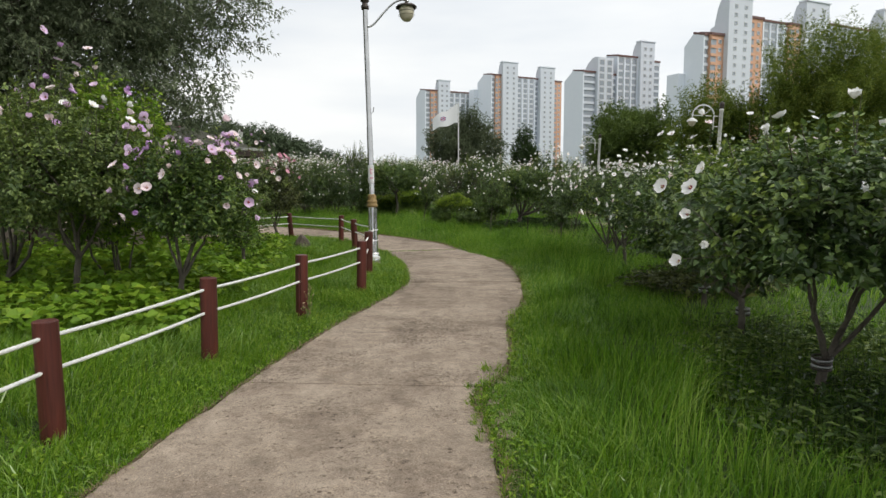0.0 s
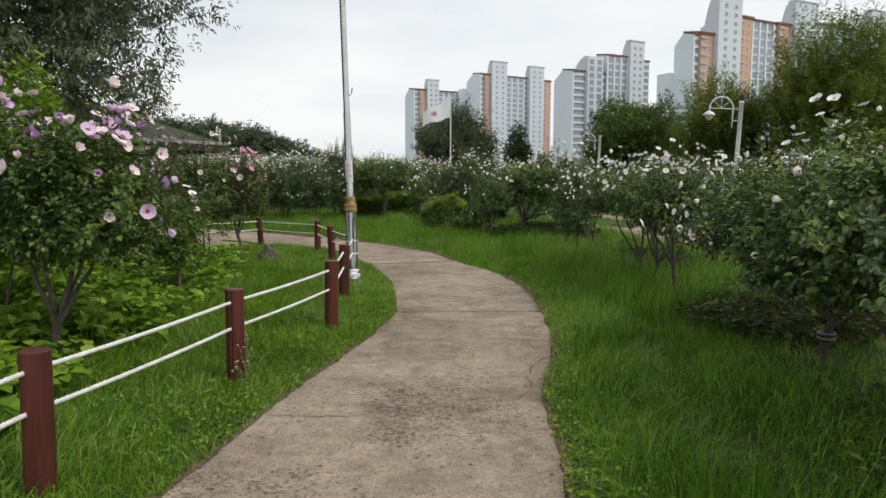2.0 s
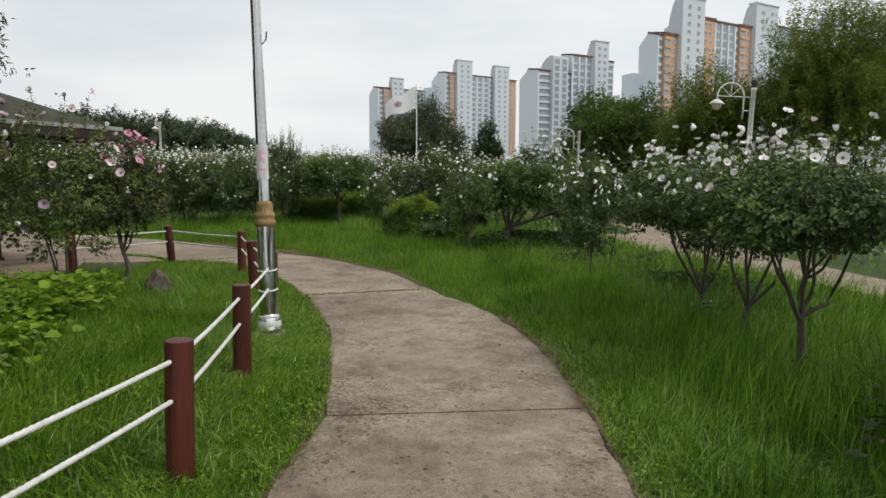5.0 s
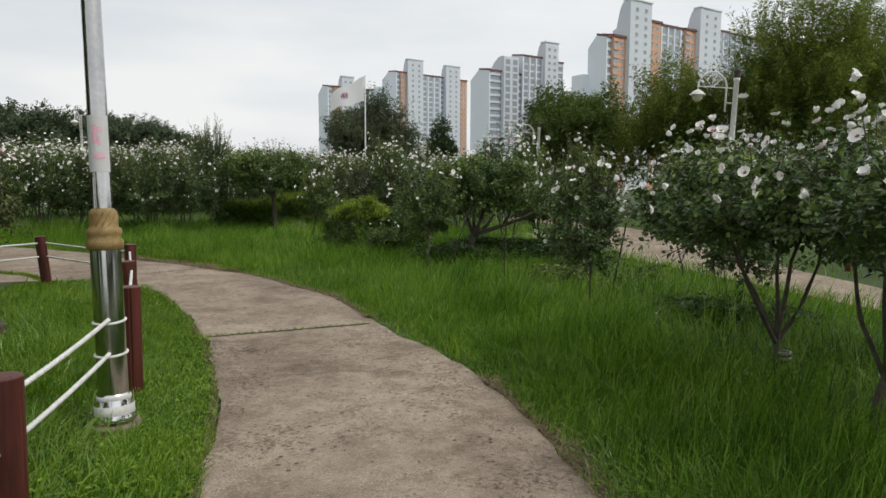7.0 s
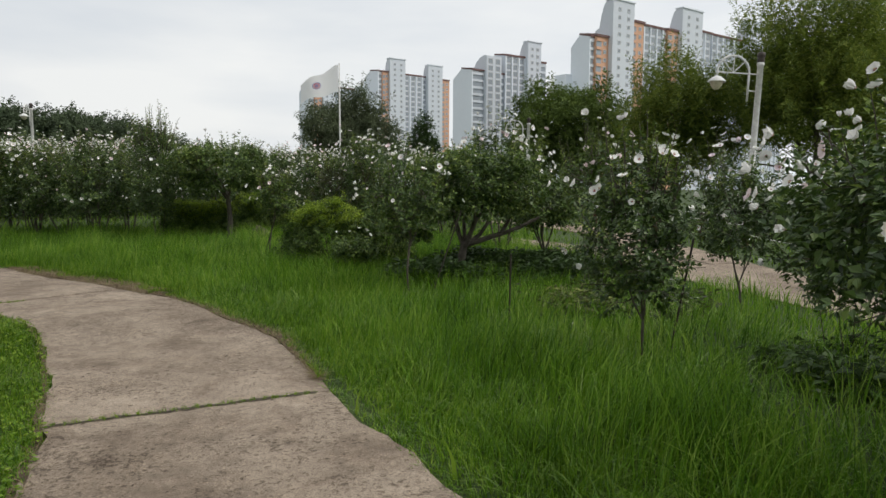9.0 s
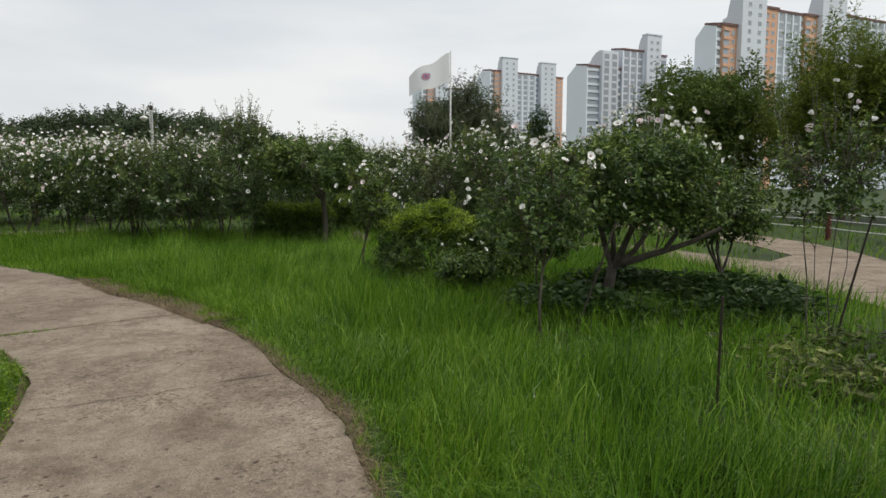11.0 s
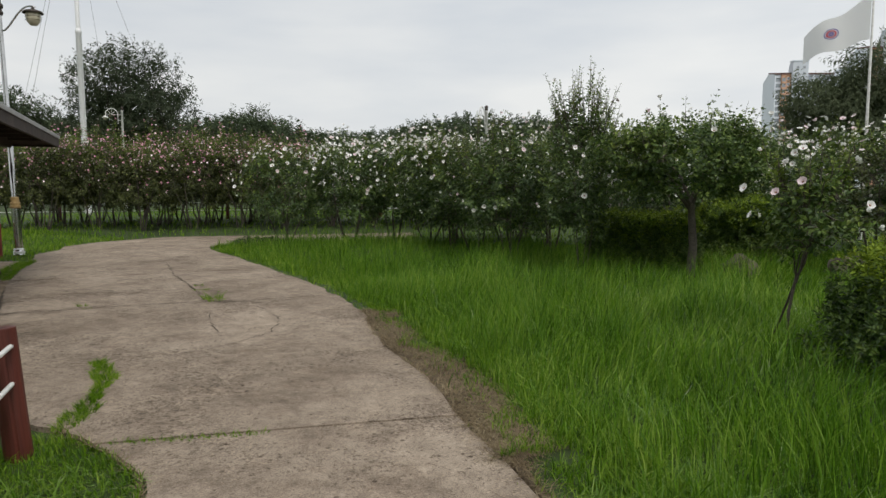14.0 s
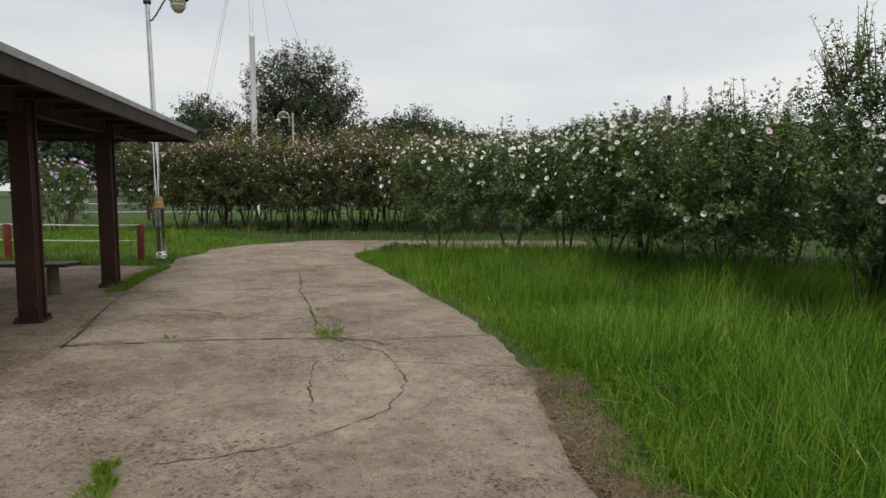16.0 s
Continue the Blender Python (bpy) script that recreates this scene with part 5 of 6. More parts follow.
def plant_row(kinds, spots, seed):
    """The first copies are the built ones themselves."""
    rs = np.random.RandomState(seed)
    for i, (x, y) in enumerate(spots):
        src = kinds[i % len(kinds)]
        m = pose(x, y, gz(x, y) - 0.02, 0, 0, rs.uniform(0, 360))
        if i < len(kinds):
            src.matrix_basis = m
        else:
            copy_thing(src, m @ Matrix.Diagonal((1, 1, rs.uniform(0.92, 1.06), 1)))


ROW = np.array((0.80, 0.60))
OFF = np.array((-0.60, 0.80))
A0 = np.array((-19.9, 31.8))
pink_rows = [tuple(A0 + ROW * (1.55 * k) + OFF * (1.7 * j + 0.25 * ((k * 7 + j * 3) % 3 - 1))) for j in range(4) for k in range(-3, 4)]
white_rows = [tuple(A0 + ROW * (1.55 * k) + OFF * (1.7 * j + 0.25 * ((k * 5 + j) % 3 - 1))) for j in range(3) for k in range(4, 17)]
plant_row(row_kind(60, 3.0, 1.2, 0.66, ("pink", "pink", "pink", "blush"), M_LEAF_BRONZE, "bronze-green hibiscus with many small pink flowers in a row", 220, 7000, size=0.74, top=1.0, fresh=0.75), pink_rows, 1)
plant_row(row_kind(64, 2.85, 1.2, 0.60, W, M_LEAF_DEEP, "hibiscus with many white flowers in a long row", 320, 7000, size=1.15, top=0.8), white_rows, 2)
mid_white = [(-11.9, 29.8), (-10.5, 30.6), (-9.7, 31.4), (-8.3, 30.8), (-7.2, 29.8), (-8.4, 32.6), (-6.3, 30.9), (-4.9, 29.6), (-6.9, 33.2), (-4.2, 31.6), (-2.4, 30.4),
             (-1.0, 32.0), (0.6, 30.6), (2.4, 31.8), (4.2, 33.0), (3.4, 27.6), (4.2, 25.0), (1.8, 28.6), (6.2, 34.2), (-2.6, 33.6), (1.2, 34.0)]
plant_row(row_kind(68, 2.45, 1.0, 0.48, W, M_LEAF_DEEP, "hibiscus with white flowers at the edge of the lawn", 100, 6500, True, size=1.05, top=0.6), mid_white, 3)
bush(0.9, 29.0, 2.3, 1.1, 0.4, 72, 3200, 0.07, ("blush",), 16, M_LEAF_BRONZE, 3, (0, 0), False, "dark bronze bush with faded flower heads", "bronze bushes")
bush(-25.3, 26.5, 2.4, 1.1, 0.3, 73, 5200, 0.08, ("mauve", "lilac", "mauve"), 70, M_LEAF, 3, (0, 0), True, "hibiscus with pale blue-lilac flowers beyond the shelter", "hibiscus behind the fence", fl_size=1.5)
bush(-30.5, 28.5, 2.6, 1.1, 0.5, 74, 2400, 0.08, W, 30, M_LEAF_FRESH, 3, (0, 0), False, "light green bush beyond the shelter", "hibiscus behind the fence")


# ---- clipped shrubs, hedges, rocks ----
def mound(x, y, rx, ry, h, seed, leaves, size, mat, label, name="shrub", flat=0.5, tops=None):
    """A clipped shrub: leaves packed over a rounded body of shoots, down to the ground."""
    rs = np.random.RandomState(seed)
    ob = thing(name, label, "shrub", "clipped shrubs", at=(x, y, gz(x, y) - 0.02))
    if name == "hedge":
        e = rs.uniform(-1, 1, (leaves // 10, 3))
        area = np.array([ry * h, rx * h, rx * ry * 1.3])
        ax = rs.choice(3, len(e), p=area / area.sum())
        e[np.arange(len(e)), ax] = np.where(ax == 2, 1.0, np.sign(rs.uniform(-1, 1, len(e))))
        e[:, 2] = np.where(ax == 2, 1.0, np.abs(e[:, 2]))
        e *= 1 - flat * np.clip((np.abs(e) ** 6).sum(1) - 1, 0, 1)[:, None]
        d = unit(e * np.array([0.6, 0.6, 1.0]))
    else:
        d = unit(rs.normal(size=(leaves // 10, 3)))
        d[:, 2] = np.abs(d[:, 2])
        e = np.sign(d) * np.abs(d) ** flat
    k = np.array([1 + (0.16 if name == "hedge" else 0.18) * noise.noise((c[0] * 3 + seed, c[1] * 3, c[2] * 3)) for c in e])
    p = e * np.array([rx, ry, h]) * (k * (1 - (0.28 if name != "hedge" else 0.45) * rs.rand(len(d)) ** 1.5))[:, None]
    axis = unit(d * 0.6 + np.array([0, 0, 0.6]) + rs.normal(size=d.shape) * 0.3)
    g = Geo()
    clump_leaves(g, p - axis * size, axis, 10, size * 1.6, size, rs, 0.0, 0.55, simple=True)
    wood = Geo()
    for i in range(40):
        q = p[rs.randint(len(p))]
        limb(wood, (q[0] * 0.2, q[1] * 0.2, -0.03), q * 0.9, 0.012, 0.004, rs, 5)
    tagged(part("brushwood", wood, M_BARK, ob), kind="stuff")
    tagged(part("leaves", g, mat, ob), kind="stuff")
    # Yellow-green tips on the top only; their brightness paints in light from above.
    if tops:
        sel = np.nonzero((d[:, 2] > (0.72 if name == "hedge" else 0.66)) & (rs.rand(len(d)) < (0.6 if name == "hedge" else 0.95)))[0]
        y = Geo()
        up = unit(d[sel] * 0.3 + np.array([0, 0, 1.0]) + rs.normal(size=(len(sel), 3)) * 0.25)
        clump_leaves(y, p[sel] + up * size * 0.4, up, 13, size * rs.uniform(1.0, 2.8, len(sel)), size * 0.95, rs, 0.0, 0.5, simple=True)
        part("young_growth", y, tops, ob, "yellow-green shoots, coloured as lit from above")
    return ob


mound(0.42, 22.75, 0.90, 0.66, 1.04, 81, 16000, 0.060, M_LEAF, "green clipped shrub with loose yellow-green tips", flat=0.88, tops=M_TIPS)
mound(1.35, 22.7, 0.60, 0.58, 0.98, 82, 10000, 0.066, M_LEAF, "dark green clipped shrub beside a lighter one", flat=0.88)
mound(-2.72, 27.75, 0.86, 0.42, 0.90, 83, 34000, 0.058, M_LEAF, "flat-topped clipped dark hedge", "hedge", 0.10, M_TIPS)
mound(-1.35, 29.6, 0.75, 0.6, 1.10, 84, 34000, 0.058, M_LEAF, "rounded clipped dark hedge", "hedge", 0.18, M_TIPS)
mound(-12.4, 29.3, 0.8, 0.45, 0.28, 85, 2400, 0.05, M_LEAF_DARK, "low dark creeping shrub", flat=0.8)


def rock(x, y, sx, sy, sz, seed, label="weathered grey-brown garden rock"):
    bm = bmesh.new()
    bmesh.ops.create_icosphere(bm, subdivisions=3, radius=1)
    for v in bm.verts:
        c = v.co
        k = 1 + 0.28 * noise.noise((c.x * 1.3 + seed, c.y * 1.3, c.z * 1.3)) + 0.12 * noise.noise((c.x * 4 + seed, c.y * 4, c.z * 4))
        v.co = Vector((c.x * sx, c.y * sy, c.z * sz)) * k
    me = bpy.data.meshes.new("rock")
    bm.to_mesh(me)
    bm.free()
    me.materials.append(M_ROCK)
    ob = new("rock", me)
    ob.matrix_basis = pose(x, y, gz(x, y) + sz * 0.35, 0, 0, seed * 40)
    return tagged(ob, label, "rock", "garden rocks")


rock(-1.30, 27.6, 0.30, 0.22, 0.26, 1)
rock(0.1, 28.0, 0.30, 0.24, 0.30, 2)
rock(0.7, 28.0, 0.24, 0.2, 0.18, 3)
rock(-3.22, 14.95, 0.17, 0.17, 0.25, 4, "small brown-grey rock in the grass inside the fence")
rock(-3.95, 15.6, 0.12, 0.1, 0.10, 5, "small grey rock in the grass inside the fence")


# ---- trees ----
tree(-12.0, 13.6, 9.0, 4.2, 1.0, 109, 26000, 0.28, M_LEAF_OLIVE, "dark tree with small narrow leaves behind the first", rough=0.35, ratio=0.36, reach=0.7, droop=0.5, up=0.1, per=24, inner=0.25)
tree(-7.9, 13.0, 8.8, 4.05, 1.9, 101, 165000, 0.125, M_LEAF_OLIVE, "large dark tree with small narrow leaves leaning over the bushes", rough=0.4, ratio=0.34, reach=0.6, droop=0.5, up=0.1, per=24, inner=0.30, twigs=220)
tree(20.6, 36.0, 9.2, 4.1, 1.2, 102, 84000, 0.26, M_LEAF_FEATHER, "tall feathery olive-green tree behind the far path", rough=0.4, ratio=0.24, reach=1.25, up=1.1, per=46, inner=0.15)
tree(27.0, 38.0, 10.5, 4.5, 1.2, 103, 50000, 0.30, M_LEAF_FEATHER, "tall feathery olive-green tree behind the far path", rough=0.4, ratio=0.24, reach=1.25, up=1.1, per=46, inner=0.15)
tree(15.6, 38.0, 6.6, 2.6, 0.8, 104, 40000, 0.24, M_LEAF_FEATHER, "bright green feathery tree", rough=0.5, ratio=0.28, reach=1.1, up=1.1, per=26)
tree(12.6, 44.0, 6.9, 3.3, 0.5, 105, 36000, 0.28, M_LEAF_TREE, "round bushy green tree beyond the path", rough=0.22, ratio=0.36, reach=0.7, up=0.7, per=22)
tree(1.7, 53.0, 7.2, 2.7, 0.8, 106, 34000, 0.30, M_LEAF_WILLOW, "grey-green willow beside the flagpole", rough=0.35, ratio=0.28, reach=0.9, droop=0.7, up=0.1, per=24)
tree(7.4, 60.0, 6.4, 1.2, 0.5, 107, 8000, 0.34, M_LEAF_DARK, "small dark conical tree", rough=0.2, ratio=0.3, reach=0.5, up=1.0)
tree(-46.5, 51.5, 12.0, 4.6, 2.0, 108, 42000, 0.30, M_LEAF_GREY, "large dark green tree behind the pink hedge", rough=0.5, ratio=0.4, reach=0.9, up=0.4)
tree(-53.9, 47.1, 8.8, 2.9, 0.8, 110, 14000, 0.34, M_LEAF_FAR, "dark tree beside the tall pole", rough=0.4, ratio=0.4, reach=0.9, up=0.6)
tree(-43.3, 61.1, 8.0, 3.0, 0.8, 111, 14000, 0.34, M_LEAF_FAR, "dark tree behind the pink hedge", rough=0.45, ratio=0.4, reach=0.9, up=0.8)
rs_far = np.random.RandomState(7)
far_src = [tree(0, -90 - 12 * k, 9.0, 4.4, 0.3, 120 + k, 15000, 0.34, M_LEAF_FAR, "dark broadleaved tree in the distant wood", rough=0.22, ratio=0.6, reach=0.8, up=0.3, base=0.0, group="distant wood", twigs=12) for k in range(4)]
far_top = [max(v.co.z for c in ob.children for v in c.data.vertices) for ob in far_src]
WOOD_LINE = [(9, 8.0), (12, 10.5), (14, 14.0), (16.5, 14.8), (18.8, 17.4), (21.8, 15.2), (24.5, 17.4), (27, 15.6), (30, 15.0), (33, 13.9), (36, 13.2), (38.8, 14.0), (41.8, 17.0), (45, 15.6), (50, 14.5), (58, 15.5), (63, 17.5), (72, 16.5)]
for i in reversed(range(52)):
    deg = 9.5 + 62 * i / 51.0
    top = np.interp(deg, [w[0] for w in WOOD_LINE], [w[1] for w in WOOD_LINE])
    d = 142 + 8 * rs_far.rand() + (12 if i % 2 else 0)
    a = radians(deg)
    s = top / far_top[i % 4] * (0.97 + 0.08 * rs_far.rand()) * (1.07 if i % 2 else 1.0)
    m = pose(-math.sin(a) * d, 10 + math.cos(a) * d, 0.1, 0, 0, rs_far.uniform(0, 360)) @ Matrix.Diagonal((2.0, 2.0, s, 1))
    if i < 4:
        far_src[i].matrix_basis = m
    else:
        copy_thing(far_src[i % 4], m)


# ---- flag, tall pole ----
def flag():
    ob = thing("flagpole", "thin white flagpole with a pale flag blowing from its top", "flagpole", at=(0.83, 35.6, 0.05))
    part("pole", Geo().lathe([(0.035, 0), (0.032, 3.0), (0.022, 5.86), (0.0, 5.9)], 12), M_WHITE_PAINT, ob, "", True)
    n, k = 22, 10
    s, u = np.meshgrid(np.linspace(0, 1, n), np.linspace(0, 1, k), indexing="ij")
    X = -0.04 - 1.35 * s
    Y = 0.16 * np.sin(s * 6.5 + u * 0.8) * s
    Z = 5.78 - 0.98 * u * (1 - 0.35 * s) - 0.72 * s ** 1.2 + 0.05 * np.sin(s * 9 + 1)
    v = np.stack([X, Y, Z], -1).reshape(-1, 3)
    i, j = np.meshgrid(np.arange(n - 1), np.arange(k - 1), indexing="ij")
    q = np.stack([i * k + j, (i + 1) * k + j, (i + 1) * k + j + 1, i * k + j + 1], -1).reshape(-1, 4)
    cloth = part("flag", Geo().add(v, q), M_CLOTH, ob, "white flag with a round red and blue emblem", True)

    def at(s, u, off):
        return (-0.04 - 1.35 * s, 0.16 * math.sin(s * 6.5 + u * 0.8) * s + off, 5.78 - 0.98 * u * (1 - 0.35 * s) - 0.72 * s ** 1.2 + 0.05 * math.sin(s * 9 + 1))
    for side in (-0.012, 0.012):
        for rad, w, m in ((0.11, 0.007, M_BLUE), (0.07, 0.012, M_RED), (0.028, 0.014, M_BLUE)):
            g = Geo()
            vv = []
            for a in np.linspace(0, 2 * math.pi, 22):
                for r in (rad - w, rad + w):
                    vv.append(at(0.58 + r * math.cos(a) / 1.0, 0.48 + 1.35 * r * math.sin(a), side))
            g.add(vv, [(2 * a, 2 * a + 1, 2 * a + 3, 2 * a + 2) for a in range(21)])
            part("emblem", g, m, cloth)
    return ob


flag()


def tall_pole():
    ob = thing("tall_pole", "tall tapered galvanised pole with thin stay wires", "pole", at=(-33.8, 39.05, 0.1))
    part("lower_pole", Geo().lathe([(0.16, 0), (0.14, 9.4), (0.155, 9.42), (0.155, 9.6), (0.11, 9.65)], 18), M_GALV, ob, "", True)
    part("upper_pole", Geo().lathe([(0.115, 9.62), (0.09, 17.2), (0.0, 17.25)], 16), M_GALV, ob, "", True)
    for dx, dy in ((-5.5, -1.5), (4.5, 3.5), (-3.0, 4.5), (1.0, -4.5)):
        part("stay_wire", Geo().tube([(0, 0, 16.8), (dx, dy, 0)], 0.008, 4), M_DARK_METAL, ob)


tall_pole()


# ---- apartment towers ----
WIN = {}
for key, (w, h) in {"small": (1.15, 1.1), "wide": (2.3, 2.0)}.items():
    f, dp = 0.13, 0.16
    ring = lambda ex, y: [(-w / 2 - ex, y, -ex), (w / 2 + ex, y, -ex), (w / 2 + ex, y, h + ex), (-w / 2 - ex, y, h + ex)]
    g = Geo()
    v = ring(f, 0.05) + ring(f, -dp) + ring(0, -dp) + ring(0, -0.04)
    fr = [(4 * r + k, 4 * r + (k + 1) % 4, 4 * r + 4 + (k + 1) % 4, 4 * r + 4 + k) for r in range(3) for k in range(4)]
    g.add(v, fr, slot=1)
    g.q.append((np.array([[12, 13, 14, 15]]), 0))
    WIN[key] = g.mesh("window", [M_GLASS_FAR, M_FRAME_FAR])


def prism(u0, u1, outline):
    """A block with the outline (depth, height) between two places along the front."""
    n = len(outline)
    bm = bmesh.new()
    rows = [[bm.verts.new((u, y, z)) for y, z in outline] for u in (u0, u1)]
    bm.faces.new(rows[0])
    bm.faces.new(rows[1][::-1])
    for k in range(n):
        bm.faces.new((rows[0][(k + 1) % n], rows[0][k], rows[1][k], rows[1][(k + 1) % n]))
    bmesh.ops.recalc_face_normals(bm, faces=bm.faces[:])
    me = bpy.data.meshes.new("block")
    bm.to_mesh(me)
    bm.free()
    return me


def with_material(me, mat):
    me.materials.append(mat)
    return me


def tower_block(x, y, turn, strips, depth, storey, label):
    """One block: strips along its front (from, to, height, kind). local x along the front, front towards -y."""
    ob = thing("apartment_block", label, "apartment block", "apartment towers", at=(x, y, 0.1), turn=turn)
    walls = {"core": M_WALL_WHITE, "orange": M_WALL_ORANGE, "balcony": M_WALL_WHITE, "end": M_WALL_BLUE, "body": M_WALL_WHITE, "wing": M_WALL_BLUE, "step": M_WALL_WHITE}
    for u0, u1, top, kind in strips:
        front = {"core": -2.2, "balcony": 0.9, "orange": -0.3, "end": 0.0, "body": 0.0, "wing": depth - 0.8, "step": -1.0}[kind]
        if kind == "core":          # stair tower: its back curves down to the roof
            back = [(0.8, top)] + [(0.8 + 3.4 * s, top - 9.0 * s * s) for s in (0.35, 0.6, 0.8, 1.0)] + [(depth - 3.0, top - 9.5), (depth - 3.0, 0)]
            outline = [(front, 0), (front, top)] + back
        elif kind == "step":        # lower stair tower with a half-round top
            outline = [(front, 0), (front, top - 0.4), (1.0, top), (3.5, top - 0.6), (6.0, top - 2.2), (8.0, top - 4.5), (depth - 2.0, top - 5.0), (depth - 2.0, 0)]
        elif kind == "wing":
            outline = [(front, 0), (front, top), (depth + 5.0, top), (depth + 5.0, 0)]
        else:                       # low gable: ridge well back, longer fall behind
            outline = [(front, 0), (front, top - 0.9), (depth * 0.55, top + 0.4), (depth - (0.0 if kind == "end" else 1.0), top - 3.4), (depth - (0.0 if kind == "end" else 1.0), 0)]
        wall = part("wall", with_material(prism(u0, u1, outline), walls[kind]), None, ob)
        if kind == "core":
            part("roof", Geo().box((u0 - 0.3, front - 0.4, top), (u1 + 0.3, 1.1, top + 0.5)), M_WALL_BLUE, ob, "thin pale roof slab")
        elif kind in ("orange", "body", "balcony", "end"):
            me = prism(u0 - 0.1, u1 + 0.1, [(front - 0.5, top - 1.0), (front - 0.5, top - 0.2), (depth * 0.55, top + 1.0), (depth * 0.55, top + 0.45)])
            part("roof", with_material(me, M_TILE_ROOF), None, ob, "low maroon roof")
        n = int((top - 3) / storey)
        wd = u1 - u0
        if kind in ("core", "orange", "body", "step"):
            key = "small" if kind in ("core", "orange") else "wide"
            k_col = int(max(1, wd // 3.4))
            cols = [0.30, 0.72] if kind == "core" else ([0.70] if kind == "orange" else list((np.arange(k_col) + 0.5) / k_col))
            for k in range(4, n):
                for c in cols:
                    wob = part("window", WIN[key], None, ob)
                    wob.matrix_basis = pose(u0 + wd * c, front, top - 3.6 - (n - 1 - k) * storey)
            if kind == "body":
                for c in range(k_col + 1):
                    u = u0 + wd * c / k_col
                    part("pilaster", Geo().box((u - 0.28, front - 0.55, 0), (u + 0.28, front - 0.003, top - 1.2)), M_WALL_BLUE, wall)
        if kind in ("balcony", "orange"):
            g0, g1 = (u0 + 0.15, u1 - 0.15) if kind == "balcony" else (u0 + 0.1, u0 + wd * 0.42)
            part("glazing", Geo().box((g0, front - 0.06, 3), (g1, front - 0.02, top - 2.0)), M_GLASS_FAR, ob, "dark glazed balconies")
            for k in range(4, n + 1):
                z = top - 2.6 - (n - k) * storey
                part("balcony", Geo().box((g0 - 0.1, front - 0.38, z), (g1 + 0.1, front - 0.07, z + 1.0)), walls[kind], ob)
    return ob


tower_block(-9.2, 395.0, 25, [(-1.5, -1.0, 58.2, "end"), (-1.0, 1.8, 58.2, "balcony"), (1.8, 6.3, 58.2, "orange"), (6.3, 13.8, 63.3, "core"), (13.8, 29.1, 58.0, "body")], 14, 2.9, "distant pale apartment tower with an orange stripe")
tower_block(27.8, 385.0, 25, [(-3.0, 0.0, 58.5, "wing"), (0.0, 0.4, 65.8, "end"), (0.4, 2.6, 65.8, "balcony"), (2.6, 6.5, 65.6, "orange"), (6.5, 16.6, 72.2, "core"), (16.6, 29.4, 65.3, "body"), (29.4, 32.3, 65.2, "balcony"),
            (32.3, 42.3, 71.2, "core"), (42.3, 48.6, 64.6, "orange")], 17, 2.9, "pale blue and orange apartment tower with two stair towers")
tower_block(60.8, 285.0, 25, [(-1.2, -0.7, 50.6, "end"), (-0.7, 5.8, 50.6, "balcony"), (5.8, 13.9, 56.6, "step"), (13.9, 16.9, 50.2, "balcony"), (16.9, 28.0, 58.4, "body"), (28.0, 35.8, 64.4, "core"), (35.8, 41.6, 57.6, "balcony")], 13.6, 2.9, "pale grey apartment tower with stepped roofs")
tower_block(93.5, 235.0, 25, [(-6.0, -2.6, 41.5, "wing"), (-3.0, -2.6, 54.4, "end"), (-2.6, -0.1, 54.6, "balcony"), (-0.1, 6.2, 54.9, "orange"), (6.2, 17.6, 67.2, "core"), (17.6, 25.6, 62.5, "orange"), (25.6, 36.7, 62.0, "body"), (36.7, 39.6, 62.0, "balcony"),
            (39.6, 46.0, 62.2, "orange"), (46.0, 59.0, 70.2, "core"), (59.0, 68.4, 64.4, "body"), (68.4, 92.0, 64.2, "body"), (92.0, 103.0, 72.0, "core"), (103.0, 125, 66.5, "body")], 9.0, 2.9, "large pale apartment tower with orange panels and stair towers")


# ---- grass ----
def grass(name, n_target, box, height, width, mat, label, keep, bends=2, bow=0.35, seed=1, tuft=0.5):
    """Blades scattered over a box of the plan where keep(x, y) gives 0 to 1."""
    rs = np.random.RandomState(seed)
    np.random.seed(seed)
    if callable(box):
        x, y = box(n_target, rs)
    else:
        x, y = rs.uniform(box[0], box[1], n_target), rs.uniform(box[2], box[3], n_target)
    ok = rs.rand(n_target) < keep(x, y)
    x, y = x[ok], y[ok]
    z = ground_z(x, y)
    pn = np.array([noise.noise((a * 1.1, b * 1.1, seed)) for a, b in zip(x, y)])
    pd = np.array([noise.noise((a * 0.5 + 7, b * 0.5, seed)) for a, b in zip(x, y)])
    hgt = height(x, y) * (1 + tuft * pn) * rs.uniform(0.45, 1.15, len(x))
    ang = pd * 5 + rs.normal(size=len(x)) * 1.3
    bw = bow * rs.uniform(0.2, 1.6, len(x))
    g = Geo().blades(np.column_stack([x, y, z - 0.01]), np.column_stack([np.cos(ang) * bw, np.sin(ang) * bw]), hgt, width * rs.uniform(0.6, 1.3, len(x)), bends)
    ob = part(name, g, mat)
    return tagged(ob, label, "grass", "", "stuff")


def off_path(x, y):
    on = inside(OUTLINE, x, y) | inside(OUTLINE_EAST, x, y)
    return ~on


def east_side(x, y):
    """Right of the winding path."""
    lx = np.interp(y, [p[1] for p in RIGHT], [p[0] for p in RIGHT])
    return (x > lx - 0.3) & (y < 40)


def edge_d(x, y):
    return distance(COARSE, x, y)


def tall_height(x, y):
    """Lower beside the concrete and under the bushes."""
    d = edge_d(x, y)
    shade = np.where((x > 1.7 + 0.25 * np.sin(y * 3)) & (y < 9.5), 0.42, 1.0)
    return (0.07 + 0.33 * np.clip(d / 0.9, 0, 1)) * shade * np.where(y < 6.5, 0.80, np.where((y > 15.5) & (y < 22), 0.82, 1.0))


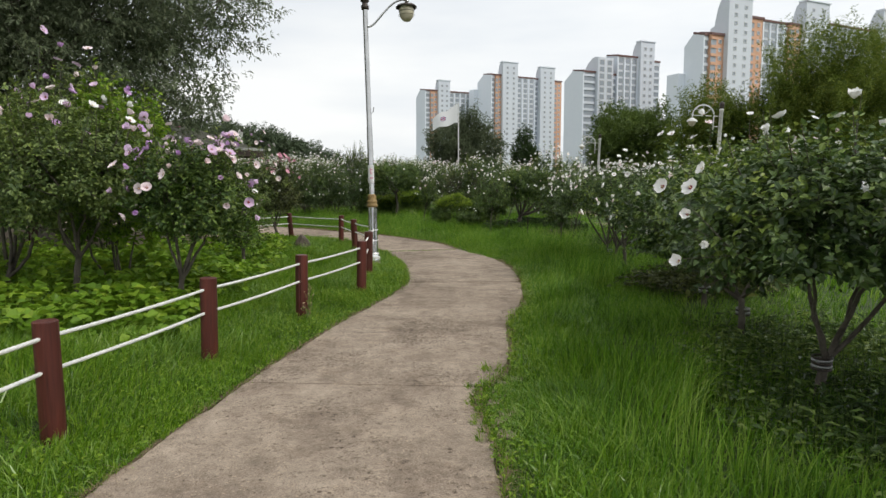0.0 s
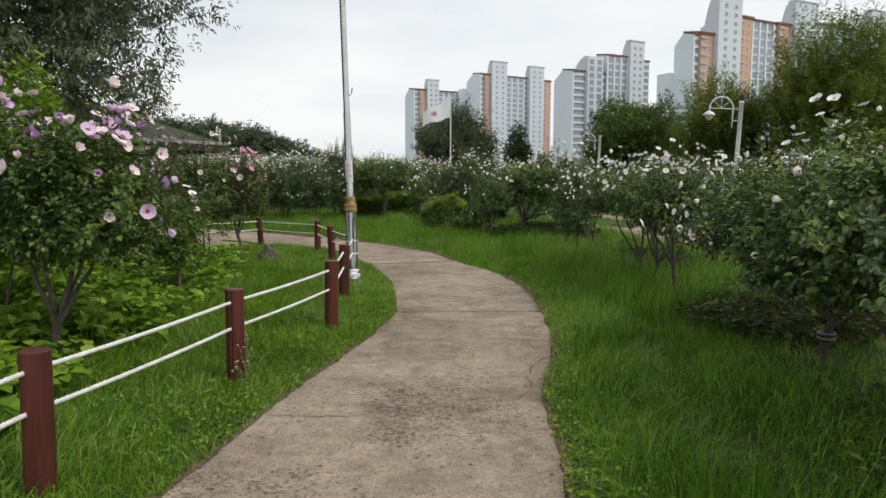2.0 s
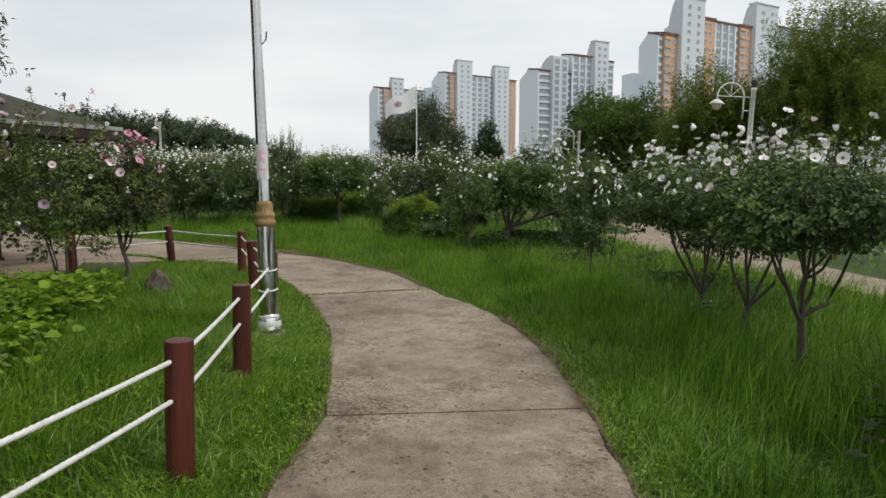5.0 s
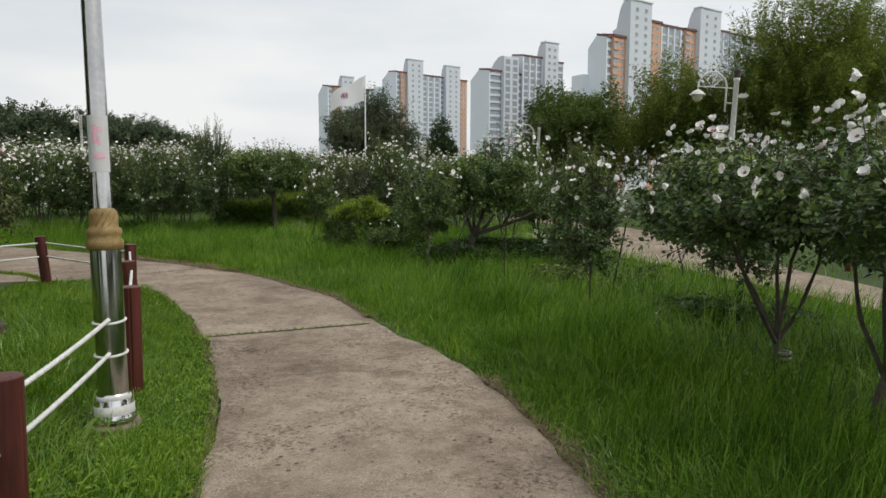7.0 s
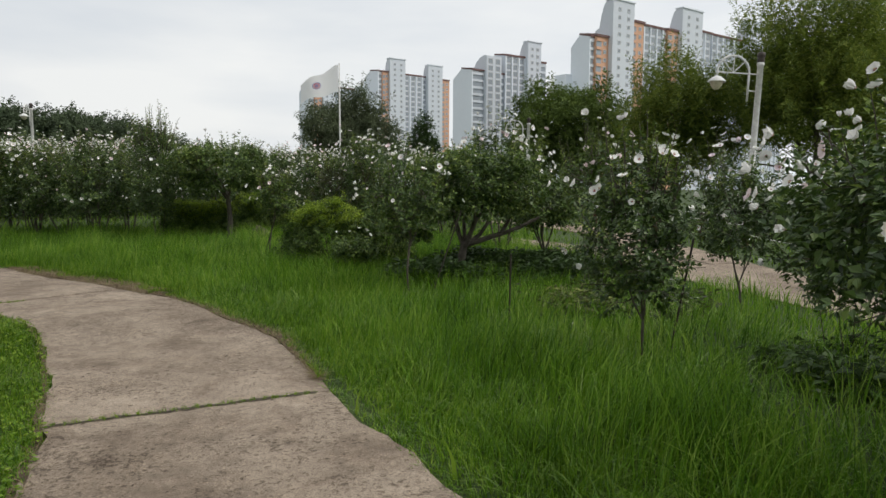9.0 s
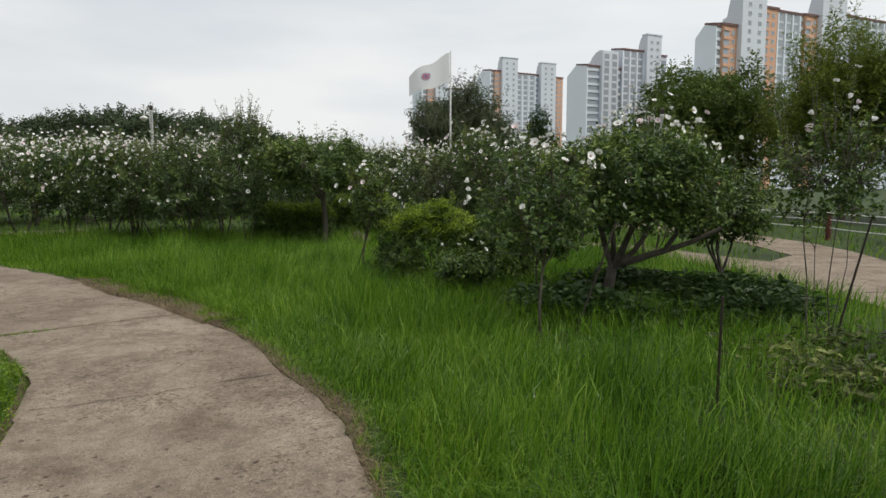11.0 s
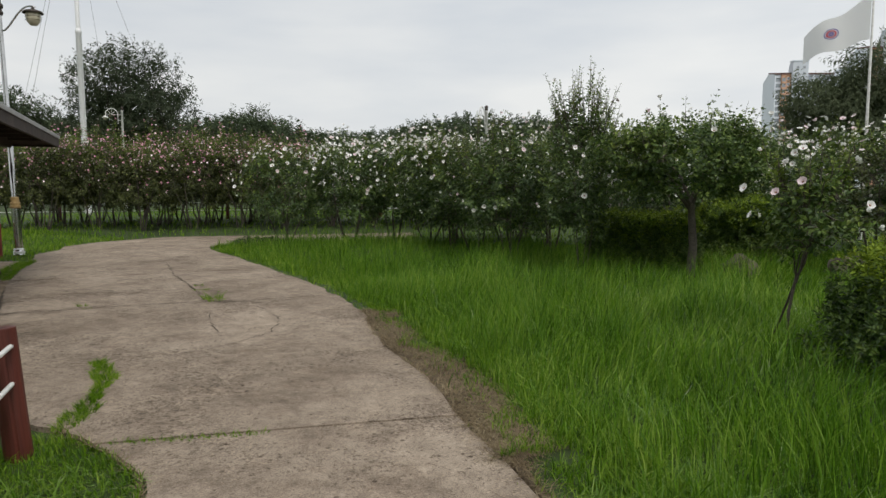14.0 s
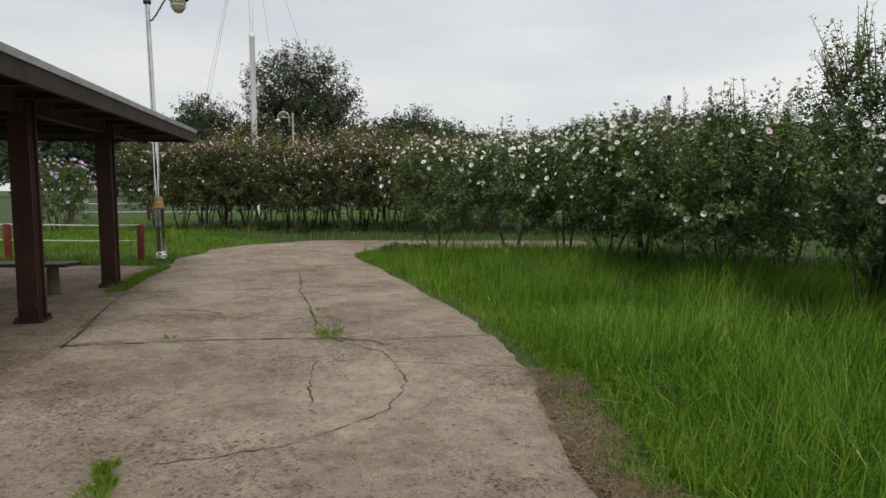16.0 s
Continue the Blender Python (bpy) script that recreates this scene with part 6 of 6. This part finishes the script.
def beside(line, lo, hi, y0, y1):
    """Points spread along a line of the plan, to its right by lo to hi metres."""
    p = np.array([q for q in smooth_line(line) if y0 <= q[1] <= y1])
    d = np.diff(p, axis=0)
    seg = np.hypot(d[:, 0], d[:, 1])

    def pick(n, rs):
        j = rs.choice(len(d), n, p=seg / seg.sum())
        s, o = rs.rand(n), rs.uniform(lo, hi, n)
        return p[j, 0] + d[j, 0] * s + d[j, 1] / seg[j] * o, p[j, 1] + d[j, 1] * s - d[j, 0] / seg[j] * o
    return pick


def lawn(x, y):
    return off_path(x, y) & east_side(x, y)


def near_lawn(x, y):
    d = edge_d(x, y)
    bare = (y > 20.3) & (y < 23.7) & (d < 0.42)
    return lawn(x, y) * (d < 1.9) * (d > 0.2) * ~bare * np.where(x < -7, 0.45, 1.0)


grass("tall_grass", 360000, (-16, 2.8, 2.4, 30), tall_height, 0.0078, M_GRASS_TALL, "tall bright green grass beside the path", near_lawn, 2, 0.34, 1, 0.8)
grass("tall_grass", 150000, (-9, 2.8, 2.4, 25), lambda x, y: tall_height(x, y) * 0.92, 0.0085, M_GRASS_TALL, "arching blades of tall grass beside the path", near_lawn, 4, 1.0, 5, 0.8)
grass("tall_grass", 250000, (-12, 6.4, 2.4, 31), lambda x, y: tall_height(x, y) * 1.0, 0.010, M_GRASS_TALL, "tall green grass below the bushes", lambda x, y: lawn(x, y) * (edge_d(x, y) > 1.2) * np.where((x < -6) | (x > 3.2), 0.5, 1.0), 2, 0.5, 4, 0.8)
grass("tall_grass", 105000, (-9, 5.0, 2.4, 26), lambda x, y: tall_height(x, y) * 0.78, 0.0090, M_GRASS_BROAD, "broad arching light green grass blades", lambda x, y: lawn(x, y) * (edge_d(x, y) > 0.45) * (edge_d(x, y) < 4.5) * np.where(x < -4, 0.6, 1.0), 4, 1.0, 9, 0.6)
grass("edge_grass", 64000, beside(RIGHT, -0.05, 0.75, 2.2, 29), lambda x, y: 0.055 + 0.16 * np.clip(edge_d(x, y) / 0.7, 0, 1), 0.0075, M_GRASS_SHORT, "short grass creeping over the edge of the path",
      lambda x, y: np.where((y > 20.4) & (y < 23.6) & (edge_d(x, y) < 0.42), 0.12, np.where((y > 15) & (edge_d(x, y) < 0.14), 0.3, 1.0)), 2, 0.9, 6)
grass("edge_grass", 20000, beside(RIGHT, 0.0, 0.9, 2.2, 20), lambda x, y: 0.07 + 0.16 * np.clip(edge_d(x, y) / 0.7, 0, 1), 0.0085, M_GRASS_BROAD, "bright arching grass along the edge of the path", lambda x, y: 1.0 + 0 * x, 4, 1.2, 14)
grass("edge_grass", 30000, beside(LEFT, -0.6, 0.06, 2.2, 19.4), lambda x, y: 0.06 + 0.05 * np.clip(edge_d(x, y) / 0.6, 0, 1), 0.0075, M_GRASS_SHORT, "short grass creeping over the edge of the path", lambda x, y: 1.0 + 0 * x, 2, 0.9, 7)
grass("verge_grass", 150000, (-4.6, 0.2, 2.0, 20), lambda x, y: 0.075 + 0.09 * np.clip(edge_d(x, y) / 1.2, 0, 1), 0.0085, M_GRASS_SHORT, "short green grass and weeds along the fence",
      lambda x, y: off_path(x, y) * ~east_side(x, y), 2, 0.7, 2)
grass("verge_grass", 60000, (-4.0, 0.2, 2.0, 20), lambda x, y: 0.08 + 0.13 * np.clip(edge_d(x, y) / 1.0, 0, 1), 0.0085, M_GRASS_BROAD, "broad arching grass blades along the fence",
      lambda x, y: off_path(x, y) * ~east_side(x, y), 3, 1.1, 12, 0.9)


def left_lawn(x, y):
    """The lawn behind the rope fence, thinning out away from it."""
    return off_path(x, y) * ~east_side(x, y) * np.clip((x + 11) / 4.0, 0, 1) * np.clip((18.5 - y) / 2.0, 0, 1)


grass("lawn_grass", 80000, (-11, -2.7, 1.5, 18.5), lambda x, y: 0.20 + 0 * x, 0.010, M_GRASS_SHORT, "green lawn grass behind the rope fence", left_lawn, 2, 0.7, 8, 0.8)
grass("lawn_grass", 34000, (-25, -14.2, 20, 29.5), lambda x, y: 0.15 + 0 * x, 0.013, M_GRASS_SHORT, "green lawn grass beside the shelter", lambda x, y: 1.0 * off_path(x, y), 2, 0.7, 15, 0.8)
grass("far_grass", 48000, (-34, 14, 3, 48), lambda x, y: 0.24 + 0 * x, 0.022, M_GRASS_SHORT, "green grass beyond the path", lambda x, y: off_path(x, y) * (1.0 - 0.95 * ((y < 27) & (x > -6) & (x < 5.2))), 2, 0.5, 3)


# ---- low broad-leaved plants ----
def ground_leaves(name, n, box, top, size, mat, label, keep, seed, ratio=0.75, per=5, simple=True):
    """Leafy stems over a stretch of ground."""
    rs = np.random.RandomState(seed)
    x, y = rs.uniform(box[0], box[1], n), rs.uniform(box[2], box[3], n)
    ok = rs.rand(n) < keep(x, y)
    x, y = x[ok], y[ok]
    hump = np.array([0.65 + 0.8 * noise.noise((a * 0.9, b * 0.9, seed)) for a, b in zip(x, y)])
    z = ground_z(x, y)
    hgt = top * np.clip(hump, 0.15, 1.2)
    k = len(x)
    a = rs.rand(k, per) * 2 * math.pi
    s = rs.uniform(0.25, 1.0, (k, per))
    off = np.stack([np.cos(a), np.sin(a), np.zeros_like(a)], -1)
    p = np.stack([x, y, z], -1)[:, None, :] + off * size * 0.5 + np.stack([np.zeros_like(s), np.zeros_like(s), s * hgt[:, None]], -1)
    ax = off * 0.9 + np.array([0, 0, 0.05]) + rs.normal(size=p.shape) * 0.25
    nm = np.array([0, 0, 1.0]) + rs.normal(size=p.shape) * 0.3
    g = Geo().leaves(p.reshape(-1, 3), ax.reshape(-1, 3), nm.reshape(-1, 3), (size * rs.uniform(0.6, 1.2, s.shape)).reshape(-1), ratio, simple=simple)
    for i in range(min(k, 1500)):
        g.tube([(x[i], y[i], z[i] - 0.02), (x[i], y[i], z[i] + hgt[i])], [0.004, 0.002], 3, cap=False)
    return tagged(part(name, g, mat), label, "plants", "", "stuff")


def blob(cx, cy, rx, ry):
    return lambda x, y: np.clip(1.6 - 1.6 * ((x - cx) ** 2 / rx ** 2 + (y - cy) ** 2 / ry ** 2), 0, 1)


def weed_patch(x, y):
    """Uneven drifts between the bushes, thinning out towards the fence and the open grass."""
    drift = np.array([noise.noise((a * 0.7, b * 0.7, 4.0)) for a, b in zip(x, y)])
    return np.clip((-2.5 - x - 0.12 * (y - 8)) / 0.5, 0, 1) * np.clip((y - 5.8) / 1.2, 0, 1) * np.clip((15 - y) / 2.0, 0, 1) * np.clip((x + 9.5) / 2.0, 0, 1) * np.clip(0.8 + 1.6 * drift, 0.15, 1) * np.clip((x + 5.6) / 1.6, 0.3, 1)


ground_leaves("weeds", 8500, (-9.5, -2.6, 5.8, 15.0), 0.48, 0.115, M_WEED, "light green broad-leaved creeping weeds below the bushes", weed_patch, 1, 0.95, simple=False)
ground_leaves("weeds", 1500, (-9.5, -2.6, 7.4, 15.0), 0.34, 0.085, M_LEAF_FRESH, "dark green low weeds below the bushes", weed_patch, 11)
ground_leaves("weeds", 6500, (-3.2, 0.2, 2.0, 19.0), 0.10, 0.034, M_WEED, "small clover-like weeds in the verge", lambda x, y: off_path(x, y) * ~east_side(x, y), 2, 0.6)
ground_leaves("weeds", 3200, (0.1, 2.4, 2.4, 11.5), 0.12, 0.032, M_WEED, "small clover-like weeds beside the broken edge of the path", lambda x, y: lawn(x, y) * np.clip(1.2 - edge_d(x, y) / 0.55, 0, 1), 13, 0.7)
ground_leaves("groundcover", 3400, (0.9, 5.0, 18.9, 22.2), 0.42, 0.115, M_LEAF_DARK, "dark broad-leaved groundcover round a thick trunk", blob(2.95, 20.45, 1.8, 1.25), 3, 0.6)
ground_leaves("groundcover", 1100, (2.2, 5.2, 16.6, 19.0), 0.30, 0.095, M_LEAF_BRONZE, "bronze and green weeds among the grass", blob(3.65, 17.8, 1.2, 1.0), 4, 0.5)
ground_leaves("groundcover", 1000, (2.2, 5.2, 7.6, 10.4), 0.36, 0.12, M_LEAF_BRONZE, "dark bronze low leaves below the hibiscus", blob(3.6, 9.0, 1.2, 1.1), 5, 0.5)
ground_leaves("groundcover", 700, (3.4, 5.4, 14.0, 15.8), 0.34, 0.11, M_LEAF_DARK, "dark low leaves round an overgrown stem", blob(4.3, 14.9, 0.9, 0.8), 7, 0.5)
# This dark patch of weeds also stands in for the bushes' shade on the lawn.
ground_leaves("groundcover", 2600, (1.6, 4.8, 2.2, 7.0), 0.22, 0.075, M_LEAF, "low weeds, dark-leaved to stand for the shade of the hibiscus", blob(3.2, 4.4, 1.6, 2.6), 6, 0.4)


# ---- grass in joints and cracks ----
def tufts(spots, label):
    """Small clumps of grass: x, y, radius, height, blades."""
    for i, (x, y, r, h, n) in enumerate(spots):
        rs = np.random.RandomState(500 + i)
        np.random.seed(500 + i)
        a, q = rs.rand(n) * 6.28, rs.rand(n) ** 0.6 * r
        p = np.column_stack([x + np.cos(a) * q, y + np.sin(a) * q, np.full(n, 0.0)])
        g = Geo().blades(p, np.column_stack([np.cos(a), np.sin(a)]) * rs.uniform(0.2, 1.3, (n, 1)), h * rs.uniform(0.4, 1.1, n), 0.0055, 2)
        tagged(part("grass_tuft", g, M_GRASS_SHORT), label, "grass", "grass tufts in the concrete")


def along(points, step):
    out = []
    for (x0, y0), (x1, y1) in zip(points, points[1:]):
        k = max(1, int(math.hypot(x1 - x0, y1 - y0) / step))
        out += [(x0 + (x1 - x0) * i / k, y0 + (y1 - y0) * i / k) for i in range(k)]
    return out


tufts([(-7.5, 23.3, 0.13, 0.16, 130), (-8.53, 22.13, 0.06, 0.08, 40), (-8.2, 23.75, 0.12, 0.07, 60), (-5.85, 20.5, 0.07, 0.07, 50), (0.42, 5.35, 0.10, 0.10, 120)], "tuft of green grass growing from a crack")
tufts([(x + 0.02 * math.sin(x * 31), y + 0.02 * math.cos(y * 37), 0.055 + 0.03 * math.sin(x * 9), 0.075, 120) for x, y in along([(-5.83, 20.51), (-5.3, 20.2), (-5.05, 19.95), (-4.83, 19.73), (-4.6, 19.41)], 0.06)], "green weeds filling a wide crack")
tufts([(x, y, 0.05, 0.045, 45) for x, y in along([(-4.1, 19.45), (-3.75, 19.7), (-3.4, 20.0)], 0.09)], "low grass growing along a joint")
tufts([(x, y, 0.035, 0.05, 34) for x, y in along([(-1.25, 15.17), (-0.5, 15.36), (0.36, 15.58)], 0.07)], "low grass growing along a joint")
tufts([(x, y, 0.13, 0.12, 190) for x, y in along([(-11.9, 22.95), (-13.2, 23.85), (-14.3, 24.8)], 0.16)], "strip of grass beside the shelter floor")
tufts([(0.26 + 0.03 * math.sin(k * 2.1), 3.85 + 0.13 * k, 0.06, 0.07, 90) for k in range(9)], "grass growing over a broken path edge")
tufts([(-8.6, 24.04, 0.06, 0.06, 45), (-8.96, 21.2, 0.09, 0.06, 70), (-8.34, 22.08, 0.06, 0.035, 40), (-7.33, 23.17, 0.1, 0.13, 70), (-10.39, 22.0, 0.05, 0.05, 30)], "tuft of green grass growing from a crack")

def chunk(x, y, s, seed):
    """A flat broken piece of concrete."""
    rs = np.random.RandomState(seed)
    n = 7
    a = np.sort(rs.rand(n)) * 6.28
    r = s * rs.uniform(0.7, 1.2, n)
    ring = [(r[i] * math.cos(a[i]), r[i] * math.sin(a[i])) for i in range(n)]
    v = [(px, py, -0.05) for px, py in ring] + [(px * 0.96, py * 0.96, 0.008 + rs.uniform(-0.006, 0.006)) for px, py in ring] + [(0, 0, 0.012)]
    g = Geo().add(v, [(i, (i + 1) % n, n + (i + 1) % n, n + i) for i in range(n)], [(n + i, n + (i + 1) % n, 2 * n) for i in range(n)])
    ob = part("concrete_piece", g, M_CONCRETE)
    ob.matrix_basis = pose(x, y, 0.002, rs.uniform(-4, 4), rs.uniform(-4, 4), 0)
    tagged(ob, "broken piece of concrete at the path edge", "rubble", "broken path edge")


for k, (x, y, s) in enumerate([(0.40, 3.95, 0.08), (0.36, 4.16, 0.09), (0.45, 4.36, 0.10), (0.38, 4.56, 0.09), (0.46, 4.76, 0.11), (0.44, 5.0, 0.09), (0.58, 5.12, 0.07)]):
    chunk(x, y, s, 40 + k)

tagged(part("lamp_pad", Geo().lathe([(0.0, -0.1), (0.15, -0.1), (0.15, 0.050), (0.14, 0.062), (0.0, 0.07)], 20, (-1.34, 12.68, 0)), M_CONCRETE), "round concrete pad under the lamp", "pad")


def wildflower(x, y, seed, h=0.40):
    """A half-dried weed: thin branching stems with small cream heads."""
    rs = np.random.RandomState(seed)
    ob = thing("wildflower", "half-dried weed with small cream flower heads beside a fence post", "plant", "wild flowers", at=(x, y, gz(x, y) - 0.01))
    for k in range(4):
        a = rs.rand() * 6.28
        top = np.array([math.cos(a) * 0.05, math.sin(a) * 0.05, h * rs.uniform(0.6, 1.0)])
        g = Geo()
        pts = limb(g, (0.01 * k, 0, 0), top, 0.0028, 0.0014, rs, 4, 0.10, 6)
        stem = part("stem", g, M_DRY, ob)
        for j in range(2):
            q = pts[-1] + rs.uniform(-1, 1, 3) * np.array([0.035, 0.035, 0.03])
            part("stalk", Geo().tube([pts[-2], q], [0.0012, 0.001], 3, cap=False), M_DRY, stem)
            g = Geo().lathe([(0.0, -0.004), (0.005, -0.002), (0.009, 0.004), (0.005, 0.007), (0.0, 0.008)], 7, tuple(q))
            part("flower_head", g, M_STRAW, stem, "dull cream flower head")
        part("leaf", Geo().leaves(pts[1:5] , rs.normal(size=(4, 3)) + np.array([0, 0, 0.4]), rs.normal(size=(4, 3)), np.full(4, 0.05), 0.3), M_LEAF_FRESH, stem)


wildflower(-1.55, 7.47, 5)
wildflower(-1.56, 7.40, 6, 0.30)


def trunk_ties(x, y, r, z0, n):
    """Black and white cords wound round the foot of a trunk."""
    ob = thing("trunk_tie", "black and white cords wound round a trunk", "cord", "trunk ties", at=(x, y, gz(x, y)))
    for k in range(n):
        part("cord", Geo().tube([(r * math.cos(a), r * math.sin(a), z0 + k * 0.02) for a in np.linspace(0, 2 * math.pi, 17)], 0.008, 6, cap=False), M_ROOF_EDGE if k % 2 else M_DARK_METAL, ob, smooth=True)


trunk_ties(2.58, 4.36, 0.060, 0.22, 5)
trunk_ties(2.90, 6.24, 0.060, 0.22, 4)
trunk_ties(3.08, 7.62, 0.062, 0.22, 4)
trunk_ties(3.28, 12.85, 0.056, 0.16, 4)


def stake(x, y, dx, dy, h, r=0.010):
    ob = part("stake", Geo().tube([(0, 0, -0.1), (dx, dy, h)], [r, r * 0.9], 7), M_DARK_METAL)
    ob.matrix_basis = pose(x, y, gz(x, y))
    tagged(ob, "thin dark support stake beside a young bush", "stake", "plant stakes")


stake(3.79, 18.75, 0.30, 0.0, 1.15)
stake(2.24, 17.32, 0.01, 0.0, 0.72)
stake(1.72, 19.3, 0.42, 0.1, 1.05)
stake(-0.82, 23.2, 0.32, 0.0, 0.95)
stake(3.05, 15.6, 0.20, 0.0, 1.0)
